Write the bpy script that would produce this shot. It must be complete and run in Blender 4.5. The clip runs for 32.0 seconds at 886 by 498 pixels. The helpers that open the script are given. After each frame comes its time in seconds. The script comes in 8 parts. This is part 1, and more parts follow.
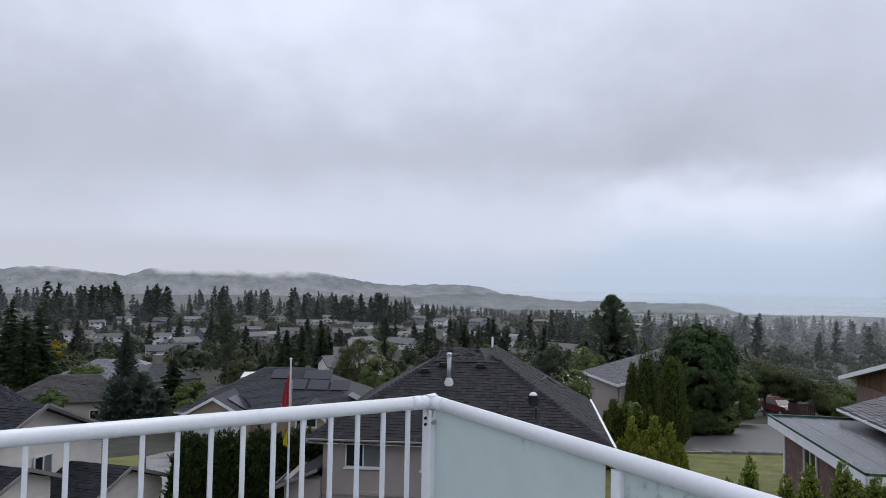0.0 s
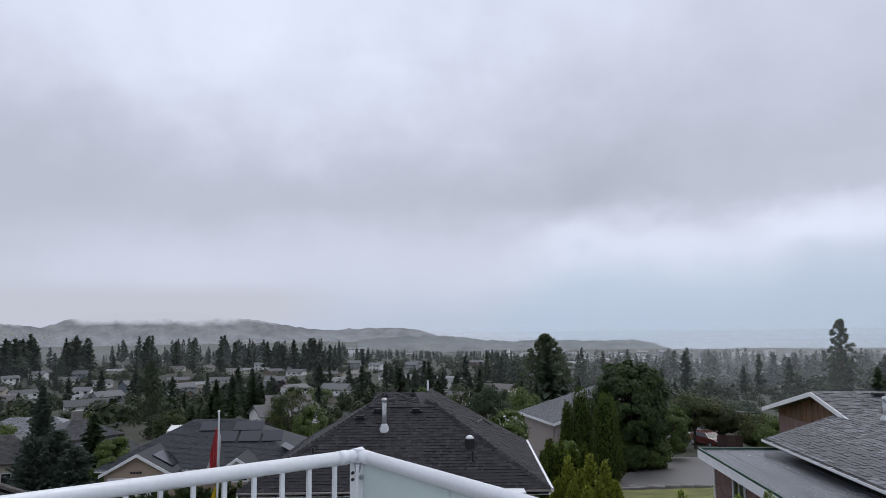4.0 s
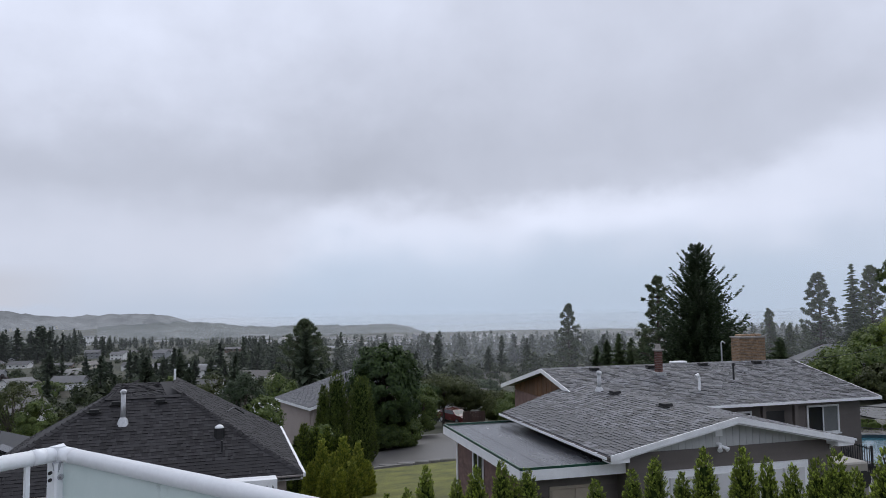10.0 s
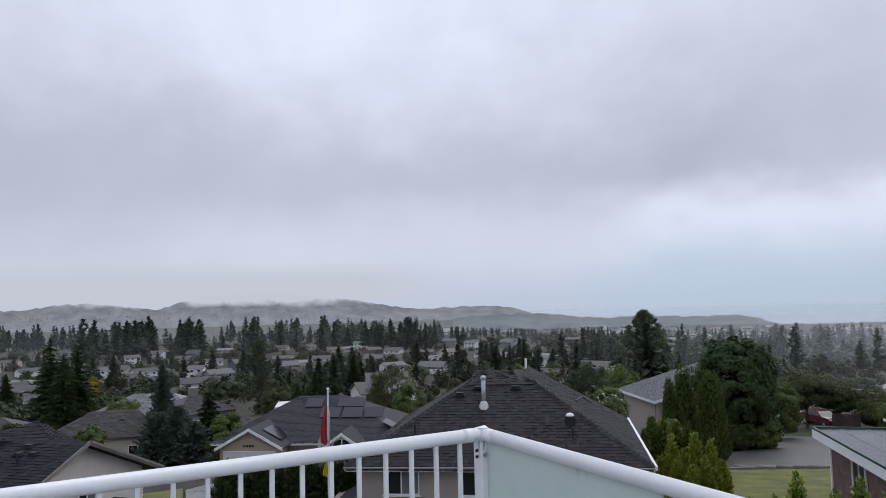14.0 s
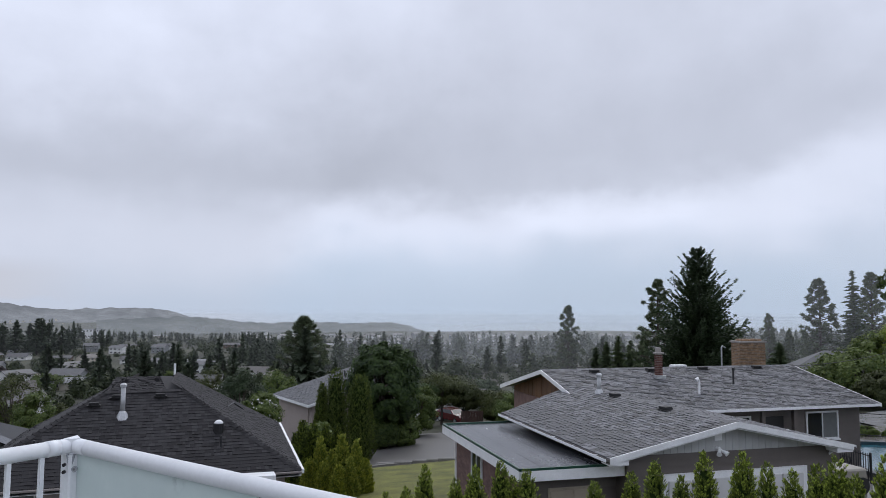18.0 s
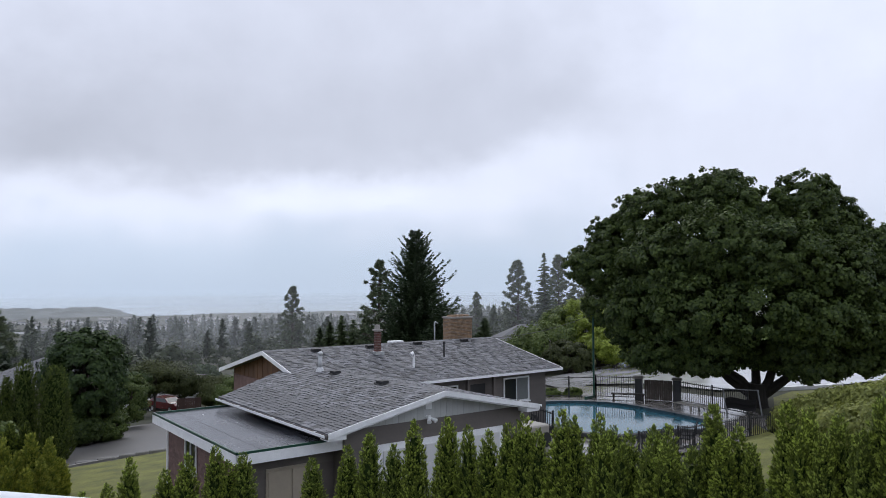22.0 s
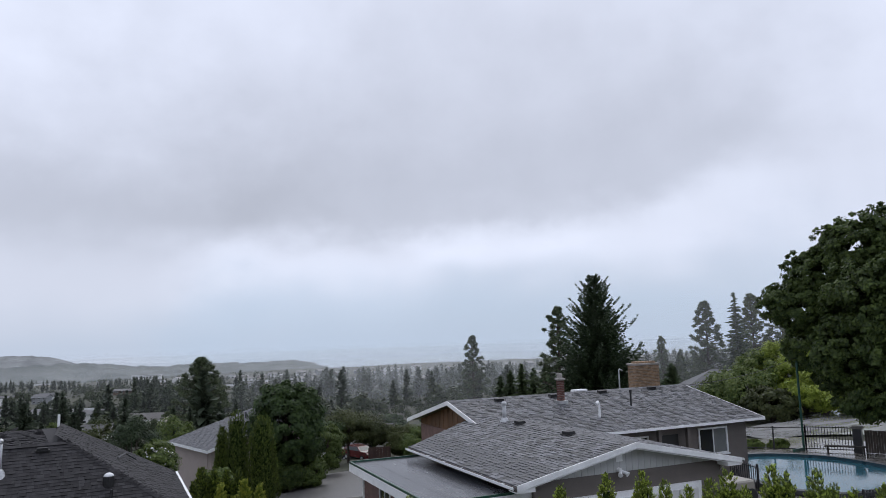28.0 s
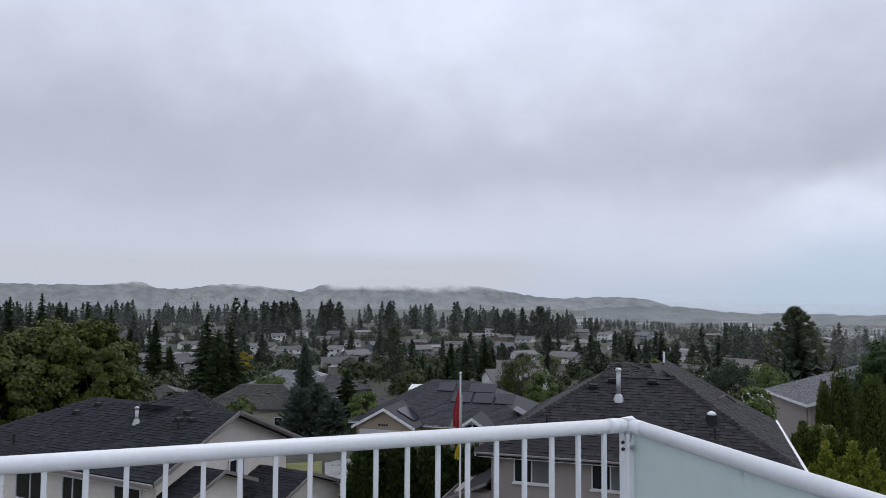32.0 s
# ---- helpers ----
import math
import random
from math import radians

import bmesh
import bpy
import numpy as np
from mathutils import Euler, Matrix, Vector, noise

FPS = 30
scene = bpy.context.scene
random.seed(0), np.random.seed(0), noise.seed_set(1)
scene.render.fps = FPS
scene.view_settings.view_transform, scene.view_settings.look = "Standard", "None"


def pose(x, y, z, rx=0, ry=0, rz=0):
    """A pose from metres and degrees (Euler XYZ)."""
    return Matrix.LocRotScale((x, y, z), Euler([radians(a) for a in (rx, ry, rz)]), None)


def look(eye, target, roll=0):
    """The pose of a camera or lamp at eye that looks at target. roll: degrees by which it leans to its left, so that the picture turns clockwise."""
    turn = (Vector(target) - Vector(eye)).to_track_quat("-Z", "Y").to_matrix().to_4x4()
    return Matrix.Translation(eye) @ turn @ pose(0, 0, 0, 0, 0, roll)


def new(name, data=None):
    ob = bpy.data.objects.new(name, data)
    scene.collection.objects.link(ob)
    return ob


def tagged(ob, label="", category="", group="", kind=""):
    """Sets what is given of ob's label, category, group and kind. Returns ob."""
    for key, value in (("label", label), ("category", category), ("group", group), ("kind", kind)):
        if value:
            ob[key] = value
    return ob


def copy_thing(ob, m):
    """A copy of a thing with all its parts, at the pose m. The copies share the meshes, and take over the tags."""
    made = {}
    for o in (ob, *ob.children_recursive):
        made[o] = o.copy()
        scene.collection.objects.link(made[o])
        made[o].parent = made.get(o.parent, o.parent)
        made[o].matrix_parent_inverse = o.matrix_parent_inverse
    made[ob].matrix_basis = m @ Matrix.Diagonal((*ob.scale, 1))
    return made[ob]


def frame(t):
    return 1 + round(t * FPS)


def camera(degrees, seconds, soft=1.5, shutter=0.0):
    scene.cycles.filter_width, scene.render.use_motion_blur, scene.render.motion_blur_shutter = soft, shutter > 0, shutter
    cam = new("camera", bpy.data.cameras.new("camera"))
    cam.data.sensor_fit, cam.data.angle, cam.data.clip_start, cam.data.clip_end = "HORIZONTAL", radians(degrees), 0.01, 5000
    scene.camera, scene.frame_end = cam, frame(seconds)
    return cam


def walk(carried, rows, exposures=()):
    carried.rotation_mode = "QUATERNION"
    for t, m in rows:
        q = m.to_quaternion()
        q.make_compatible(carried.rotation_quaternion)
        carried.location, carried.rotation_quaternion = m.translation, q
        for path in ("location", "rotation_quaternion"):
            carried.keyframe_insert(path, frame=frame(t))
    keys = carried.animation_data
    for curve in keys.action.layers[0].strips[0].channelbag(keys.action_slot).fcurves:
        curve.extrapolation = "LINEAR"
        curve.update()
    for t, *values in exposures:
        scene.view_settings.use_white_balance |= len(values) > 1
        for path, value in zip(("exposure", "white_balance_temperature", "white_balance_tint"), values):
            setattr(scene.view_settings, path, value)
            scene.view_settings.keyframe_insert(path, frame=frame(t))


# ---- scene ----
# the camera: seconds, eye x y z, heading, tilt and lean in degrees
PATH = [
    (0, -0.081, 0.019, 1.489, -0.458, 2.376, 1.033),
    (0.5, -0.050, 0.019, 1.504, 4.002, 2.096, 0.905),
    (1, -0.036, -0.005, 1.509, 8.778, 2.683, 0.526),
    (1.5, 0.007, -0.017, 1.508, 13.149, 3.861, 0.161),
    (2, 0.042, -0.036, 1.506, 15.844, 4.875, 0.260),
    (2.5, 0.051, -0.055, 1.511, 16.257, 5.411, 0.530),
    (3, 0.022, -0.043, 1.513, 14.340, 5.693, 0.494),
    (3.5, -0.024, -0.017, 1.529, 10.224, 5.751, 0.193),
    (4, -0.042, -0.004, 1.522, 4.809, 5.776, -0.496),
    (4.5, -0.082, -0.015, 1.521, 0.396, 5.676, -0.718),
    (6.5, -0.097, -0.059, 1.533, 0.535, 6.203, 1.029),
    (7, -0.094, -0.053, 1.537, 3.998, 6.229, 1.092),
    (7.5, -0.075, -0.035, 1.544, 8.079, 6.001, 0.888),
    (8, -0.006, -0.037, 1.532, 12.321, 5.595, 0.475),
    (8.5, 0.008, -0.043, 1.529, 15.851, 5.120, 0.207),
    (9, -0.016, -0.043, 1.531, 18.638, 4.841, -0.065),
    (9.5, -0.008, -0.038, 1.528, 21.382, 4.575, -0.395),
    (10, 0.085, -0.017, 1.512, 23.657, 4.399, -0.635),
    (10.5, 0.089, -0.015, 1.502, 24.107, 4.289, -0.906),
    (11, 0.040, -0.014, 1.516, 20.119, 4.350, -1.098),
    (11.5, -0.034, -0.007, 1.525, 13.307, 4.670, -1.109),
    (12, -0.085, 0.001, 1.529, 6.765, 4.977, -1.191),
    (12.5, -0.125, -0.010, 1.538, 1.213, 5.202, -1.253),
    (13, -0.135, -0.036, 1.537, -2.311, 5.140, -1.374),
    (13.5, -0.163, -0.044, 1.539, -3.649, 4.701, -1.436),
    (14, -0.150, -0.054, 1.541, -2.583, 4.149, -1.320),
    (14.5, -0.123, -0.052, 1.538, 0.393, 3.550, -1.115),
    (15, -0.070, -0.027, 1.533, 5.147, 3.252, -0.914),
    (15.5, -0.008, -0.032, 1.521, 10.773, 3.241, -0.688),
    (17.5, 0.046, -0.005, 1.521, 23.108, 4.856, 0.308),
    (18, 0.027, 0.011, 1.509, 23.617, 4.357, 0.388),
    (18.5, 0.059, 0.018, 1.500, 24.520, 3.612, 0.437),
    (19, 0.114, 0.015, 1.503, 25.232, 2.963, 0.568),
    (19.5, 0.083, -0.008, 1.501, 25.536, 2.498, 0.787),
    (20, 0.043, 0.023, 1.497, 25.851, 2.119, 1.052),
    (20.5, 0.050, 0.016, 1.501, 28.210, 1.848, 1.175),
    (21, 0.120, -0.003, 1.500, 34.468, 1.946, 0.895),
    (21.5, 0.128, -0.013, 1.468, 40.393, 2.412, 0.376),
    (22, 0.145, -0.023, 1.461, 45.225, 2.889, -0.124),
    (22.5, 0.130, -0.034, 1.457, 47.678, 3.312, -0.637),
    (23, 0.132, -0.040, 1.452, 48.243, 3.638, -1.126),
    (23.5, 0.148, -0.048, 1.444, 47.582, 3.687, -1.540),
    (24, 0.133, -0.043, 1.439, 46.522, 3.598, -1.948),
    (24.5, 0.123, -0.027, 1.444, 45.426, 3.491, -2.134),
    (26.5, 0.077, 0.031, 1.489, 38.977, 5.448, -1.867),
    (27, 0.051, 0.011, 1.498, 37.165, 6.292, -1.895),
    (27.5, 0.053, 0.005, 1.501, 35.279, 6.782, -1.836),
    (28, 0.018, -0.022, 1.516, 31.418, 6.871, -1.841),
    (28.5, 0.010, 0.013, 1.497, 25.032, 6.720, -2.005),
    (29, -0.044, 0.042, 1.499, 17.186, 6.415, -2.145),
    (29.5, -0.103, 0.059, 1.502, 8.820, 6.049, -2.535),
    (30, -0.142, 0.040, 1.504, 1.560, 5.392, -2.735),
    (30.5, -0.182, 0.031, 1.506, -2.836, 4.652, -2.308),
    (31, -0.198, 0.051, 1.499, -5.569, 3.981, -1.542),
    (31.5, -0.196, 0.095, 1.497, -8.561, 3.461, -0.586),
    (32, -0.205, 0.103, 1.498, -13.195, 3.295, 0.334),
]
cam = camera(63.33, 32.0, soft=0.5)
walk(cam, [(t, pose(x, y, z, 90 + p, 0, -h) @ pose(0, 0, 0, 0, 0, r)) for t, x, y, z, h, p, r in PATH],
     [(0, .03), (2, 0), (4, -.05), (9, 0), (14, -.02), (18, .02), (20, .10), (21.5, .17), (25, .17), (27.5, .10), (29.5, -.06), (32, -.02)])

# ---- sky and light ----
def srgb(r, g, b):
    return tuple(((c / 12.92) if c <= 0.04045 else ((c + 0.055) / 1.055) ** 2.4) for c in (r, g, b))


def nd(tree, kind, **values):
    n = tree.nodes.new(kind)
    for k, v in values.items():
        if k in n.inputs:
            n.inputs[k].default_value = v
        else:
            setattr(n, k, v)
    return n


def math_node(tree, op, a, b=None, clamp=False):
    n = tree.nodes.new("ShaderNodeMath")
    n.operation, n.use_clamp = op, clamp
    for i, s in enumerate((a, b)):
        if s is None:
            continue
        if isinstance(s, (int, float)):
            n.inputs[i].default_value = s
        else:
            tree.links.new(s, n.inputs[i])
    return n.outputs[0]


def ramp(tree, fac, stops, mode="LINEAR"):
    n = tree.nodes.new("ShaderNodeValToRGB")
    n.color_ramp.interpolation = mode
    while len(n.color_ramp.elements) < len(stops):
        n.color_ramp.elements.new(0.5)
    for e, (p, c) in zip(n.color_ramp.elements, stops):
        e.position, e.color = p, (*c, 1) if len(c) == 3 else c
    tree.links.new(fac, n.inputs[0])
    return n.outputs[0]


def mix_rgb(tree, fac, a, b, mode="MIX"):
    n = tree.nodes.new("ShaderNodeMix")
    n.data_type, n.blend_type = "RGBA", mode
    for s, i in ((fac, 0), (a, 6), (b, 7)):
        if isinstance(s, (int, float)):
            n.inputs[i].default_value = s
        elif isinstance(s, tuple):
            n.inputs[i].default_value = (*s, 1)
        else:
            tree.links.new(s, n.inputs[i])
    return n.outputs[2]


SUN_EL, SUN_AZ = 48.0, 35.0
world = bpy.data.worlds.new("overcast_sky")
scene.world = world
world.use_nodes = True
wt = world.node_tree
wt.nodes.clear()
co = nd(wt, "ShaderNodeTexCoord")
sep = nd(wt, "ShaderNodeSeparateXYZ")
wt.links.new(co.outputs["Generated"], sep.inputs[0])
az = math_node(wt, "MULTIPLY", math_node(wt, "ARCTAN2", sep.outputs[0], sep.outputs[1]), 180 / math.pi)
el = math_node(wt, "MULTIPLY", math_node(wt, "ARCSINE", sep.outputs[2]), 180 / math.pi)


def sky_noise(scale, stretch, detail, rough, seed):
    m = nd(wt, "ShaderNodeMapping")
    m.inputs["Scale"].default_value, m.inputs["Location"].default_value = stretch, seed
    wt.links.new(co.outputs["Generated"], m.inputs[0])
    n = nd(wt, "ShaderNodeTexNoise", Scale=scale, Detail=detail, Roughness=rough)
    wt.links.new(m.outputs[0], n.inputs["Vector"])
    return math_node(wt, "SUBTRACT", n.outputs[0], 0.5)


# ragged cloud: the heights of the layers wander, less so near the horizon
calm = math_node(wt, "MULTIPLY", math_node(wt, "ADD", el, 0.5), 0.11, True)
roll_ = sky_noise(3.2, (1, 1, 2.2), 3.0, 0.5, (3.1, 1.7, 0.4))
wisp = sky_noise(8.0, (1, 1, 1.3), 5.0, 0.55, (0.3, 5.2, 2.2))
drift = sky_noise(4.2, (1, 1, 1.6), 4.0, 0.5, (7.7, 2.1, 4.4))
fall = sky_noise(14.0, (1, 1, .45), 3.0, 0.5, (2.7, 8.1, 1.4))
el_w = math_node(wt, "ADD", el, math_node(wt, "MULTIPLY", calm, math_node(wt, "ADD", math_node(wt, "MULTIPLY", roll_, 9.0), math_node(wt, "MULTIPLY", wisp, 6.0))))
az_w = math_node(wt, "ADD", az, math_node(wt, "MULTIPLY", drift, 34.0))
height = math_node(wt, "DIVIDE", el_w, 40.0, True)


def layer(*stops):
    """Cloud tones from the horizon up: elevation in degrees, brightness, blueness."""
    return ramp(wt, height, [(max(0.0, e) / 40, srgb(v * (.972 - .05 * b), v * (1 + .004 * b), v * (1.082 + .035 * b))) for e, v, b in stops], "B_SPLINE")


LAYERS = [
    (-42, layer((0, .755, 0), (2, .775, 0), (4.5, .78, 0), (7, .735, 0), (10, .715, 0), (13, .73, 0), (17, .785, 0), (22, .84, 0), (28, .87, 0))),
    (-13, layer((0, .765, .2), (2, .80, 0), (4, .82, 0), (6.5, .79, 0), (9, .735, 0), (12, .755, 0), (16, .83, 0), (21, .90, 0), (28, .91, 0))),
    (5, layer((0, .75, .7), (2, .785, .3), (4, .815, 0), (6, .79, 0), (8.5, .725, 0), (12, .74, 0), (16, .80, 0), (22, .885, 0), (28, .90, 0))),
    (20, layer((0, .75, 1), (2, .775, .9), (3.6, .84, .2), (5.2, .885, 0), (7, .77, 0), (9, .695, 0), (12, .71, 0), (16, .77, 0), (22, .835, 0), (28, .87, 0))),
    (33, layer((0, .745, 1), (2.4, .76, 1), (4.2, .80, .4), (6, .895, 0), (8, .875, 0), (10, .735, 0), (13, .735, 0), (17, .775, 0), (22, .80, 0), (28, .84, 0))),
    (47, layer((0, .745, 1), (2.6, .765, 1), (4.6, .79, .4), (7, .875, 0), (9.5, .855, 0), (12, .745, 0), (16, .755, 0), (22, .80, 0), (28, .84, 0))),
    (70, layer((0, .77, .8), (3, .79, .5), (6, .83, .1), (9, .83, 0), (13, .84, 0), (17, .865, 0), (22, .88, 0), (28, .885, 0))),
]
sky_col = LAYERS[0][1]
for (a_lo, _), (a_hi, tone) in zip(LAYERS, LAYERS[1:]):
    step_ = nd(wt, "ShaderNodeMapRange", clamp=True, interpolation_type="SMOOTHSTEP")
    wt.links.new(az_w, step_.inputs[0])
    step_.inputs[1].default_value, step_.inputs[2].default_value = a_lo, a_hi
    sky_col = mix_rgb(wt, step_.outputs[0], sky_col, tone)
grain = math_node(wt, "ADD", math_node(wt, "MULTIPLY", wisp, 0.09), math_node(wt, "MULTIPLY", fall, 0.10))
grain = math_node(wt, "ADD", math_node(wt, "MULTIPLY", grain, calm), 1.0)
grey = nd(wt, "ShaderNodeCombineXYZ")
for i in range(3):
    wt.links.new(grain, grey.inputs[i])
sky_col = mix_rgb(wt, 1.0, sky_col, grey.outputs[0], "MULTIPLY")
nish = nd(wt, "ShaderNodeTexSky", sky_type="NISHITA", sun_disc=False, sun_elevation=radians(SUN_EL), sun_rotation=radians(SUN_AZ))
clear = nd(wt, "ShaderNodeBackground", Strength=0.06)
wt.links.new(nish.outputs[0], clear.inputs[0])
cloud = nd(wt, "ShaderNodeBackground", Strength=1.12)
wt.links.new(sky_col, cloud.inputs[0])
veil = nd(wt, "ShaderNodeMixShader", Fac=0.95)
wt.links.new(clear.outputs[0], veil.inputs[1])
wt.links.new(cloud.outputs[0], veil.inputs[2])
wout = nd(wt, "ShaderNodeOutputWorld")
wt.links.new(veil.outputs[0], wout.inputs[0])

sun = new("sun", bpy.data.lights.new("sun", "SUN"))
sun.data.energy, sun.data.angle, sun.data.color = 0.85, radians(40), (1.0, 0.98, 0.95)
sa, se = radians(SUN_AZ), radians(SUN_EL)
sun.matrix_world = look((0, 0, 60), (-math.sin(sa) * 10, -math.cos(sa) * 10, 60 - 10 * math.tan(se)))

# ---- materials ----
def mat(name, col, rough=0.6, var=0.18, scale=1.2, fine=28.0, bump=0.15, metal=0.0, rand=0.0, island=0.0, col2=None, spec=0.5, stretch=(1, 1, 1), coat=0.0):
    """Base colour varied at two scales, with fine relief; rand and island vary it from piece to piece."""
    m = bpy.data.materials.new(name)
    m.use_nodes = True
    t = m.node_tree
    b = t.nodes["Principled BSDF"]
    b.inputs["Roughness"].default_value, b.inputs["Metallic"].default_value = rough, metal
    b.inputs["Specular IOR Level"].default_value, b.inputs["Coat Weight"].default_value = spec, coat
    c = nd(t, "ShaderNodeTexCoord")
    mp = nd(t, "ShaderNodeMapping")
    mp.inputs["Scale"].default_value = stretch
    t.links.new(c.outputs["Object"], mp.inputs[0])
    n1 = nd(t, "ShaderNodeTexNoise", Scale=scale, Detail=5.0, Roughness=0.6)
    n2 = nd(t, "ShaderNodeTexNoise", Scale=fine, Detail=3.0, Roughness=0.6)
    for n in (n1, n2):
        t.links.new(mp.outputs[0], n.inputs["Vector"])
    k = math_node(t, "ADD", math_node(t, "MULTIPLY", n1.outputs[0], 0.6), math_node(t, "MULTIPLY", n2.outputs[0], 0.4))
    lo = tuple(x * (1 - var * 1.6) for x in col)
    hi = tuple(min(1, x * (1 + var * 1.6)) for x in (col2 or col))
    out = ramp(t, k, [(0.3, lo), (0.7, hi)])
    if rand or island:
        src = nd(t, "ShaderNodeObjectInfo").outputs["Random"] if rand else nd(t, "ShaderNodeNewGeometry").outputs["Random Per Island"]
        a = rand or island
        g = ramp(t, src, [(0.0, (1 - a,) * 3), (1.0, (1 + a,) * 3)])
        out = mix_rgb(t, 1.0, out, g, "MULTIPLY")
    t.links.new(out, b.inputs["Base Color"])
    r = math_node(t, "ADD", math_node(t, "MULTIPLY", math_node(t, "SUBTRACT", n1.outputs[0], 0.5), 0.3), rough, True)
    t.links.new(r, b.inputs["Roughness"])
    if bump:
        bp = nd(t, "ShaderNodeBump", Strength=bump, Distance=0.02)
        t.links.new(k, bp.inputs["Height"])
        t.links.new(bp.outputs[0], b.inputs["Normal"])
    return m


def leaf_mat(name, lo, hi, trans=0.25, rough=0.55, rand=0.12, grain=0.7):
    """Foliage: colour varies from leaf to leaf and from plant to plant; some light shines through."""
    m = bpy.data.materials.new(name)
    m.use_nodes = True
    t = m.node_tree
    b = t.nodes["Principled BSDF"]
    b.inputs["Roughness"].default_value, b.inputs["Specular IOR Level"].default_value = rough, 0.3
    g = nd(t, "ShaderNodeNewGeometry")
    c = nd(t, "ShaderNodeTexCoord")
    n = nd(t, "ShaderNodeTexNoise", Scale=grain, Detail=3.0)
    t.links.new(c.outputs["Object"], n.inputs["Vector"])
    k = math_node(t, "ADD", math_node(t, "MULTIPLY", g.outputs["Random Per Island"], 0.6), math_node(t, "MULTIPLY", n.outputs[0], 0.5))
    col = ramp(t, k, [(0.15, lo), (0.9, hi)])
    o = nd(t, "ShaderNodeObjectInfo")
    col = mix_rgb(t, 1.0, col, ramp(t, o.outputs["Random"], [(0, (1 - rand, 1 - rand, 1 - rand)), (1, (1 + rand, 1 + rand * .8, 1 - rand * .5))]), "MULTIPLY")
    t.links.new(col, b.inputs["Base Color"])
    tr = nd(t, "ShaderNodeBsdfTranslucent")
    t.links.new(col, tr.inputs[0])
    mx = nd(t, "ShaderNodeMixShader", Fac=trans)
    t.links.new(b.outputs[0], mx.inputs[1])
    t.links.new(tr.outputs[0], mx.inputs[2])
    t.links.new(mx.outputs[0], t.nodes["Material Output"].inputs[0])
    return m


RAIL = mat("white_powder_coat", (.86, .88, .90), 0.32, 0.05, 3, 60, 0.03)
RAIL_GREY = mat("grey_cast_fitting", (.36, .38, .40), 0.45, 0.15, 6, 60, 0.1)
STEEL = mat("screw_steel", (.25, .25, .26), 0.35, 0.2, 10, 80, 0.05, metal=0.9)
SHINGLE_DARK = mat("dark_asphalt_shingle", (.036, .0345, .0365), 0.85, 0.25, 1.5, 60, 0.35, island=0.36, spec=0.25)
SHINGLE_GREY = mat("grey_asphalt_shingle", (.098, .100, .109), 0.66, 0.25, 1.5, 60, 0.35, island=0.6)
SHINGLE_BLUE = mat("charcoal_asphalt_shingle", (.0205, .0215, .0265), 0.85, 0.25, 1.5, 60, 0.35, island=0.4, spec=0.25)
FASCIA = mat("white_painted_fascia", (.82, .83, .84), 0.5, 0.1, 2.0, 40, 0.05)
GREEN_TRIM = mat("dark_green_flashing", (.012, .06, .04), 0.4, 0.2, 3, 40, 0.05)
FLAT_ROOF = mat("wet_torch_on_membrane", (.030, .032, .036), 0.24, 0.6, 0.7, 18, 0.10, col2=(.062, .065, .073), stretch=(2.2, .5, 1), spec=.30)
SIDING_GREY = mat("grey_brown_lap_siding", (.118, .102, .093), 0.6, 0.12, 2.0, 40, 0.1, rand=0.06)
BRICK_PINK = mat("dusky_red_brick", (.17, .105, .095), 0.8, 0.3, 4.0, 30, 0.3, island=0.25)
BATTEN_WHITE = mat("pale_board_and_batten", (.47, .48, .48), 0.55, 0.08, 2.0, 40, 0.05, rand=0.05)
CEDAR_BOARD = mat("brown_cedar_boards", (.13, .065, .032), 0.6, 0.3, 3.0, 30, 0.15, rand=0.3, stretch=(6, 6, 1))
DOOR_TAUPE = mat("taupe_painted_door", (.40, .345, .275), 0.5, 0.08, 2.0, 40, 0.05)
GARAGE_WHITE = mat("white_garage_door", (.62, .62, .61), 0.5, 0.06, 2.0, 40, 0.04)
STUCCO_PINK = mat("beige_stucco", (.36, .31, .285), 0.85, 0.08, 1.0, 90, 0.3)
STUCCO_TAN = mat("tan_stucco", (.38, .30, .23), 0.85, 0.08, 1.0, 90, 0.3)
SIDING_CREAM = mat("cream_vinyl_siding", (.72, .67, .60), 0.55, 0.07, 2.0, 40, 0.05, rand=0.04)
FRAME_WHITE = mat("white_vinyl_frame", (.72, .73, .74), 0.4, 0.05, 3, 40, 0.03)
GALV = mat("galvanised_sheet", (.45, .46, .47), 0.4, 0.2, 4, 40, 0.05, metal=0.5)
BLACK_METAL = mat("black_painted_metal", (.018, .018, .02), 0.45, 0.2, 6, 50, 0.05)
VENT_BLACK = mat("black_roof_vent", (.010, .010, .011), 0.65, 0.2, 6, 50, 0.05)
BRICK_CHIM = mat("weathered_chimney_brick", (.25, .165, .10), 0.85, 0.35, 6.0, 40, 0.3, island=0.3)
BRICK_RED = mat("dark_red_brick", (.12, .055, .045), 0.85, 0.35, 6.0, 40, 0.3, island=0.3)
MORTAR = mat("grey_mortar", (.30, .28, .26), 0.9, 0.15, 6, 60, 0.3)
ASPHALT = mat("wet_asphalt", (.072, .068, .065), 0.52, 0.25, 0.5, 20, 0.15, col2=(.112, .106, .102))
CONCRETE = mat("wet_concrete", (.20, .195, .185), 0.28, 0.2, 0.7, 20, 0.12)
GRASS = mat("lawn_grass", (.068, .083, .012), 0.9, 0.4, 0.8, 30, 0.9, col2=(.138, .140, .032))
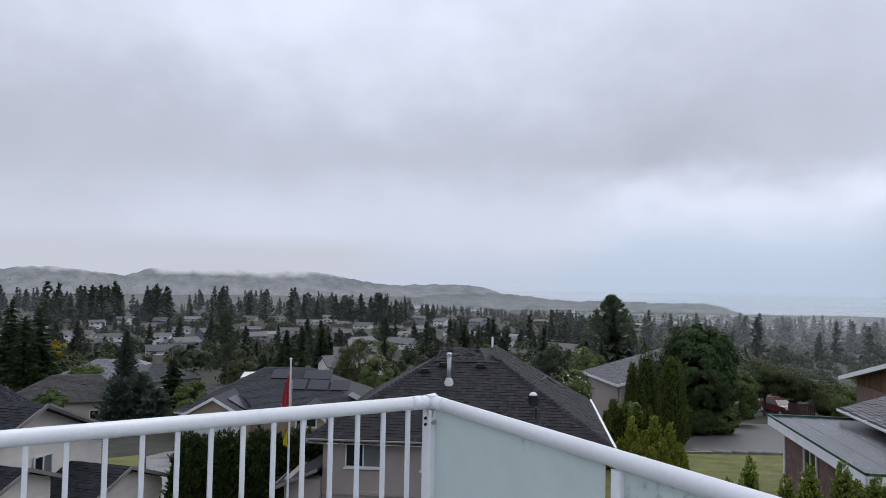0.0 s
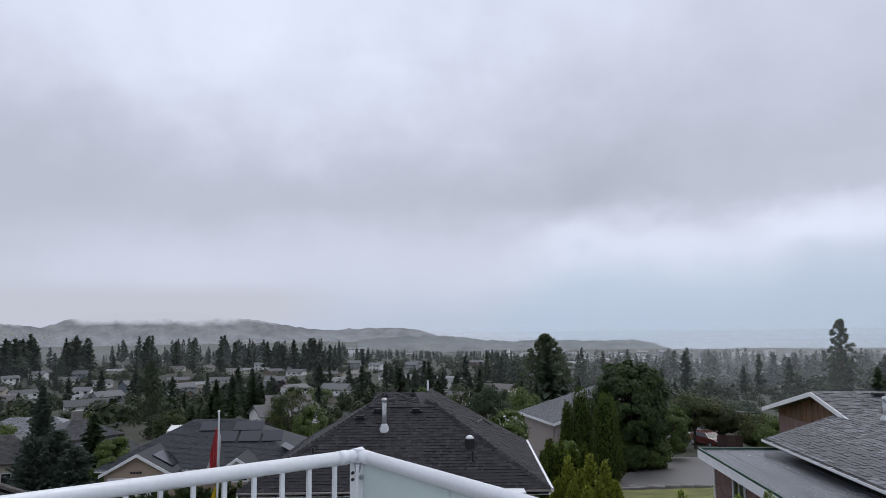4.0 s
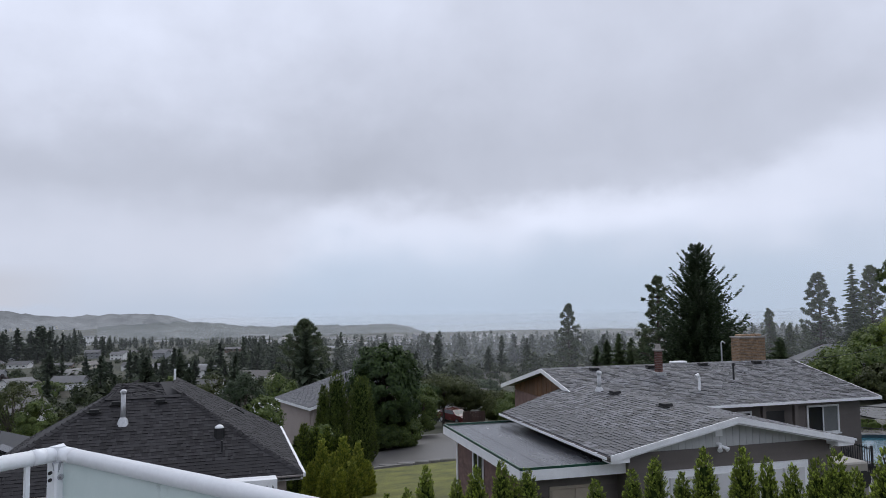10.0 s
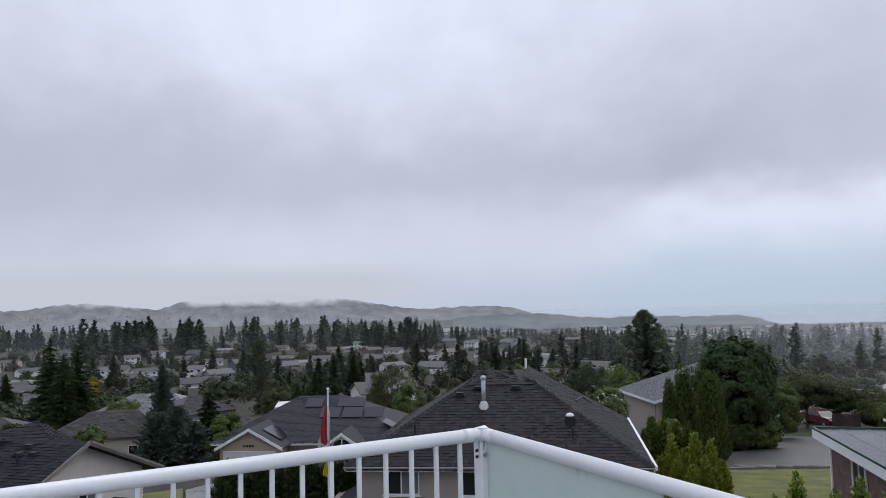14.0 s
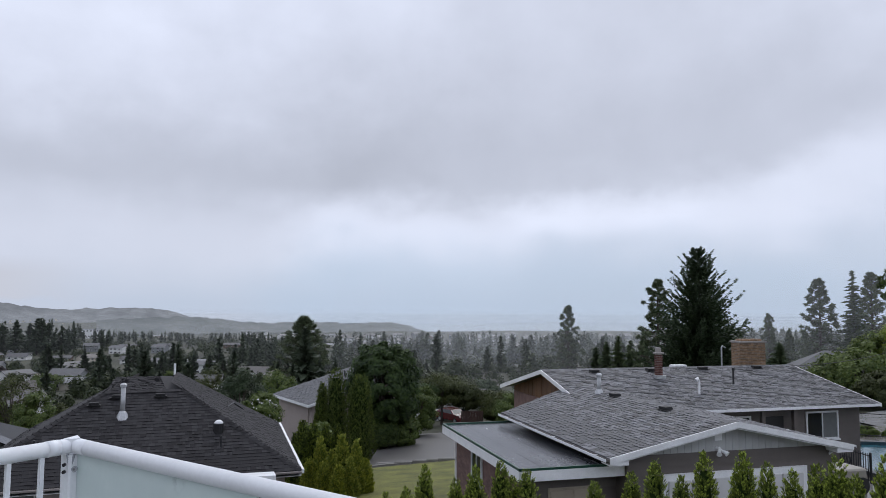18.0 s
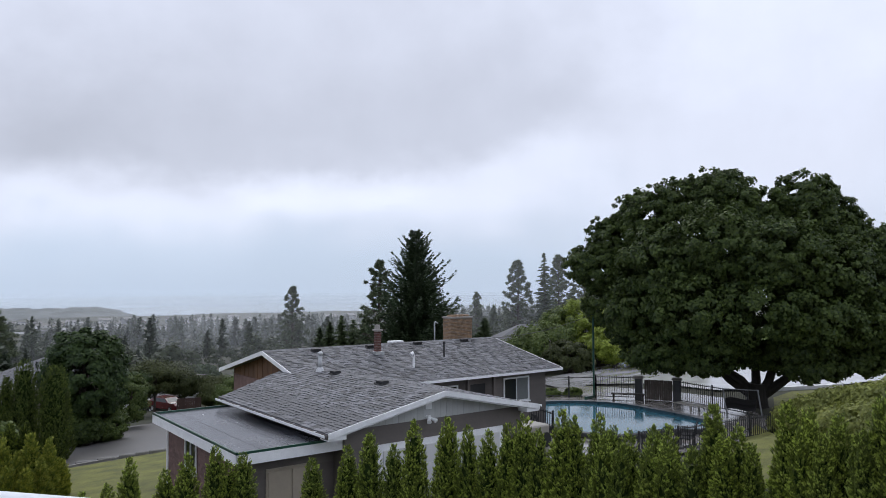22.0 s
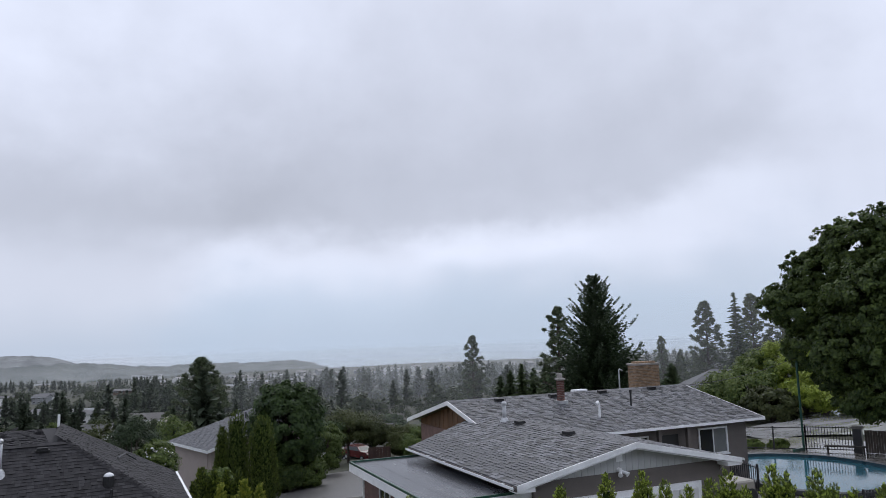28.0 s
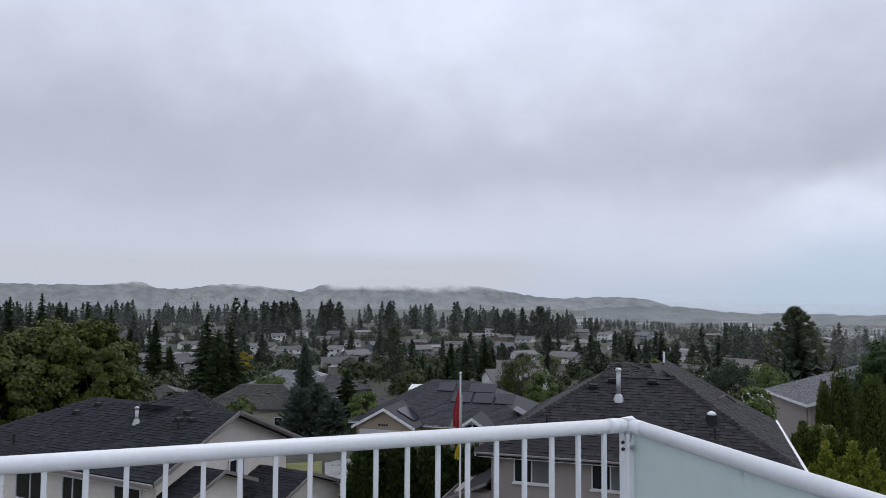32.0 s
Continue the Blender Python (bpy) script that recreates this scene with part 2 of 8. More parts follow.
EARTH = mat("valley_ground", (.022, .028, .014), 0.95, 0.5, 0.03, 0.6, 0.3, col2=(.045, .046, .026))
POOL_TILE = mat("blue_pool_liner", (.03, .065, .085), 0.3, 0.15, 2, 30, 0.05)
POOL_COPING = mat("dark_coping", (.05, .052, .055), 0.35, 0.2, 2, 30, 0.1)
BARK = mat("grey_brown_bark", (.075, .06, .05), 0.9, 0.35, 3, 22, 0.6, stretch=(3, 3, .6))
BARK_DARK = mat("dark_wet_bark", (.03, .026, .023), 0.85, 0.35, 3, 22, 0.6, stretch=(3, 3, .6))
CAR_RED = mat("red_car_paint", (.11, .010, .014), 0.22, 0.08, 2, 20, 0.0, coat=0.6)
CAR_GREY = mat("dark_car_paint", (.03, .032, .036), 0.22, 0.08, 2, 20, 0.0, coat=0.6)
TYRE = mat("black_rubber", (.015, .015, .016), 0.8, 0.2, 5, 50, 0.1)
FABRIC_RED = mat("red_flag_cloth", (.42, .045, .055), 0.8, 0.1, 4, 60, 0.1)
FABRIC_WHITE = mat("white_flag_cloth", (.66, .66, .66), 0.8, 0.1, 4, 60, 0.1)
FABRIC_YELLOW = mat("yellow_flag_cloth", (.62, .48, .02), 0.8, 0.1, 4, 60, 0.1)
SOLAR = mat("solar_cell_glass", (.012, .013, .02), 0.15, 0.1, 3, 20, 0.0)
BROWN_FENCE = mat("red_brown_fence", (.055, .028, .022), 0.75, 0.25, 3, 30, 0.15, rand=0.2)
PLASTIC_BEIGE = mat("beige_plastic", (.30, .28, .24), 0.5, 0.1, 3, 40, 0.05)

MAPLE = leaf_mat("maple_leaf", (.015, .034, .009), (.092, .132, .030), 0.25)
MAPLE_DEEP = leaf_mat("deep_green_maple_leaf", (.010, .027, .008), (.052, .088, .022), 0.2)
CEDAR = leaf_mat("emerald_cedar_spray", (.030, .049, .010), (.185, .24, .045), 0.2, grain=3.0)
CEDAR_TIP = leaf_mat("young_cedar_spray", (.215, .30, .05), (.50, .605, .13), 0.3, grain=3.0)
# dark core: the shade between the sprays, put into a body's colour
CEDAR_CORE = mat("cedar_shade_body", (.022, .036, .011), 1.0, .3, 6, 40, .5, spec=0.0)
CEDAR_DARK = leaf_mat("dark_cedar_spray", (.024, .042, .010), (.095, .13, .030), 0.12, grain=1.0)
CEDAR_DARK_TIP = leaf_mat("dark_cedar_tip", (.07, .105, .02), (.17, .215, .05), 0.15, grain=1.0)
CEDAR_ROW = leaf_mat("deep_green_cedar_spray", (.010, .022, .008), (.045, .070, .022), 0.12, grain=2.0)
JUNIPER = leaf_mat("yellow_green_juniper", (.085, .125, .022), (.27, .33, .065), 0.2, grain=1.5)
JUNIPER_TIP = leaf_mat("golden_juniper_tip", (.22, .26, .04), (.46, .47, .10), 0.2, grain=1.5)
FIR = leaf_mat("fir_needles", (.018, .036, .018), (.072, .105, .045), 0.18)
PINE = leaf_mat("pine_needles", (.046, .068, .039), (.14, .172, .094), 0.2)
SPRUCE_BLUE = leaf_mat("blue_spruce_needles", (.036, .056, .047), (.135, .178, .15), 0.15)
BROADLEAF = leaf_mat("broad_leaf", (.038, .070, .018), (.155, .205, .052), 0.25)
BRIGHTLEAF = leaf_mat("bright_spring_leaf", (.105, .155, .02), (.36, .44, .08), 0.35)
OLIVE = leaf_mat("olive_leaf", (.026, .038, .011), (.092, .108, .033), 0.25)
VINE = leaf_mat("vine_leaf", (.10, .125, .032), (.36, .39, .12), 0.35)
GUTTER = mat("taupe_gutter", (.22, .20, .19), 0.5, 0.1, 2.0, 40, 0.05)
ROOF_SLATE = mat("slate_grey_shingle", (.085, .088, .096), 0.65, 0.25, 1.5, 40, 0.3)
GOLDGREEN = leaf_mat("yellowing_leaf", (.018, .032, .006), (.105, .13, .020), 0.25)
YELLOWLEAF = leaf_mat("golden_leaf", (.20, .15, .01), (.38, .29, .03), 0.3)
PURPLELEAF = leaf_mat("purple_leaf", (.018, .010, .012), (.035, .018, .020), 0.2)
# fir needles made paler, with the lake side's haze in the colour
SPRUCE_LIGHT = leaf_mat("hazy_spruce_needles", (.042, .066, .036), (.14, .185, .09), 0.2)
SWING_GREY = mat("dull_grey_tube", (.13, .135, .14), .5, .15, 4, 40, .05)
SCRUB = leaf_mat("dull_valley_leaf", (.016, .027, .011), (.050, .066, .027), 0.2)
# lightened towards grey-green: part of the distance haze is in the colour
FARWOOD = leaf_mat("hazy_conifer_needles", (.028, .042, .028), (.082, .104, .067), 0.15)


def glass(name, tint, rough=0.08):
    m = bpy.data.materials.new(name)
    m.use_nodes = True
    b = m.node_tree.nodes["Principled BSDF"]
    b.inputs["Base Color"].default_value = (*tint, 1)
    b.inputs["Roughness"].default_value, b.inputs["Specular IOR Level"].default_value = rough, 0.6
    return m


PANE = glass("dark_window_glass", (.02, .022, .025))
PANE_BLIND = mat("window_glass_over_blind", (.16, .17, .17), 0.12, 0.1, 2, 20, 0.0)
FROST = bpy.data.materials.new("frosted_glass")
FROST.use_nodes = True
ft = FROST.node_tree
fb = ft.nodes["Principled BSDF"]
fn = nd(ft, "ShaderNodeTexNoise", Scale=3.2, Detail=7.0, Roughness=0.65)
fc = nd(ft, "ShaderNodeTexCoord")
ft.links.new(fc.outputs["Object"], fn.inputs["Vector"])
fspot = nd(ft, "ShaderNodeTexNoise", Scale=26.0, Detail=4.0, Roughness=0.6)
fmask = nd(ft, "ShaderNodeTexNoise", Scale=2.1, Detail=2.0)
for fq in (fspot, fmask):
    ft.links.new(fc.outputs["Object"], fq.inputs["Vector"])
stain = math_node(ft, "MULTIPLY", ramp(ft, fspot.outputs[0], [(0.50, (0, 0, 0)), (0.66, (1, 1, 1))]), ramp(ft, fmask.outputs[0], [(0.52, (0, 0, 0)), (0.68, (1, 1, 1))]), True)
fcol = mix_rgb(ft, stain, ramp(ft, fn.outputs[0], [(0.28, (.44, .50, .49)), (0.42, (.60, .67, .66)), (0.7, (.74, .80, .79))]), (.20, .25, .24))
ft.links.new(fcol, fb.inputs["Base Color"])
fb.inputs["Roughness"].default_value = 0.3
ftr = nd(ft, "ShaderNodeBsdfTranslucent", Color=(.78, .85, .845, 1))
fmx = nd(ft, "ShaderNodeMixShader", Fac=0.5)
ft.links.new(fb.outputs[0], fmx.inputs[1])
ft.links.new(mix_rgb(ft, stain, (.78, .85, .845), (.30, .36, .35)), ftr.inputs[0])
ft.links.new(ftr.outputs[0], fmx.inputs[2])
ft.links.new(fmx.outputs[0], ft.nodes["Material Output"].inputs[0])

WATER = bpy.data.materials.new("pool_water")
WATER.use_nodes = True
wm = WATER.node_tree
wb = wm.nodes["Principled BSDF"]
wb.inputs["Base Color"].default_value = (.035, .125, .165, 1)
wb.inputs["Roughness"].default_value, wb.inputs["IOR"].default_value = 0.03, 1.33
wn = nd(wm, "ShaderNodeTexNoise", Scale=9.0, Detail=2.0)
wc = nd(wm, "ShaderNodeTexCoord")
wm.links.new(wc.outputs["Object"], wn.inputs["Vector"])
wbp = nd(wm, "ShaderNodeBump", Strength=0.12, Distance=0.02)
wm.links.new(wn.outputs[0], wbp.inputs["Height"])
wm.links.new(wbp.outputs[0], wb.inputs["Normal"])

# ---- building blocks ----
class G:
    """A growing mesh: vertices and faces."""

    def __init__(self):
        self.v, self.f = [], []

    def add(self, vs, fs):
        k = len(self.v)
        self.v += [tuple(p) for p in vs]
        self.f += [tuple(i + k for i in q) for q in fs]
        return self

    def hexa(self, p):
        """Eight corners: four below in order, four above."""
        return self.add(p, [(3, 2, 1, 0), (4, 5, 6, 7), (0, 1, 5, 4), (1, 2, 6, 5), (2, 3, 7, 6), (3, 0, 4, 7)])

    def box(self, x0, y0, z0, x1, y1, z1, c=0.0):
        """A box, with its upright and upper edges cut back by c."""
        if not c:
            return self.hexa([(x0, y0, z0), (x1, y0, z0), (x1, y1, z0), (x0, y1, z0), (x0, y0, z1), (x1, y0, z1), (x1, y1, z1), (x0, y1, z1)])
        ring = [(x0 + c, y0), (x1 - c, y0), (x1, y0 + c), (x1, y1 - c), (x1 - c, y1), (x0 + c, y1), (x0, y1 - c), (x0, y0 + c)]
        vs = [(x, y, z0) for x, y in ring] + [(x, y, z1 - c) for x, y in ring]
        mx, my = (x0 + x1) / 2, (y0 + y1) / 2
        vs += [(x + (c if x < mx else -c) * (1 if abs(x - mx) > 1e-9 else 0), y + (c if y < my else -c), z1) for x, y in ring]
        fs = [tuple(range(7, -1, -1)), tuple(range(16, 24))]
        for a in (0, 8):
            fs += [(a + i, a + (i + 1) % 8, a + 8 + (i + 1) % 8, a + 8 + i) for i in range(8)]
        return self.add(vs, fs)

    def slab(self, pts, down):
        """A plate under the polygon pts (3D, counter-clockwise from above), thick by the vector down."""
        n = len(pts)
        low = [tuple(Vector(p) + Vector(down)) for p in pts]
        return self.add(list(pts) + low, [tuple(range(n)), tuple(range(2 * n - 1, n - 1, -1))] + [(i, i + n, (i + 1) % n + n, (i + 1) % n) for i in range(n)])

    def tube(self, path, radii, n=8, cap=True):
        """A round bar along a path; radii: one number, or one a point."""
        path = [Vector(p) for p in path]
        if not hasattr(radii, "__len__"):
            radii = [radii] * len(path)
        k, fs, vs = 0, [], []
        side = None
        for i, p in enumerate(path):
            d = (path[min(i + 1, len(path) - 1)] - path[max(i - 1, 0)]).normalized()
            if side is None:
                side = d.cross(Vector((0, 0, 1)) if abs(d.z) < 0.9 else Vector((1, 0, 0))).normalized()
            side = (side - d * side.dot(d)).normalized()
            up = d.cross(side)
            vs += [p + (side * math.cos(a) + up * math.sin(a)) * radii[i] for a in (2 * math.pi * j / n for j in range(n))]
        for i in range(len(path) - 1):
            fs += [(i * n + j, i * n + (j + 1) % n, (i + 1) * n + (j + 1) % n, (i + 1) * n + j) for j in range(n)]
        if cap:
            fs += [tuple(range(n - 1, -1, -1)), tuple(range((len(path) - 1) * n, len(path) * n))]
        return self.add(vs, fs)

    def dome(self, c, r, h, n=12, m=5):
        vs, fs = [], []
        for i in range(m):
            a = math.pi / 2 * i / m
            vs += [(c[0] + r * math.cos(a) * math.cos(2 * math.pi * j / n), c[1] + r * math.cos(a) * math.sin(2 * math.pi * j / n), c[2] + h * math.sin(a)) for j in range(n)]
        vs.append((c[0], c[1], c[2] + h))
        for i in range(m - 1):
            fs += [(i * n + j, i * n + (j + 1) % n, (i + 1) * n + (j + 1) % n, (i + 1) * n + j) for j in range(n)]
        fs += [((m - 1) * n + j, (m - 1) * n + (j + 1) % n, m * n) for j in range(n)]
        fs.append(tuple(range(n - 1, -1, -1)))
        return self.add(vs, fs)

    def mesh(self, name, material, smooth=False):
        me = bpy.data.meshes.new(name)
        me.from_pydata(self.v, [], self.f)
        me.materials.append(material)
        if smooth:
            me.polygons.foreach_set("use_smooth", [True] * len(me.polygons))
        me.update()
        return me


def thing(name, m=None, label="", category="", group="", kind=""):
    ob = new(name)
    ob.empty_display_size = 0.2
    if m is not None:
        ob.matrix_world = m
    return tagged(ob, label, category, group, kind)


def part(name, g, material, parent=None, label="", smooth=False, kind=""):
    """Links a mesh as one object under a thing or a part."""
    me = g if isinstance(g, bpy.types.Mesh) else g.mesh(name, material, smooth)
    ob = new(name, me)
    ob.parent = parent
    return tagged(ob, label, kind=kind)


def solo(name, g, material, label, category, group="", kind="", smooth=False, m=None):
    """A thing of one mesh."""
    ob = tagged(new(name, g.mesh(name, material, smooth)), label, category, group, kind)
    if m is not None:
        ob.matrix_world = m
    return ob


def quads(name, c, a, b, material):
    """A mesh of pointed leaves: centres c, half lengths a and half widths b as vectors."""
    n = len(c)
    v = np.empty((n, 3, 3), np.float32)
    v[:, 0], v[:, 1], v[:, 2] = c - a * 0.8 + b * 1.2, c - a * 0.8 - b * 1.2, c + a
    me = bpy.data.meshes.new(name)
    me.vertices.add(3 * n)
    me.vertices.foreach_set("co", v.ravel())
    me.loops.add(3 * n)
    me.loops.foreach_set("vertex_index", np.arange(3 * n, dtype=np.int32))
    me.polygons.add(n)
    me.polygons.foreach_set("loop_start", np.arange(0, 3 * n, 3, dtype=np.int32))
    me.materials.append(material)
    me.update(calc_edges=True)
    return me


def unit(v):
    return v / np.maximum(np.linalg.norm(v, axis=-1, keepdims=True), 1e-9)


def rnd_dirs(rng, n):
    return unit(rng.normal(size=(n, 3)))


# ---- lie of the land ----
def ground_z(x, y):
    x, y = np.asarray(x, float), np.asarray(y, float)
    s = 0.97 * y - 0.25 * x
    r = np.hypot(x, y)
    z = np.interp(s, [-400, -60, 0, 75, 350, 880, 1500, 2100], [6, -1.5, -3.6, -13.35, -33, -40, -67, -78])
    # level terrace round the pool
    k = np.clip(1 - (np.hypot((x - 33) / 13, (y - 20.5) / 10) - 0.75) / 0.5, 0, 1)
    k = k * k * (3 - 2 * k)
    z = z * (1 - k) - 5.16 * k
    # and under the paved lot beyond it
    k = np.clip(1 - (np.hypot((x - 56) / 20, (y - 15) / 13) - 0.75) / 0.5, 0, 1)
    k = k * k * (3 - 2 * k)
    z = z * (1 - k) - 5.16 * k
    far = np.clip((r - 1100) / 500, 0, 1)
    return z * (1 - far) + far * np.minimum(z, -74)


def at(az, d, up=0.0):
    """The place at a heading in degrees and a distance, on the ground."""
    x, y = d * math.sin(radians(az)), d * math.cos(radians(az))
    return Vector((x, y, float(ground_z(x, y)) + up))


def eye_z(d, el):
    return 1.5 + d * math.tan(radians(el))


nr, na = 230, 360
rr = np.concatenate([[0.0], np.geomspace(2.0, 4600, nr - 1)])
gv, gf = [], []
for i in range(nr):
    a = np.linspace(0, 2 * math.pi, na, endpoint=False)
    x, y = rr[i] * np.sin(a), rr[i] * np.cos(a)
    z = ground_z(x, y)
    if rr[i] > 60:
        z = z + np.array([noise.noise((px / 70, py / 70, 0.3)) for px, py in zip(x, y)]) * min(2.0, (rr[i] - 60) / 80)
    gv += list(zip(x.tolist(), y.tolist(), z.tolist()))
for i in range(nr - 1):
    gf += [(i * na + j, i * na + (j + 1) % na, (i + 1) * na + (j + 1) % na, (i + 1) * na + j) for j in range(na)]
gg = G()
gg.v, gg.f = gv, [q[::-1] for q in gf]
solo("ground", gg, EARTH, "green and brown hillside falling away to the valley", "ground", kind="structure", smooth=True)


def draped(name, outline, material, label, category, lift=0.05, step=1.5, kind="structure"):
    """A sheet laid on the land inside the outline (x, y)."""
    bm = bmesh.new()
    bm.faces.new([bm.verts.new((x, y, 0)) for x, y in outline])
    lo = [min(p[i] for p in outline) for i in (0, 1)]
    hi = [max(p[i] for p in outline) for i in (0, 1)]
    for ax in (0, 1):
        for k in range(1, int((hi[ax] - lo[ax]) / step)):
            co_ = [0, 0, 0]
            no_ = [0, 0, 0]
            co_[ax], no_[ax] = lo[ax] + k * step, 1
            bmesh.ops.bisect_plane(bm, geom=bm.verts[:] + bm.edges[:] + bm.faces[:], plane_co=co_, plane_no=no_)
    for v in bm.verts:
        v.co.z = float(ground_z(v.co.x, v.co.y)) + lift + .04
    bmesh.ops.recalc_face_normals(bm, faces=bm.faces[:])
    me = bpy.data.meshes.new(name)
    bm.to_mesh(me)
    bm.free()
    if me.polygons[0].normal.z < 0:
        me.flip_normals()
    me.materials.append(material)
    return tagged(new(name, me), label, category, kind=kind)

# ---- the deck and its railing ----
RC = Vector((-0.137, 3.08, 0.0))                      # corner of the railing
UL = Vector((-0.845, -0.535, 0.0)).normalized()      # along the picket side
UR = Vector((0.519, -0.855, 0.0)).normalized()       # along the glass side
RZ = 0.970                                           # middle of the top rail
deck_g = G()
far_l, far_r = RC + UL * 5.2, RC + UR * 6.0
deck_g.slab([RC - (UL + UR) * .12, far_l - UR * .12, far_l + UR * 6.0, far_r - UL * .12], (0, 0, -0.22))
solo("deck", deck_g, CONCRETE, "grey membrane balcony deck with a white edge", "deck", kind="structure")

g = G()
g.slab([p + Vector((0, 0, -.2)) for p in (RC + (UL + UR) * .1, far_l + UR * .1, far_l + UR * 5.9, far_r + UL * .1)], (0, 0, -4.2))
solo("wall_below_deck", g, STUCCO_PINK, "plain stucco wall under the balcony deck", "wall", kind="structure")

rail = thing("railing", Matrix.Translation(RC), "white powder-coated railing with pickets and frosted glass panels", "railing")


def at_rail(p, z):
    q = Vector(p) - RC
    return (q.x, q.y, z)


for nm, u, ln in (("top_rail", UL, 5.2), ("top_rail", UR, 6.0)):
    g = G()
    g.tube([at_rail(RC + u * 0.045, RZ), at_rail(RC + u * ln, RZ)], 0.0275, 24)
    part(nm, g, RAIL, rail, smooth=True)
g = G()
g.tube([at_rail(RC + UL * 0.10, RZ), at_rail(RC + UL * 0.03, RZ), at_rail(RC - (UL + UR) * 0.003, RZ), at_rail(RC + UR * 0.03, RZ), at_rail(RC + UR * 0.10, RZ)], 0.0282, 24)
part("corner_elbow", g, RAIL, rail, smooth=True)
g = G()
cq = [RC + UL * 0.042, RC - (UL + UR) * 0.026, RC + UR * 0.042, RC + (UL + UR) * 0.024]
g.hexa([at_rail(v, z) for z in (RZ - 0.02, RZ + 0.0305) for v in cq])
part("corner_cap", g, RAIL, rail, "flat white corner cap")
g = G()
g.tube([at_rail(RC + UL * 0.06, RZ), at_rail(RC + UL * 0.105, RZ)], 0.0292, 24)
part("sleeve", g, RAIL, rail, "white joint sleeve", smooth=True)
for u, ln in ((UL, 5.2), (UR, 6.0)):
    g = G()
    g.tube([at_rail(RC + u * 0.03, 0.10), at_rail(RC + u * ln, 0.10)], 0.022, 8)
    part("bottom_rail", g, RAIL, rail)


def post(p, w=0.040):
    g = G()
    x, y, _ = at_rail(p, 0)
    ang = math.atan2(UR.y, UR.x)
    ca, sa_ = math.cos(ang), math.sin(ang)
    ring = [(a * w / 2, b * w / 2) for a, b in ((-.8, -1), (.8, -1), (1, -.8), (1, .8), (.8, 1), (-.8, 1), (-1, .8), (-1, -.8))]
    vs = [(x + a * ca - b * sa_, y + a * sa_ + b * ca, z) for z in (-0.02, RZ - 0.03) for a, b in ring]
    g.add(vs, [tuple(range(7, -1, -1)), tuple(range(8, 16))] + [(i, (i + 1) % 8, (i + 1) % 8 + 8, i + 8) for i in range(8)])
    return part("post", g, RAIL, rail)


corner = post(RC, 0.066)
face_n = (UL + UR).normalized()                      # towards the deck
for u, dz, r, mt, nm, words in ((UL, -.062, .0062, VENT_BLACK, "screw", "black screw head"), (UL, -.088, .0062, VENT_BLACK, "screw", "black screw head"), (UR, -.078, .0105, RAIL_GREY, "clamp", "round grey cast clamp")):
    g = G()
    q = at_rail(RC + u * .026 + face_n * .022, RZ + dz)
    g.tube([q, (q[0] + face_n.x * .012, q[1] + face_n.y * .012, q[2])], r, 12)
    cl = part(nm, g, mt, rail, words)
    if nm == "clamp":
        g = G()
        g.tube([(q[0] + face_n.x * .012, q[1] + face_n.y * .012, q[2]), (q[0] + face_n.x * .015, q[1] + face_n.y * .015, q[2])], .0045, 8)
        part("screw", g, STEEL, cl, "steel screw")
g = G()
across = (UR - UL).normalized()
for s in (-1, 1):
    q0, q1, q2 = (RC + face_n * .036 + across * k * s for k in (.012, .0045, .002))
    g.tube([at_rail(q0, RZ - .026), at_rail(q1, RZ - .060), at_rail(q2, RZ - .098)], [.0048, .0046, .003], 8)
part("corner_bracket", g, RAIL_GREY, rail, "slender grey cast bracket")
for k in range(1, 46):
    p = RC + UL * (0.119 + 0.1142 * (k - 1))
    if k in (20, 38):
        post(p)
        continue
    g = G()
    x, y, _ = at_rail(p, 0)
    h = 0.0078
    ca, sa_ = UL.x, UL.y
    ring = [(x + (a * ca - b * sa_) * h, y + (a * sa_ + b * ca) * h) for a, b in ((-1, -1), (1, -1), (1, 1), (-1, 1))]
    g.hexa([(a, b, 0.10) for a, b in ring] + [(a, b, RZ - 0.02) for a, b in ring])
    part("picket", g, RAIL, rail)
for i, (a, b) in enumerate(((0.03, 1.03), (1.115, 2.14), (2.21, 3.23), (3.30, 4.33), (4.40, 5.43))):
    g = G()
    p, q = RC + UR * a, RC + UR * b
    t = UL * 0.004
    lo, hi = 0.14, RZ - 0.02
    g.hexa([at_rail(v, z) for z in (lo, hi) for v in (p - t, q - t, q + t, p + t)])
    part("glass_panel", g, FROST, rail, "frosted glass panel with water stains")
    if i:
        post(RC + UR * (a - 0.022))

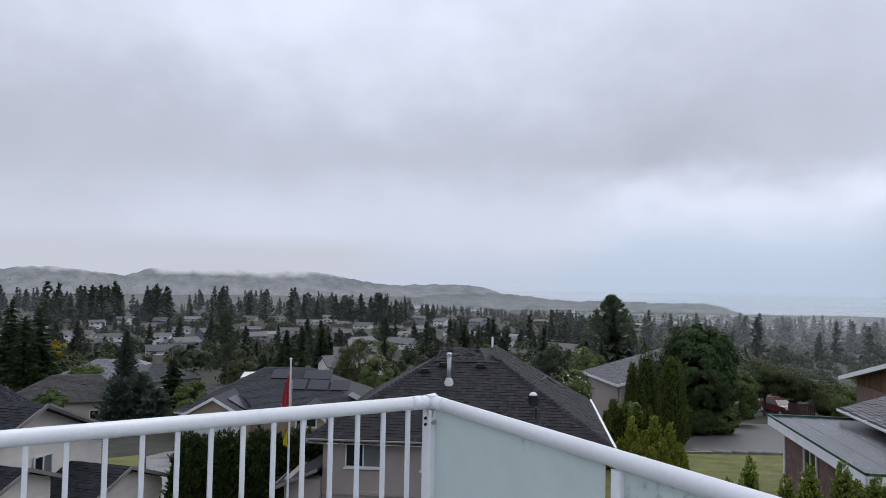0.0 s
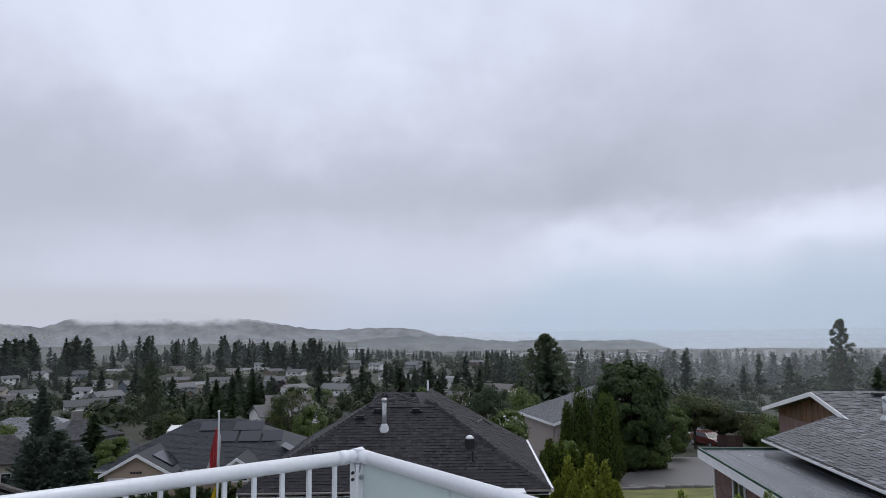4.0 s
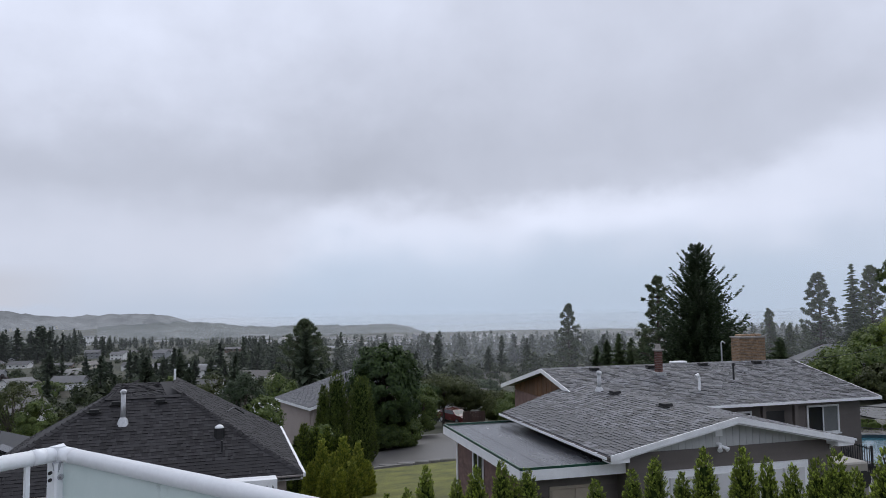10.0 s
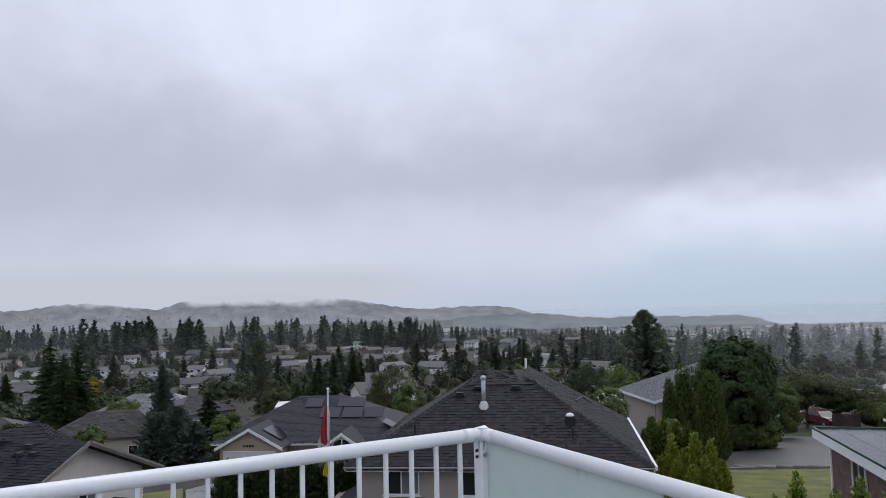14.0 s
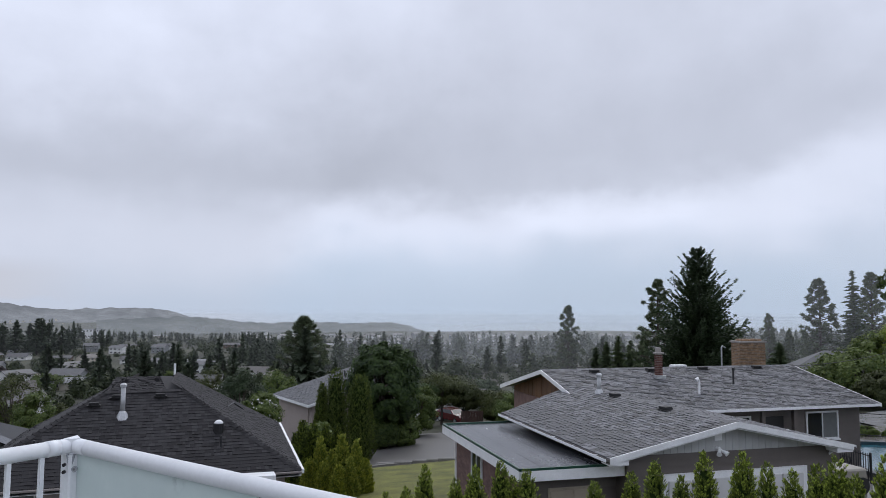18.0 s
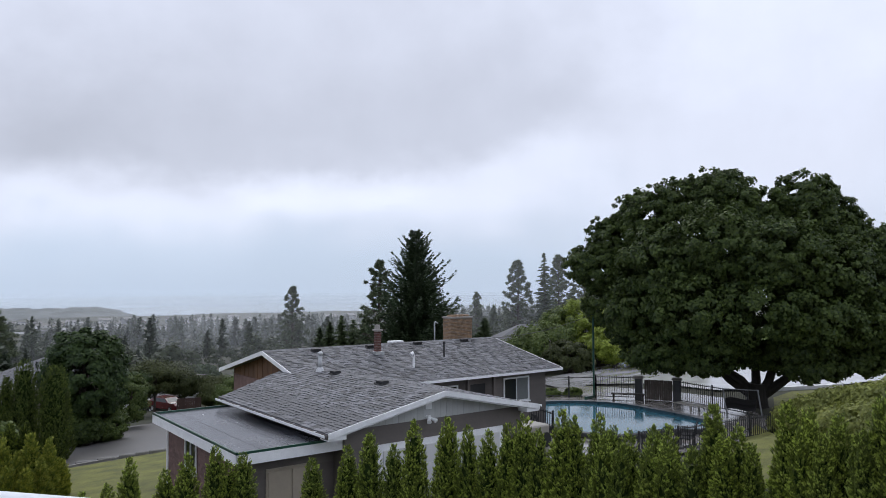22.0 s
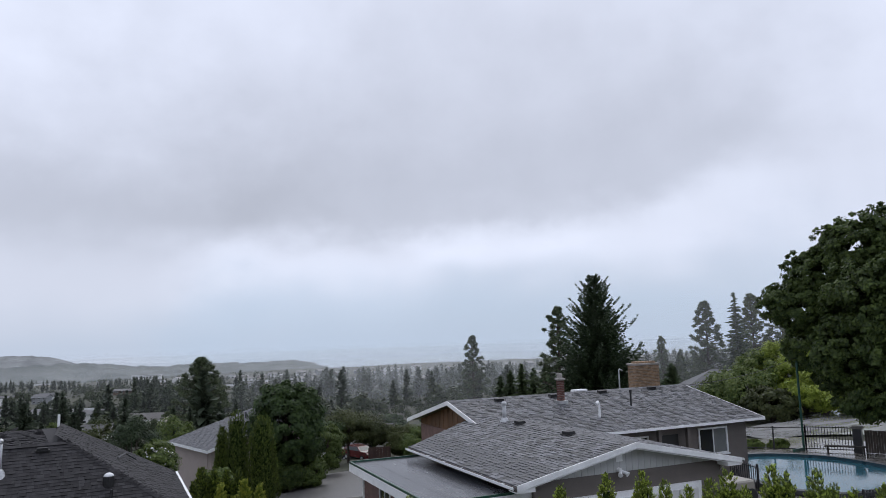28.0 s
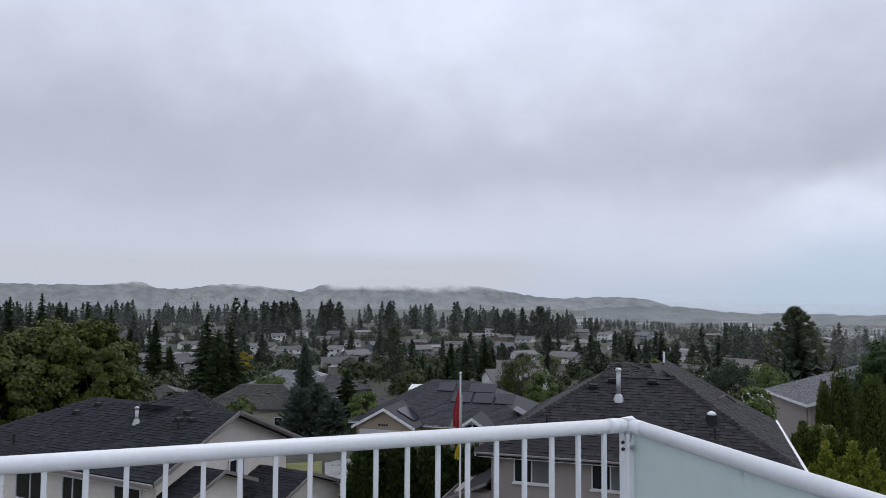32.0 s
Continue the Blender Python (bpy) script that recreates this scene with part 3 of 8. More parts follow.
# ---- houses ----
def shingle_plane(parent, o, e, s, rows, left, right, material, expose=0.143, tab=0.25, seed=1, singles=0, name="shingle"):
    """Courses of tabs on a slope. o: a point of the eave; e, s: unit vectors along the eave and up the slope; left(d), right(d): its ends at d metres up."""
    rng = random.Random(seed)
    o, e, s = Vector(o), Vector(e), Vector(s)
    n = e.cross(s).normalized()
    if n.z < 0:
        n = -n
    g = G()
    made = 0
    for k in range(rows):
        d = k * expose
        a, b = left(d), right(d)
        x = a - rng.random() * tab
        while x < b:
            w = tab * rng.choice((0.45, 0.6, 0.8, 1.0, 1.0))
            x0, x1 = max(x, a), min(x + w - 0.014, b)
            x += w
            if x1 - x0 < 0.03:
                continue
            th = rng.choice((0.012, 0.018, 0.028))
            p = [o + e * x0 + s * (d - 0.006), o + e * x1 + s * (d - 0.006), o + e * x1 + s * (d + expose * 1.15), o + e * x0 + s * (d + expose * 1.15)]
            vs = [q + n * 0.004 for q in p] + [p[0] + n * th, p[1] + n * th, p[2] + n * 0.006, p[3] + n * 0.006]
            fs = [(4, 5, 6, 7), (0, 1, 5, 4), (1, 2, 6, 5), (3, 0, 4, 7)]
            if made < singles and k > 1:
                q = G().add(vs, fs)
                part(name, q, material, parent)
                made += 1
            else:
                g.add(vs, fs)
    if g.v:
        part(name + "_field", g, material, parent, kind="stuff")


def window(parent, o, u, w, h, frame_=0.06, out=(0, -1, 0), mull=1, pane_mat=None, name="window"):
    """A window on a wall: o its lower corner, u along the wall, out away from the wall."""
    u, out, o = Vector(u), Vector(out), Vector(o)
    up = Vector((0, 0, 1))

    def bar(x0, z0, x1, z1, d0, d1):
        g = G()
        g.hexa([o + u * x + up * z + out * d for z in (z0, z1) for x, d in ((x0, d1), (x1, d1), (x1, d0), (x0, d0))])
        return g
    holder = part(name, bar(0, 0, w, frame_, 0.0, 0.05), FRAME_WHITE, parent, "white vinyl window")
    for bx in ((0, h - frame_, w, h), (0, frame_, frame_, h - frame_), (w - frame_, frame_, w, h - frame_)):
        part("window_frame", bar(*bx, 0, 0.05), FRAME_WHITE, holder)
    xs = [frame_ + (w - 2 * frame_) * i / (mull + 1) for i in range(mull + 2)]
    for i in range(mull + 1):
        part("pane", bar(xs[i] + 0.004, frame_ + 0.004, xs[i + 1] - 0.004, h - frame_ - 0.004, 0.004, 0.018), pane_mat or (PANE if i % 2 == 0 else PANE_BLIND), holder)
        if i:
            part("mullion", bar(xs[i] - 0.022, frame_, xs[i] + 0.022, h - frame_, 0.0, 0.045), FRAME_WHITE, holder)
    part("window_sill", bar(-0.05, -0.05, w + 0.05, 0.0, 0.0, 0.08), FRAME_WHITE, holder)
    return holder


def laps(parent, o, u, w, z0, z1, material, out, step=0.18, clip=None, name="siding_board"):
    """Lap siding: one board a course on a wall from z0 to z1; clip(z) gives the ends."""
    u, out, o = Vector(u), Vector(out), Vector(o)
    z = z0
    while z < z1 - 0.02:
        t = min(z + step, z1)
        a, b = clip(z) if clip else (0.0, w)
        c, d = clip(t) if clip else (0.0, w)
        if b - a > 0.05:
            g = G()
            g.add([o + u * x + Vector((0, 0, zz_)) + out * k for x, zz_, k in
                   ((a, z, 0.0), (b, z, 0.0), (b, z, 0.034), (a, z, 0.034), (c, t, 0.0), (d, t, 0.0), (d, t, 0.006), (c, t, 0.006))],
                  [(3, 2, 1, 0), (4, 5, 6, 7), (3, 7, 6, 2), (0, 4, 7, 3), (1, 2, 6, 5), (0, 1, 5, 4)])
            part(name, g, material, parent)
        z = t


def box_vent(parent, p, turn=0.0, s=1.0):
    """A low black slant-back roof vent."""
    g = G()
    w, d, h = 0.19 * s, 0.16 * s, 0.10 * s
    c, k = math.cos(turn), math.sin(turn)
    pts = [(-w, -d, -.05), (w, -d, -.05), (w, d, -.05), (-w, d, -.05), (-w * .9, -d * 1.05, h), (w * .9, -d * 1.05, h), (w * .8, d * .6, h * 1.1), (-w * .8, d * .6, h * 1.1)]
    g.hexa([(p[0] + a * c - b * k, p[1] + a * k + b * c, p[2] + z) for a, b, z in pts])
    ob = part("roof_vent", g, VENT_BLACK, parent, "black box roof vent")
    g = G()
    pts = [(-w * 1.3, -d * 1.3, .03), (w * 1.3, -d * 1.3, .03), (w * 1.3, d * 1.3, .05), (-w * 1.3, d * 1.3, .05)]
    g.slab([(p[0] + a * c - b * k, p[1] + a * k + b * c, p[2] + z - .02) for a, b, z in pts], (0, 0, -.02))
    part("flashing", g, VENT_BLACK, ob)


def flue(parent, p, h, r=0.07, cap=0.1, material=None, hood=True):
    """A metal flue with its storm collar, base flashing and cap."""
    m = material or GALV
    g = G()
    g.tube([(p[0], p[1], p[2] - 0.1), (p[0], p[1], p[2] + h)], r, 12)
    ob = part("flue", g, m, parent, smooth=True)
    g = G()
    g.tube([(p[0], p[1], p[2] - 0.12), (p[0], p[1], p[2] + 0.10), (p[0], p[1], p[2] + 0.16)], [r * 3.0, r * 1.7, r * 1.05], 12)
    part("base_flashing", g, m, ob)
    if hood:
        g = G()
        g.tube([(p[0], p[1], p[2] + h - 0.01), (p[0], p[1], p[2] + h + cap * .5), (p[0], p[1], p[2] + h + cap)], [r * 1.45, r * 1.45, r * 0.7], 12)
        part("cap", g, m, ob)


def brick_stack(parent, x0, y0, x1, y1, z0, z1, material, name="chimney", bl=0.20, bh=0.07):
    """A chimney of real bricks in mortar, with a cap."""
    g = G()
    g.box(x0 + .012, y0 + .012, z0, x1 - .012, y1 - .012, z1)
    ob = part(name, g, MORTAR, parent, "brick chimney")
    g = G()
    k, z = 0, z0
    while z < z1 - bh / 2:
        for (ax, ay, bx, by) in ((x0, y0, x1, y0), (x1, y0, x1, y1), (x1, y1, x0, y1), (x0, y1, x0, y0)):
            ln = math.hypot(bx - ax, by - ay)
            ux, uy = (bx - ax) / ln, (by - ay) / ln
            d = -bl / 2 * (k % 2)
            while d < ln:
                a, b = max(d, 0) + .005, min(d + bl, ln) - .005
                if b - a > .03:
                    q = []
                    for zz_ in (z + .006, z + bh - .006):
                        for s, o_ in ((a, 0), (b, 0), (b, .05), (a, .05)):
                            q.append((ax + ux * s - uy * o_, ay + uy * s + ux * o_, zz_))
                    g.hexa(q)
                d += bl
        z += bh
        k += 1
    part("brickwork", g, material, ob, kind="stuff")
    g = G()
    g.box(x0 - .05, y0 - .05, z1, x1 + .05, y1 + .05, z1 + .07, .012)
    part("cap", g, MORTAR, ob)
    return ob


# the grey house with the low gabled garage and the flat-roofed side wing
MB = pose(11.52, 15.51, 0, 0, 0, -7.9)
hb = thing("house", MB, "low grey-brown house with grey shingle gables and white fascia", "house")
ZE, W_, RISE = -2.44, 7.73, 0.78
ZR2, ZE2, X0, X1, YR, DD = -1.22, -2.34, 2.87, 15.39, 10.98, 4.79
GB = -5.5                                            # foot of the walls
PM = (ZR2 - ZE2) / DD
wall = G()
wall.box(0.75, 0.45, GB, W_ - 0.45, YR - DD + 0.4, ZE - 0.02)
part("wall", wall, SIDING_GREY, hb, "grey-brown wall of the garage")
wall = G()
wall.box(X0 + 0.55, YR - DD + 0.6, GB, X1 - 0.5, YR + DD - 0.5, ZE2 - 0.02)
part("wall", wall, SIDING_GREY, hb, "grey-brown wall of the main block")
# garage roof: two slopes that run back into the main roof
yb = YR - 1.2
for sx in (0, 1):
    g = G()
    xe = 0 if sx == 0 else W_
    pts = [(xe, 0, ZE), (W_ / 2, 0, ZE + RISE), (W_ / 2, yb, ZE + RISE), (xe, yb if sx else 8.0, ZE)]
    if sx == 0:
        pts = pts[::-1]
    g.slab(pts, (0, 0, -0.09))
    slope = part("roof_slope", g, SHINGLE_GREY, hb, "grey shingled garage roof")
    ln = math.hypot(W_ / 2, RISE)
    sv = Vector(((W_ / 2 if sx == 0 else -W_ / 2) / ln, 0, RISE / ln))
    if sx == 0:
        shingle_plane(slope, (0, 0, ZE), (0, 1, 0), sv, int(ln / .143), lambda d: 0.0, lambda d: 8.0 + d * 0.45, SHINGLE_GREY, seed=3, singles=300)
    else:
        shingle_plane(slope, (W_, 0, ZE), (0, 1, 0), sv, int(ln / .143), lambda d: 0.0, lambda d: yb, SHINGLE_GREY, seed=4)
# main roof
for sy in (-1, 1):
    g = G()
    pts = [(X0, YR + sy * DD, ZE2), (X1, YR + sy * DD, ZE2), (X1, YR, ZR2), (X0, YR, ZR2)]
    if sy > 0:
        pts = pts[::-1]
    g.slab(pts, (0, 0, -0.09))
    slope = part("roof_slope", g, SHINGLE_GREY, hb, "grey shingled main roof")
    ln = math.hypot(DD, ZR2 - ZE2)
    if sy < 0:
        shingle_plane(slope, (X0, YR - DD, ZE2), (1, 0, 0), (0, DD / ln, (ZR2 - ZE2) / ln), int(ln / .143), lambda d: 0.0, lambda d: X1 - X0, SHINGLE_GREY, seed=5)
    # ridge caps
g = G()
k = X0
while k < X1:
    g.add([(k, YR - .15, ZR2 - .02), (k + .21, YR - .15, ZR2 - .02), (k + .21, YR, ZR2 + .035), (k, YR, ZR2 + .045), (k + .21, YR + .15, ZR2 - .02), (k, YR + .15, ZR2 - .02)],
          [(0, 1, 2, 3), (3, 2, 4, 5)])
    k += .2
part("ridge_cap", g, SHINGLE_GREY, hb, kind="stuff")


def board(parent, a, b, h, t=0.035, name="fascia", material=None, label=""):
    """A board that hangs by h below the line from a to b."""
    a, b = Vector(a), Vector(b)
    d = (b - a)
    n = Vector((d.y, -d.x, 0)).normalized() * t
    g = G()
    g.hexa([a - Vector((0, 0, h)), b - Vector((0, 0, h)), b - Vector((0, 0, h)) + n, a - Vector((0, 0, h)) + n, a, b, b + n, a + n])
    return part(name, g, material or FASCIA, parent, label)


up2 = 0.02
board(hb, (0, 0, ZE + up2), (W_ / 2, 0, ZE + RISE + up2), 0.16)
board(hb, (W_ / 2, 0, ZE + RISE + up2), (W_, 0, ZE + up2), 0.16)
# siding colour on this fascia stands in for the dark eave shadow
board(hb, (0, 8.0, ZE - .02), (0, 0, ZE - .02), 0.12, 0.035, "fascia", SIDING_GREY)
board(hb, (W_, 0, ZE + .01), (W_, 6, ZE + .01), 0.11)
board(hb, (X0, YR, ZR2 + up2), (X0, YR - DD, ZE2 + up2), 0.17)
board(hb, (X0, YR + DD, ZE2 + up2), (X0, YR, ZR2 + up2), 0.17)
board(hb, (W_ - 1.5, YR - DD, ZE2 + .01), (X1, YR - DD, ZE2 + .01), 0.10)
board(hb, (X1, YR - DD, ZE2 + up2), (X1, YR, ZR2 + up2), 0.14)
for a, b, dz in (((0, 0), (0, 8.0), ZE), ((W_, 0), (W_, 6.0), ZE)):
    g = G()
    sx = -1 if a[0] == 0 else 1
    # an open trough: a white outer lip, a black bed for the shade inside and a strap every metre or so
    lip, bed = sorted((a[0] + sx * .105, a[0] + sx * .122)), sorted((a[0], a[0] + sx * .105))
    g.box(lip[0], a[1], dz - .085, lip[1], b[1], dz - .012)
    trough = part("gutter", g, FASCIA, hb, "white metal gutter")
    g = G()
    g.box(bed[0], a[1], dz - .085, bed[1], b[1], dz - .068)
    part("gutter_bed", g, BLACK_METAL, trough, "black bed that stands for the shade in the gutter")
    for k in range(6):
        y = a[1] + (b[1] - a[1]) * (k + .5) / 6
        g = G()
        g.box(bed[0], y - .015, dz - .022, bed[1], y + .015, dz - .014)
        part("gutter_strap", g, FASCIA, trough)
# boxed ends of the garage eaves
for x in (0.0, W_ - 0.55):
    g = G()
    g.box(x, 0.0, ZE - 0.19, x + 0.55, 0.45, ZE - 0.05)
    part("eave_return", g, FASCIA, hb)
# soffit of the gable
g = G()
g.slab([(0.3, 0.0, ZE - .16 + .06), (W_ / 2, 0.0, ZE + RISE - .16), (W_ / 2, .6, ZE + RISE - .16), (0.3, .6, ZE - .16 + .06)][::-1], (0, 0, -.02))
g.slab([(W_ / 2, 0.0, ZE + RISE - .16), (W_ - .3, 0.0, ZE - .1), (W_ - .3, .6, ZE - .1), (W_ / 2, .6, ZE + RISE - .16)][::-1], (0, 0, -.02))
part("soffit", g, FASCIA, hb)
# gable field: pale battened boards above lap siding
GX0, GX1, GZ = 0.75, W_ - 0.45, ZE - 0.05
nb = 30
for i in range(nb):
    a, b = GX0 + (GX1 - GX0) * i / nb + .006, GX0 + (GX1 - GX0) * (i + 1) / nb - .006
    top = [ZE + RISE * (1 - abs(x - W_ / 2) / (W_ / 2)) - 0.12 for x in (a, b)]
    if min(top) < GZ + .03:
        continue
    g = G()
    y0 = 0.42
    g.hexa([(a, y0, GZ), (b, y0, GZ), (b, y0 + .05, GZ), (a, y0 + .05, GZ), (a, y0, top[0]), (b, y0, top[1]), (b, y0 + .05, top[1]), (a, y0 + .05, top[0])])
    part("gable_board", g, BATTEN_WHITE, hb)
laps(hb, (GX0, 0.45, 0), (1, 0, 0), GX1 - GX0, GB, GZ, SIDING_GREY, (0, -1, 0), 0.19)
# louvre and flood lamp in the gable
g = G()
g.box(W_ / 2 - .42, .39, ZE + .24, W_ / 2 - .2, .425, ZE + .52)
part("gable_louvre", g, FASCIA, hb)
lamp = G()
lamp.tube([(W_ / 2 - .35, .43, ZE + .02), (W_ / 2 - .35, .3, ZE + .02)], .06, 10)
lamp_o = part("flood_lamp", lamp, FASCIA, hb, "small white twin flood lamp")
for s in (-1, 1):
    lamp = G()
    lamp.tube([(W_ / 2 - .35, .3, ZE), (W_ / 2 - .35 + s * .1, .2, ZE - .05), (W_ / 2 - .35 + s * .13, .14, ZE - .09)], [.03, .05, .075], 10)
    part("lamp_head", lamp, FASCIA, lamp_o)
# garage door
gd = G()
gd.box(1.75, 0.36, GB, 6.45, 0.44, -3.02)
gdo = part("door_frame", gd, FASCIA, hb)
for i in range(4):
    for j in range(6):
        g = G()
        a = 1.9 + j * (4.4 / 6)
        z = -5.45 + i * 0.57
        g.box(a + .02, .30, z + .02, a + 4.4 / 6 - .02, .37, z + .55, .015)
        part("door_panel", g, GARAGE_WHITE, gdo)
# downpipe and unit on the garage's far side
g = G()
g.tube([(W_ + .02, .55, ZE - .1), (W_ - .2, .6, ZE - .3), (W_ - .4, .62, ZE - .45), (W_ - .4, .62, GB)], .04, 8)
part("downpipe", g, FASCIA, hb)
# window, entry and walls of the main block
yw = YR - DD + 0.6
laps(hb, (W_ - .4, yw, 0), (1, 0, 0), X1 - .5 - W_ + .4, GB, ZE2 - .1, SIDING_GREY, (0, -1, 0), 0.19)
window(hb, (12.25, yw - .03, -3.72), (1, 0, 0), 1.55, 1.1, .07)
# the entry's shade is put into this door as plain black
g = G()
g.box(10.35, yw - .05, GB, 11.2, yw + .01, -2.75)
part("door", g, BLACK_METAL, hb, "entry door blackened for the shade of the porch")
window(hb, (8.7, yw - .03, -3.7), (1, 0, 0), 1.0, 1.0, .07, mull=0)
for x in (9.9, 11.35):
    g = G()
    g.box(x, yw - .45, GB, x + .14, yw - .3, ZE2 - .1)
    part("porch_post", g, SIDING_GREY, hb)
laps(hb, (X1 - .5, yw, 0), (0, 1, 0), 8.0, GB, ZE2 - .1, SIDING_GREY, (1, 0, 0), 0.19)
# far gable on the valley side: cedar boards over brick
gx = X0 + 0.5
for i in range(34):
    a = YR - DD + .7 + (2 * DD - 1.3) * i / 34
    b = a + (2 * DD - 1.3) / 34 - .012
    top = [ZR2 - abs(y - YR) * PM - .12 for y in (a, b)]
    if min(top) < ZE2 - .15:
        continue
    g = G()
    o_ = .012 * (i % 2)
    g.hexa([(gx - .04 - o_, a, ZE2 - .18), (gx, a, ZE2 - .18), (gx, b, ZE2 - .18), (gx - .04 - o_, b, ZE2 - .18), (gx - .04 - o_, a, top[0]), (gx, a, top[0]), (gx, b, top[1]), (gx - .04 - o_, b, top[1])])
    part("cedar_board", g, CEDAR_BOARD, hb)
g = G()
g.box(gx - .05, YR - DD + .7, GB, gx + .05, YR + DD - .6, ZE2 - .2)
part("brick_wall", g, BRICK_PINK, hb, "dusky brick end wall")
# flat-roofed side wing
FX, FY0, FY1, ZF = -2.26, 0.57, 7.87, -2.72
g = G()
g.box(FX + .06, FY0 + .06, ZF - .16, 0.9, FY1 - .06, ZF - .03)
fl = part("flat_roof", g, FLAT_ROOF, hb, "wet grey membrane flat roof with seams")
for i in range(1, 4):
    g = G()
    x = FX + (0.9 - FX) * i / 4
    g.box(x - .04, FY0 + .07, ZF - .035, x + .04, FY1 - .07, ZF - .026)
    part("membrane_seam", g, FLAT_ROOF, fl)
for (a, b) in (((FX, FY0), (0.75, FY0)), ((FX, FY1), (FX, FY0)), ((0.75, FY1), (FX, FY1))):
    board(hb, (*a, ZF - .045), (*b, ZF - .045), 0.27, -0.05)
    board(hb, (*a, ZF + .02), (*b, ZF + .02), 0.062, -0.058, "green_edge", GREEN_TRIM, "dark green metal edge")
wing = G()
wing.box(FX + .45, FY0 + .5, GB - .6, 0.75, FY1 - .3, ZF - .16)
part("wall", wing, BRICK_PINK, hb, "dusky brick wall of the side wing")
bx, by, bz = FX + .45, FY0 + .5, GB - .6
brickwork = G()
count = 0
zb = ZF - .30
row = 0
while zb > -5.9:
    y = by - .1 * (row % 2)
    while y < FY1 - .35:
        a, b = max(y, by) + .005, min(y + .21, FY1 - .3) - .005
        if b - a > .03 and not (by + 3.6 < (a + b) / 2 < by + 4.75 and -4.2 < zb < -3.05):
            q = [(bx - .014, a, zb - .066), (bx + .01, a, zb - .066), (bx + .01, b, zb - .066), (bx - .014, b, zb - .066), (bx - .014, a, zb), (bx + .01, a, zb), (bx + .01, b, zb), (bx - .014, b, zb)]
            if count < 250:
                part("brick", G().hexa(q), BRICK_PINK, hb)
            else:
                brickwork.hexa(q)
            count += 1
        y += .215
    zb -= .078
    row += 1
part("brickwork", brickwork, BRICK_PINK, hb, kind="stuff")
window(hb, (bx - .02, by + 4.7, -4.15), (0, -1, 0), 1.05, 1.05, .06, (-1, 0, 0), mull=1, pane_mat=PANE)
laps(hb, (bx, by, 0), (1, 0, 0), 0.75 - bx, GB, ZF - .28, SIDING_GREY, (0, -1, 0), 0.19)
g = G()
g.box(bx + .55, by - .06, GB, bx + 2.0, by + .01, -3.35)
dd = part("double_door", g, DOOR_TAUPE, hb, "taupe double doors")
for s in (0, 1):
    g = G()
    g.box(bx + .6 + s * .68, by - .09, GB + .05, bx + 1.25 + s * .68, by - .055, -3.42, .01)
    dl = part("door_leaf", g, DOOR_TAUPE, dd)
g = G()
g.tube([(bx + 1.36, by - .09, -4.45), (bx + 1.36, by - .13, -4.45), (bx + 1.46, by - .13, -4.45)], .014, 6)
part("handle", g, BLACK_METAL, dd, "dark lever handle")
for z in (-4.55, -5.25):
    g = G()
    g.box(bx - .10, by + 1.2, z, bx - .015, by + 3.0, z + .12, .01)
    part("white_rail", g, FASCIA, hb)
for zc, yc in ((ZF - .3, FY1 - .32),):
    g = G()
    g.tube([(bx - .03, yc, zc), (bx - .03, yc, GB)], .045, 8)
    part("downpipe", g, FASCIA, hb)


def roof_at(x, y):
    """Height of the grey house's roof."""
    za = ZE + RISE * (1 - abs(x - W_ / 2) / (W_ / 2)) if 0 <= x <= W_ and y < yb else -99
    zb_ = ZR2 - abs(y - YR) * PM if X0 <= x <= X1 else -99
    return max(za, zb_)

# ---- plants ----
def trunk_mesh(h, r, seed, lean=0.03, n=9, seg=7, taper=0.25):
    rng = random.Random(seed)
    g = G()
    path, rad = [], []
    x = y = 0.0
    for i in range(seg + 1):
        k = i / seg
        path.append((x, y, h * k - (0.3 if i == 0 else 0)))
        rad.append(r * (1.35 if i == 0 else 1) * (1 - (1 - taper) * k))
        x += rng.uniform(-lean, lean) * h / seg * 2
        y += rng.uniform(-lean, lean) * h / seg * 2
    g.tube(path, rad, n)
    return g


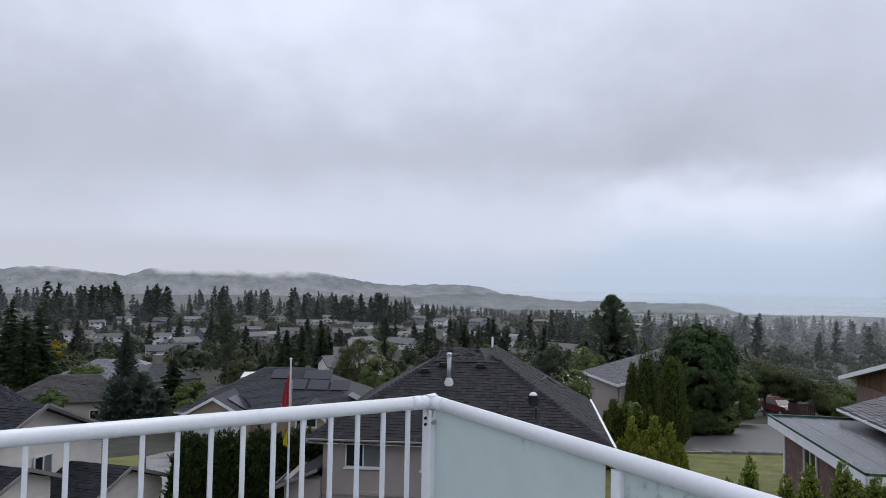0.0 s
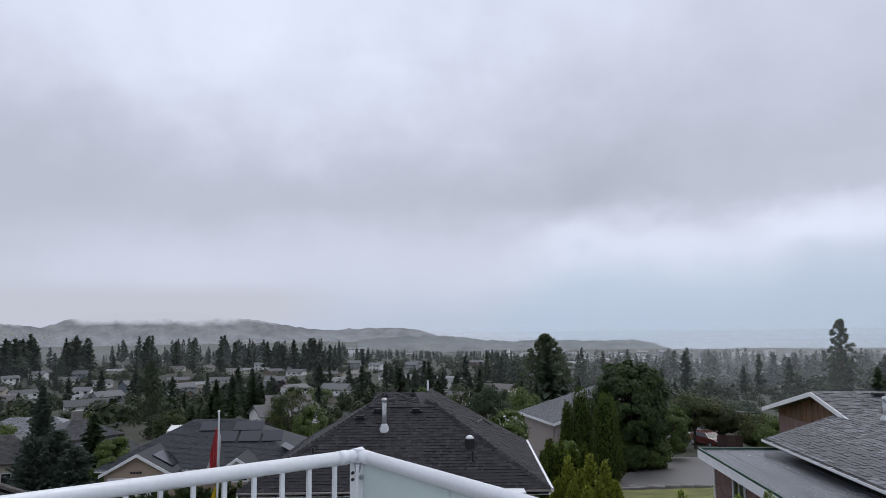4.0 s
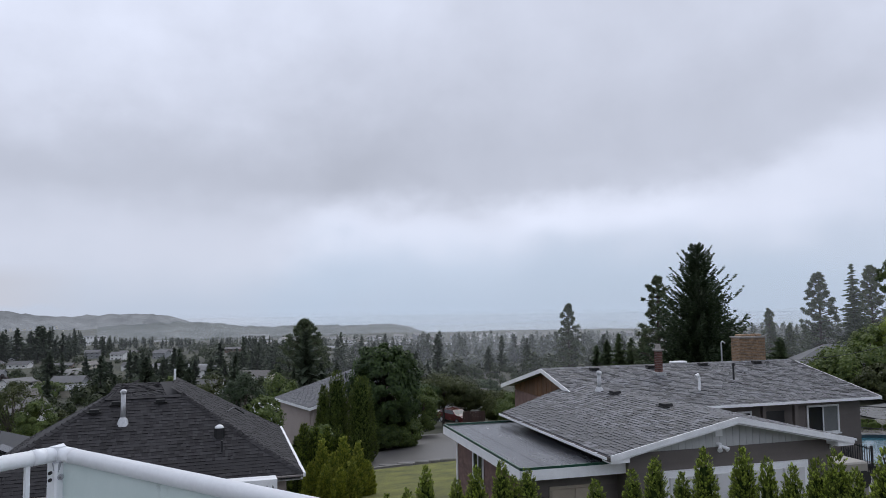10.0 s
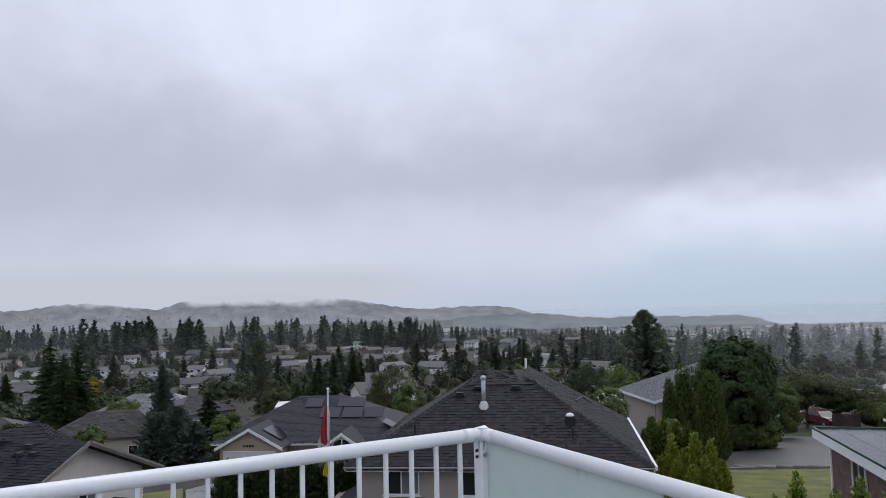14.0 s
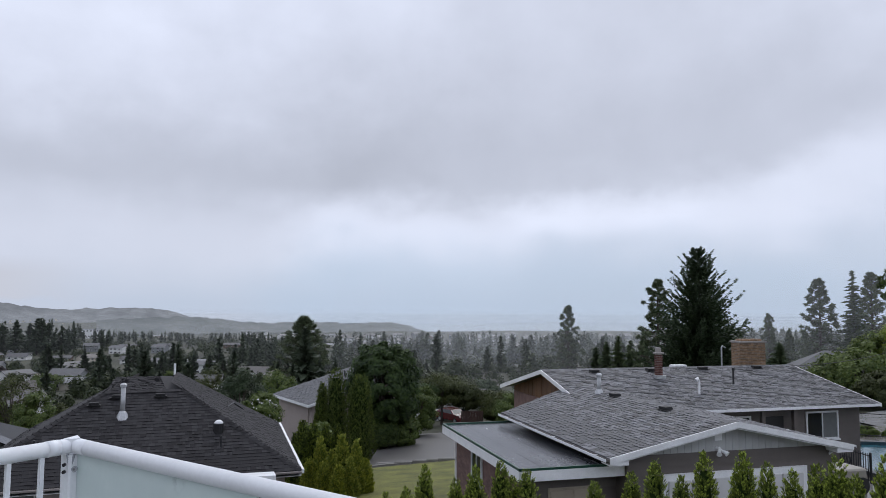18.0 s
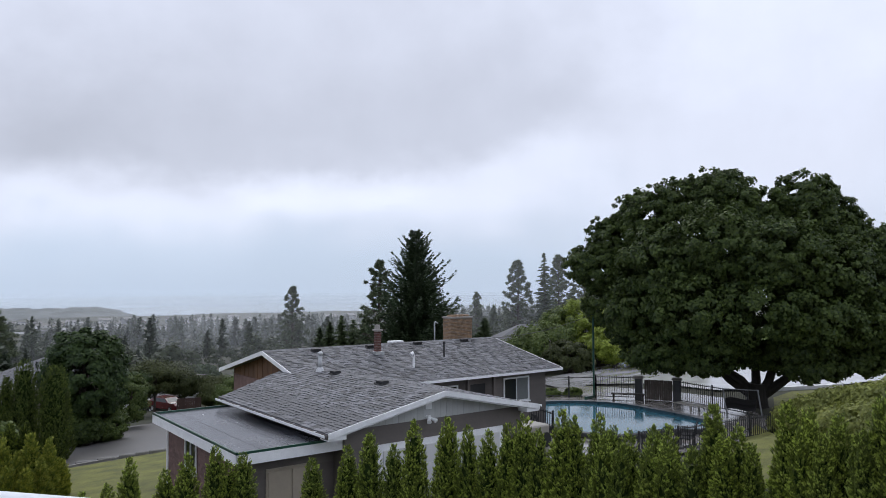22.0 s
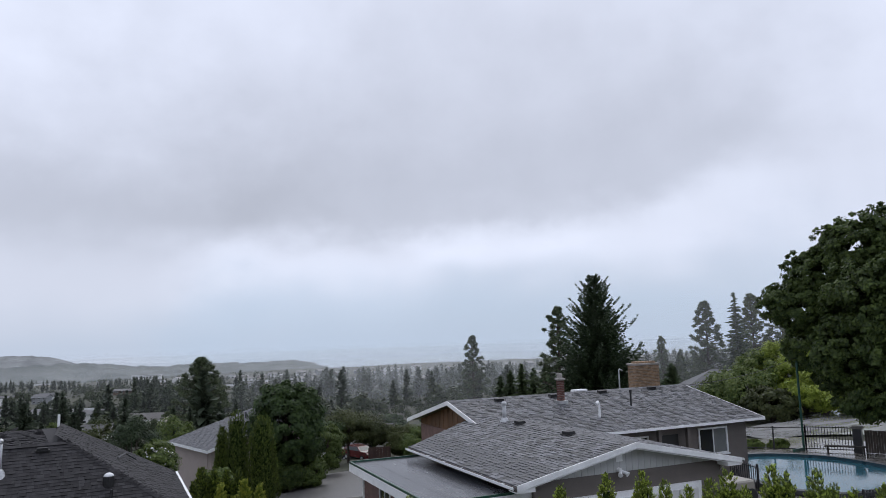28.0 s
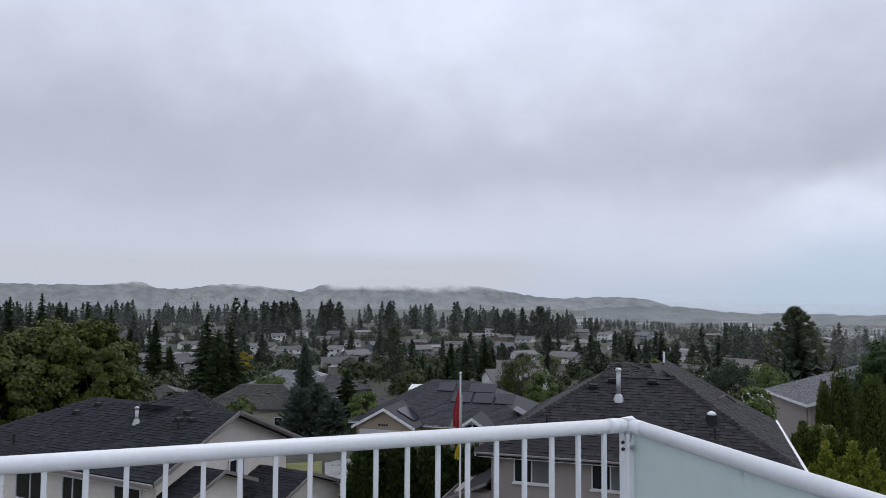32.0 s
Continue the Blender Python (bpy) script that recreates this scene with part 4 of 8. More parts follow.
def conifer_leaves(rng, h, w, z0, whorls, per, tufts, droop=0.25, gap=0.0, power=0.85, leaf=0.16, spread=0.32):
    """Boughs in whorls, each a flat spray of needles that hangs a little."""
    c, a, b = [], [], []
    for i in range(whorls):
        k = (i + rng.random() * 0.7) / whorls
        z = z0 + (h - z0) * k
        reach = w * (1 - k) ** power * rng.uniform(0.6, 1.15) + 0.05 * w
        n = max(3, int(per * (0.4 + 0.6 * (1 - k))))
        t0 = rng.random() * 6.28
        for j in range(n):
            if rng.random() < gap:
                continue
            ang = t0 + 6.283 * j / n + rng.uniform(-.25, .25)
            zb_ = z + rng.uniform(-.6, .6) * (h - z0) / whorls
            kb = min(1.0, max(0.0, (zb_ - z0) / (h - z0)))
            ln = reach * rng.uniform(0.45, 1.06)
            d = np.array([math.cos(ang), math.sin(ang), 0.0])
            side = np.array([-d[1], d[0], 0.0])
            m = max(4, int(tufts * (0.35 + 0.65 * ln / w)))
            s = np.sort(rng.random(m)) ** 0.8
            off = rng.uniform(-1, 1, m) * spread * ln * (1.05 - s)
            p = d * (s * ln)[:, None] + side * off[:, None]
            p[:, 2] = zb_ + (0.10 * s - droop * s ** 2 * (1 if droop > 0 else 1 + .4 * kb)) * ln + rng.uniform(-.06, .06, m) * ln * .6
            c.append(p)
            dirs = unit(d + side * (np.sign(off) * rng.uniform(.1, .8, m))[:, None] + np.array([0, 0, -0.25]) * rng.random(m)[:, None])
            sz = leaf * (0.7 + rng.random(m) * 0.7) * (1.1 - .5 * kb)
            a.append(dirs * sz[:, None])
            wdir = unit(np.cross(dirs, rnd_dirs(rng, m)))
            b.append(wdir * (sz * 0.42)[:, None])
    m = 14
    z = h - rng.random(m) * h * .06
    c.append(np.stack([rng.normal(size=m) * .01 * w, rng.normal(size=m) * .01 * w, z], 1))
    a.append(np.tile([0, 0, leaf * .5], (m, 1)) + rng.normal(size=(m, 3)) * leaf * .12)
    b.append(rng.normal(size=(m, 3)) * leaf * .12)
    return np.concatenate(c), np.concatenate(a), np.concatenate(b)


def conifer(name, label, m, h, w, seed, material=None, whorls=38, per=11, tufts=14, z0=0.06, droop=0.25, gap=0.05, power=0.85, leaf=0.16, bark=None, group="", spread=0.32):
    rng = np.random.default_rng(seed)
    t = thing(name, m, label, "tree", group)
    part("trunk", trunk_mesh(h * .97, h * 0.016 + .05, seed, .006, taper=.08), bark or BARK, t)
    c, a, b = conifer_leaves(rng, h, w, h * z0, whorls, per, tufts, droop, gap, power, leaf, spread)
    part("crown", quads("crown", c, a, b, material or FIR), None, t)
    return t


def pine(name, label, m, h, w, seed, material=None, clumps=46, leaf=0.2, z0=0.22, n=110, group=""):
    """A tall pine: bare trunk and clumps of needles on short limbs, with gaps of sky."""
    rng = np.random.default_rng(seed)
    t = thing(name, m, label, "tree", group)
    part("trunk", trunk_mesh(h * .98, h * .014 + .06, seed, .008, taper=.12), BARK, t)
    c, a, b = [], [], []
    g = G()
    for i in range(clumps):
        k = z0 + (1 - z0) * (i + rng.random()) / clumps
        kk = (k - z0) / (1 - z0)
        reach = w * ((1 - kk) ** .6 * min(1.0, .6 + kk * 2.5) * rng.uniform(.2, 1.15) + .04)
        ang = i * 2.4 + rng.uniform(-.5, .5)
        p = np.array([math.cos(ang) * reach, math.sin(ang) * reach, k * h])
        g.tube([(0, 0, k * h - reach * .25), tuple(p)], [.05, .02], 5, False)
        r = w * rng.uniform(.10, .21) * (.5 + .5 * (1 - kk))
        q = rnd_dirs(rng, n) * (rng.random(n) ** .4)[:, None] * r * np.array([1, 1, .6])
        c.append(p * np.array([.9, .9, 1]) + q)
        d = unit(q + rng.normal(size=(n, 3)) * r * .5 + np.array([0, 0, .15 * r]))
        sz = leaf * rng.uniform(.6, 1.2, n)
        a.append(d * sz[:, None])
        b.append(unit(np.cross(d, rnd_dirs(rng, n))) * (sz * .2)[:, None])
    part("limb_work", g, BARK, t, kind="stuff")
    part("crown", quads("crown", np.concatenate(c), np.concatenate(a), np.concatenate(b), material or PINE), None, t)
    return t


def crown_points(rng, clumps, per, rx, ry, rz, cz, leaf, lump=0.3, hang=0.2, flat=-0.75):
    """Leaves in lumps over an uneven crown."""
    c, a, b = [], [], []
    u = rnd_dirs(rng, clumps * 3)
    u = u[u[:, 2] > flat][:clumps]
    rad = rng.uniform(.55, 1.0, len(u)) ** .6
    for d, k in zip(u, rad):
        p = d * k * np.array([rx, ry, rz]) + np.array([0, 0, cz])
        r = lump * rx * rng.uniform(.55, 1.25)
        q = rnd_dirs(rng, per) * (rng.random(per) ** .35)[:, None]
        q[:, 2] *= .75
        c.append(p + q * r)
        nrm = unit(q + d * .8 + np.array([0, 0, .5]) + rng.normal(size=(per, 3)) * .45)
        along = unit(np.cross(nrm, rnd_dirs(rng, per)) + np.array([0, 0, -hang]))
        sz = leaf * rng.uniform(.6, 1.3, per)
        a.append(along * sz[:, None])
        b.append(unit(np.cross(nrm, along)) * (sz * .75)[:, None])
    return np.concatenate(c), np.concatenate(a), np.concatenate(b), u, rad


def broadleaf(name, label, m, h, w, seed, material=None, clumps=46, per=160, leaf=0.13, stem=0.25, bark=None, trunk_r=0.0, group="", lump=.3, category="tree", flat=-.75):
    rng = np.random.default_rng(seed)
    t = thing(name, m, label, category, group)
    ch = h * (1 - stem) / 2
    cz = h - ch
    c, a, b, u, rad = crown_points(rng, clumps, per, w / 2, w / 2, ch, cz, leaf, lump, flat=flat)
    r0 = trunk_r or w * .03
    part("trunk", trunk_mesh(max(.5, h * stem + ch * .7), r0, seed, .04, taper=.45), bark or BARK, t)
    g = G()
    for i in range(min(14, len(u))):
        e = u[i] * rad[i] * np.array([w / 2, w / 2, ch]) * .85 + np.array([0, 0, cz])
        s0 = np.array([0, 0, h * stem * rng.uniform(.8, 1.3)])
        mid_ = (s0 + e) / 2 + np.array([0, 0, .1 * h])
        g.tube([tuple(s0), tuple(mid_), tuple(e)], [r0 * .5, r0 * .3, r0 * .1], 6, False)
    part("limb_work", g, bark or BARK, t, kind="stuff")
    part("crown", quads("crown", c, a, b, material or BROADLEAF), None, t)
    return t


def cedar(name, label, m, h, w, seed, material=None, sprays=620, spray=.20, group="", blunt=.86, core=None, tips=None, plume=.2):
    """A columnar cedar: flat upright sprays of scale leaves, tier over tier, round a dark body that stands for the
    shade within.
    """
    rng = np.random.default_rng(seed)
    t = thing(name, m, label, "conifer", group)
    part("trunk", trunk_mesh(h * .8, .05, seed, .004), BARK, t)

    def prof(k, ang):
        base = np.clip(1.16 * (1 - k) ** blunt * (0.80 + 1.0 * k) ** .5, 0, 1) * (1 - .25 * np.clip(.12 - k, 0, 1) / .12)
        rib = 1 + .07 * np.sin(ang * 3 + seed + k * 5) + .08 * np.sin(ang * 7 + k * 4 + seed * 2) + .05 * np.sin(ang * 5 - k * 21 + seed)
        return w / 2 * base * rib
    rows, cols = 14, 12
    vs = []
    for i in range(rows):
        k = i / (rows - 1) * .9
        for j in range(cols):
            ang = 6.283 * j / cols
            r = max(.01, float(prof(k, ang)) * .72 - plume * .2)
            vs.append((r * math.cos(ang), r * math.sin(ang), .05 + k * h * .95))
    fs = [(i * cols + j, i * cols + (j + 1) % cols, (i + 1) * cols + (j + 1) % cols, (i + 1) * cols + j) for i in range(rows - 1) for j in range(cols)]
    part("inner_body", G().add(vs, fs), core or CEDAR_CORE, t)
    n, q = sprays, 13
    up_ = np.array([0, 0, 1.0])
    # plumes: upright flame-shaped tufts spread evenly over the body, with deep creases between them
    pl = max(40, int(math.pi * w * h * .55 / (plume * plume * .8)))
    kp = 1 - (1 - (np.arange(pl) + rng.random(pl)) / pl * .998) ** .62
    ap = (np.arange(pl) * 2.39996 + rng.normal(size=pl) * .22) % 6.283
    size = plume * rng.uniform(.75, 1.3, pl) * (1 - .45 * kp)
    jut = rng.uniform(.0, .35, pl)
    own = np.arange(n) % pl
    k, ang, pr = kp[own], ap[own], size[own] * .42
    radial = np.stack([np.cos(ang), np.sin(ang), np.zeros(n)], 1)
    side = np.stack([-np.sin(ang), np.cos(ang), np.zeros(n)], 1)
    axis = unit(up_ + radial * (.30 * (1 - .6 * k))[:, None])
    v, phi = rng.random(n) ** .8, rng.normal(size=n) * .95
    rv = pr * np.sin(math.pi * (.16 + .80 * v)) ** .7
    away = side * np.sin(phi)[:, None] + radial * np.cos(phi)[:, None]
    body = np.maximum(prof(k, ang) - pr * (1.25 - jut[own]), 0)
    ln = spray * rng.uniform(.65, 1.4, n) * (1 - .3 * k)
    root = radial * body[:, None] + axis * ((v - .4) * size[own] * 1.9)[:, None] + away * rv[:, None] + up_ * (k * h * .965 + .04)[:, None]
    way = unit(axis + away * rng.uniform(.2, .75, n)[:, None] + rng.normal(size=(n, 3)) * .10)
    cover = np.arange(n) < n * .5
    kc = 1 - (1 - rng.random(n) * .999) ** .58
    ac = rng.random(n) * 6.283
    rc = np.stack([np.cos(ac), np.sin(ac), np.zeros(n)], 1)
    root = np.where(cover[:, None], rc * np.maximum(prof(kc, ac) * rng.uniform(.74, .93, n) - ln * .2, 0)[:, None] + up_ * (kc * h * .985 - ln * .2 + .02)[:, None], root)
    way = np.where(cover[:, None], unit(up_ + rc * rng.uniform(.1, .45, n)[:, None] + rng.normal(size=(n, 3)) * .12), way)
    radial = np.where(cover[:, None], rc, radial)
    side = np.stack([-radial[:, 1], radial[:, 0], np.zeros(n)], 1)
    twist = rng.normal(size=n) * .75
    flat = unit(side * np.cos(twist)[:, None] + radial * np.sin(twist)[:, None])
    flat = unit(flat - way * np.sum(flat * way, 1, keepdims=True))
    face = np.cross(flat, way)
    # leaflets: along the stem of each spray, fanning to both sides and curling outwards at the tip
    u = (np.arange(q) + .5) / q
    lr = np.where(np.arange(q) % 2 == 0, 1.0, -1.0)
    reach = (.36 * np.sin(math.pi * np.minimum(1, .22 + u * .80)) + .05) * lr
    c = root[:, None] + way[:, None] * (u[None, :, None] * ln[:, None, None]) + flat[:, None] * (reach[None, :, None] * .55 * ln[:, None, None]) + radial[:, None] * ((u ** 2)[None, :, None] * .16 * ln[:, None, None])
    d = unit(way[:, None] * .85 + flat[:, None] * (lr * (1 - .6 * u))[None, :, None] * .9 + rng.normal(size=(n, q, 3)) * .16)
    sz = (ln[:, None] * .24 * rng.uniform(.75, 1.25, (n, q))).reshape(-1)
    c, d = c.reshape(-1, 3), d.reshape(-1, 3)
    wv = unit(np.cross(d, np.repeat(face, q, 0) + rng.normal(size=(n * q, 3)) * .25))
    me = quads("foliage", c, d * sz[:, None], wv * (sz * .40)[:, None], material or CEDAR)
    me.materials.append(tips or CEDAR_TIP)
    # fewer young tips on the body sprays: recess shade put into colour
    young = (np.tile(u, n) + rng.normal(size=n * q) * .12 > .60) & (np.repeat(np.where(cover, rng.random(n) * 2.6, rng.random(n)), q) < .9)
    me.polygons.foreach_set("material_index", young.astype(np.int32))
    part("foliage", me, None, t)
    return t

# fittings on the grey house's roof
for x, y in ((3.62, 6.15), (3.56, 2.91)):
    box_vent(hb, (x, y, roof_at(x, y)), -math.pi / 2)
for x, y in ((5.08, 10.6), (7.78, 10.65), (10.4, 10.7), (13.2, 10.7)):
    box_vent(hb, (x, y, roof_at(x, y)))
flue(hb, (3.53, 7.2, -1.73), 0.62, .075, .12)
brick_stack(hb, 7.52, 9.64, 7.76, 9.88, -1.6, -.52, BRICK_RED)
g = G()
g.tube([(7.63, 9.77, -.45), (7.63, 9.77, -.25)], [.13, .11], 10)
part("chimney_pot", g, MORTAR, hb)
g = G()
g.box(7.42, 9.54, -1.62, 7.86, 9.98, -1.40)
part("chimney_flashing", g, GALV, hb)
g = G()
g.tube([(8.19, 7.8, -2.0), (8.19, 7.8, -1.45), (8.12, 7.78, -1.36), (8.02, 7.76, -1.42)], [.05, .05, .07, .08], 10)
part("gooseneck_vent", g, FASCIA, hb, "white gooseneck vent pipe")
g = G()
g.tube([(10.51, 8.75, -1.8), (10.51, 8.75, -1.15)], .04, 8)
part("vent_pipe", g, BLACK_METAL, hb)
g = G()
g.tube([(10.51, 8.75, -1.17), (10.51, 8.75, -1.05)], [.07, .06], 8)
part("vent_cap", g, BLACK_METAL, hb)
brick_stack(hb, 13.35, 11.9, 14.75, 12.55, -2.0, -.22, BRICK_CHIM)
for k in range(3):
    g = G()
    g.box(13.5 + k * .42, 12.0, -.15, 13.8 + k * .42, 12.45, -.06, .02)
    part("chimney_pot", g, BRICK_CHIM, hb)
g = G()
g.tube([(12.4, 12.0, -1.6), (12.4, 12.0, -.42), (12.45, 12.0, -.36), (12.6, 12.0, -.45)], .035, 8)
part("hooked_pipe", g, GALV, hb)
g = G()
g.box(9.2, 11.05, -1.25, 9.9, 11.4, -1.12, .02)
part("skylight", g, FASCIA, hb)

# ---- the beige stucco house with the dark hip roof ----
MA = pose(-4.65, 23.8, 0, 0, 0, -4)
ha = thing("house", MA, "beige stucco house with a dark shingled hip roof", "house")
ZA = -3.79
fl_, fr_ = Vector((0, 0, ZA)), Vector((9.95, 0, ZA))
rl, rr_ = Vector((3.86, 3.43, -1.54)), Vector((6.33, 3.43, -1.54))
bl_, br_ = Vector((4.34, 7.5, -1.43)), Vector((5.98, 7.5, -1.43))
el_, er_ = Vector((.36, 10.6, ZA)), Vector((10.35, 9.35, ZA))
for k, pts in enumerate(((fl_, fr_, rr_, rl), (fr_, er_, br_, rr_), (rl, rr_, br_, bl_), (el_, fl_, rl, bl_), (er_, el_, bl_, br_))):
    g = G()
    g.slab(pts, (0, 0, -.1))
    sl = part("roof_slope", g, SHINGLE_DARK, ha, "dark brown-black shingled slope")
    a, b, c, d = pts
    e = (b - a).normalized()
    n = e.cross(d - a).normalized()
    s = n.cross(e)
    dep = (d - a).dot(s)
    if k in (0, 1, 3):
        w = (b - a).length
        l1, r1 = (d - a).dot(e), (c - a).dot(e)
        dep2 = (c - a).dot(s)
        shingle_plane(sl, a, e, s, int(max(dep, dep2) / .143), lambda q, l1=l1, dep=dep: l1 * q / dep, lambda q, w=w, r1=r1, dep2=dep2: w + (r1 - w) * q / dep2, SHINGLE_DARK, tab=.19, seed=20 + k, singles=(300, 0, 0, 0)[k] if k < 4 else 0)
    elif k == 2:
        shingle_plane(sl, a, (1, 0, 0), (0, .9996, .027), 28, lambda q: 0.0, lambda q: 1.95 - q * .09, SHINGLE_DARK, seed=22)
# rear wing on the valley side
g = G()
g.slab([el_ + Vector((0, -.6, .02)), Vector((1.05, 14.0, ZA + .05)), Vector((4.5, 11.2, -1.62)), bl_ + Vector((0, 0, -.02))], (0, 0, -.1))
part("wing_roof", g, SHINGLE_DARK, ha, "dark shingled roof of the rear wing")
for a, b in ((fr_, rr_), (fl_, rl), (rl, rr_), (rr_, br_), (br_, er_), (rl, bl_)):
    g = G()
    d = (b - a)
    ln = d.length
    d.normalize()
    sd = d.cross(Vector((0, 0, 1))).normalized()
    up = sd.cross(d)
    q = 0.0
    while q < ln:
        p0, p1 = a + d * q, a + d * min(q + .26, ln)
        g.add([p0 - sd * .13 - up * .02, p1 - sd * .13 - up * .03, p1 + up * .02, p0 + up * .05, p1 + sd * .13 - up * .03, p0 + sd * .13 - up * .02],
              [(3, 2, 1, 0), (5, 4, 2, 3), (0, 3, 5)])
        q += .2
    part("hip_cap", g, SHINGLE_DARK, ha, kind="stuff")
board(ha, fl_ + Vector((0, 0, .0)), fr_, .09, -.03, "fascia", GUTTER)
board(ha, fr_, er_, .18, -.06)
sd_ = (er_ - fr_).cross(Vector((0, 0, 1))).normalized() * .09
g = G()
g.hexa([fr_ + Vector((0, 0, -.1)), fr_ + sd_ + Vector((0, 0, -.1)), er_ + sd_ + Vector((0, 0, -.1)), er_ + Vector((0, 0, -.1)), fr_ + Vector((0, 0, .025)), fr_ + sd_ + Vector((0, 0, .025)), er_ + sd_ + Vector((0, 0, .025)), er_ + Vector((0, 0, .025))])
part("gutter", g, FASCIA, ha, "white metal gutter")
board(ha, el_, fl_, .16, -.04)
board(ha, Vector((1.05, 14.0, ZA + .05)), el_ + Vector((0, -.6, .02)), .16, -.04)
for a, b in ((fl_, fr_),):
    g = G()
    g.box(0, -.10, ZA - .065, 9.95, -.03, ZA - .012, .01)
    part("gutter", g, GUTTER, ha, "taupe metal gutter")
g = G()
g.slab([Vector((0.05, 0.05, ZA - .17)), Vector((9.9, 0.05, ZA - .17)), Vector((9.9, .6, ZA - .17)), Vector((.05, .6, ZA - .17))], (0, 0, -.02))
part("soffit", g, FASCIA, ha)
g = G()
g.box(.45, .5, -8.2, 9.5, 9.6, ZA - .12)
part("wall", g, STUCCO_PINK, ha, "beige stucco wall")
g = G()
g.box(.43, .42, -5.72, 9.52, .5, -5.60, .01)
part("belly_band", g, STUCCO_PINK, ha)
window(ha, (1.22, .49, -4.82), (1, 0, 0), 1.2, .95, .04)
window(ha, (3.75, .49, -4.85), (1, 0, 0), 1.2, .95, .04)
window(ha, (6.6, .49, -4.85), (1, 0, 0), 1.4, .95, .04)
window(ha, (1.4, .49, -7.4), (1, 0, 0), 1.4, 1.1, .055)
# lean-to roof beside the house
g = G()
g.slab([(-1.1, -.2, -5.45), (.45, -.2, -4.75), (.45, 3.2, -4.75), (-1.1, 3.2, -5.45)], (0, 0, -.1))
part("lean_to_roof", g, SHINGLE_DARK, ha, "small dark lean-to roof")
board(ha, (-1.1, -.2, -5.43), (.45, -.2, -4.73), .1, .04, "fascia", GUTTER)
board(ha, (-1.1, 3.2, -5.43), (-1.1, -.2, -5.43), .1, .04, "fascia", GUTTER)
g = G()
g.box(-.75, .2, -8.2, .44, 3.0, -5.2)
part("lean_to_wall", g, STUCCO_PINK, ha)
PA = (-1.54 - ZA) / 3.43
flue(ha, (4.5, 2.43, ZA + 2.43 * PA), .95, .075, .10)
g = G()
g.tube([(7.47, 1.66, ZA + 1.66 * PA - .12), (7.47, 1.66, ZA + 1.66 * PA + .24)], .175, 14)
dv = part("turbine_vent", g, VENT_BLACK, ha, "round black roof vent with a white dome")
g = G()
g.dome((7.47, 1.66, ZA + 1.66 * PA + .24), .145, .11)
part("dome", g, FASCIA, dv, "white dome", smooth=True)
for x, y in ((3.6, 2.91), (5.61, 3.2), (4.25, 3.2)):
    box_vent(ha, (x, y, ZA + y * PA), 0, .85)
for x, y in ((7.53, 1.02), (2.2, 1.2)):
    g = G()
    g.tube([(x, y, ZA + y * PA - .1), (x, y, ZA + y * PA + .36)], .035, 8)
    part("vent_pipe", g, BLACK_METAL, ha)
g = G()
g.tube([(6.0, 7.5, -1.5), (6.0, 7.5, -.95)], .045, 8)
part("vent_pipe", g, FASCIA, ha, "white vent pipe")
g = G()
g.tube([(7.9, 5.0, -2.4), (8.2, 5.9, -2.38), (8.6, 6.4, -2.7)], .03, 6)
part("cable", g, BLACK_METAL, ha)
# white patio cover with a scalloped edge below the eave
g = G()
g.box(0, 0, -3.78, 1.6, .08, -3.44, .01)
g.slab([(0, .08, -3.46), (1.6, .08, -3.46), (1.6, 1.3, -3.62), (0, 1.3, -3.62)], (0, 0, -.04))
pc = solo("patio_cover", g, FASCIA, "white patio cover with a scalloped edge", "patio cover", m=pose(2.6, 21.8, -.08, 0, 0, -8))
# black wedges stand for the dark openings in the scalloped edge
for k in range(9):
    g = G()
    x = .06 + k * .17
    g.add([(x, -.012, -3.77), (x + .11, -.012, -3.77), (x + .055, -.012, -3.60), (x, -.004, -3.77), (x + .11, -.004, -3.77), (x + .055, -.004, -3.60)], [(0, 1, 2), (3, 5, 4), (0, 2, 5, 3), (1, 4, 5, 2)])
    part("scallop", g, BLACK_METAL, pc)
for x in (.05, 1.55):
    g = G()
    g.box(x - .04, .02, -6.9, x + .04, .08, -3.78)
    part("post", g, FASCIA, pc)

# ---- the cream-sided house with the charcoal roof ----
MD = pose(-13.5, 19.3, 0, 0, 0, -13)
hd = thing("house", MD, "cream-sided house with a charcoal gable roof", "house")
ZD, ZDR, WD, LD = -4.3, -2.7, 7.3, 7.6
f0, f1 = Vector((0, 0, ZD)), Vector((-LD - 3.6, 0, ZD))
r0, r1 = Vector((0, WD / 2, ZDR)), Vector((-LD + .5, WD / 2, ZDR))
b0, b1 = Vector((0, WD, ZD)), Vector((-LD - 3.6, WD, ZD))
for k, pts in enumerate(((f1, f0, r0, r1), (b0, b1, r1, r0), (b1, f1, r1))):
    g = G()
    g.slab(pts, (0, 0, -.1))
    sl = part("roof_slope", g, SHINGLE_BLUE, hd, "charcoal shingled slope")
    if k == 0:
        ln = math.hypot(WD / 2, ZDR - ZD)
        shingle_plane(sl, f1, (1, 0, 0), (0, WD / 2 / ln, (ZDR - ZD) / ln), int(ln / .143), lambda q: 4.1 * q / 3.98, lambda q: LD + 3.6, SHINGLE_BLUE, seed=31, singles=120)
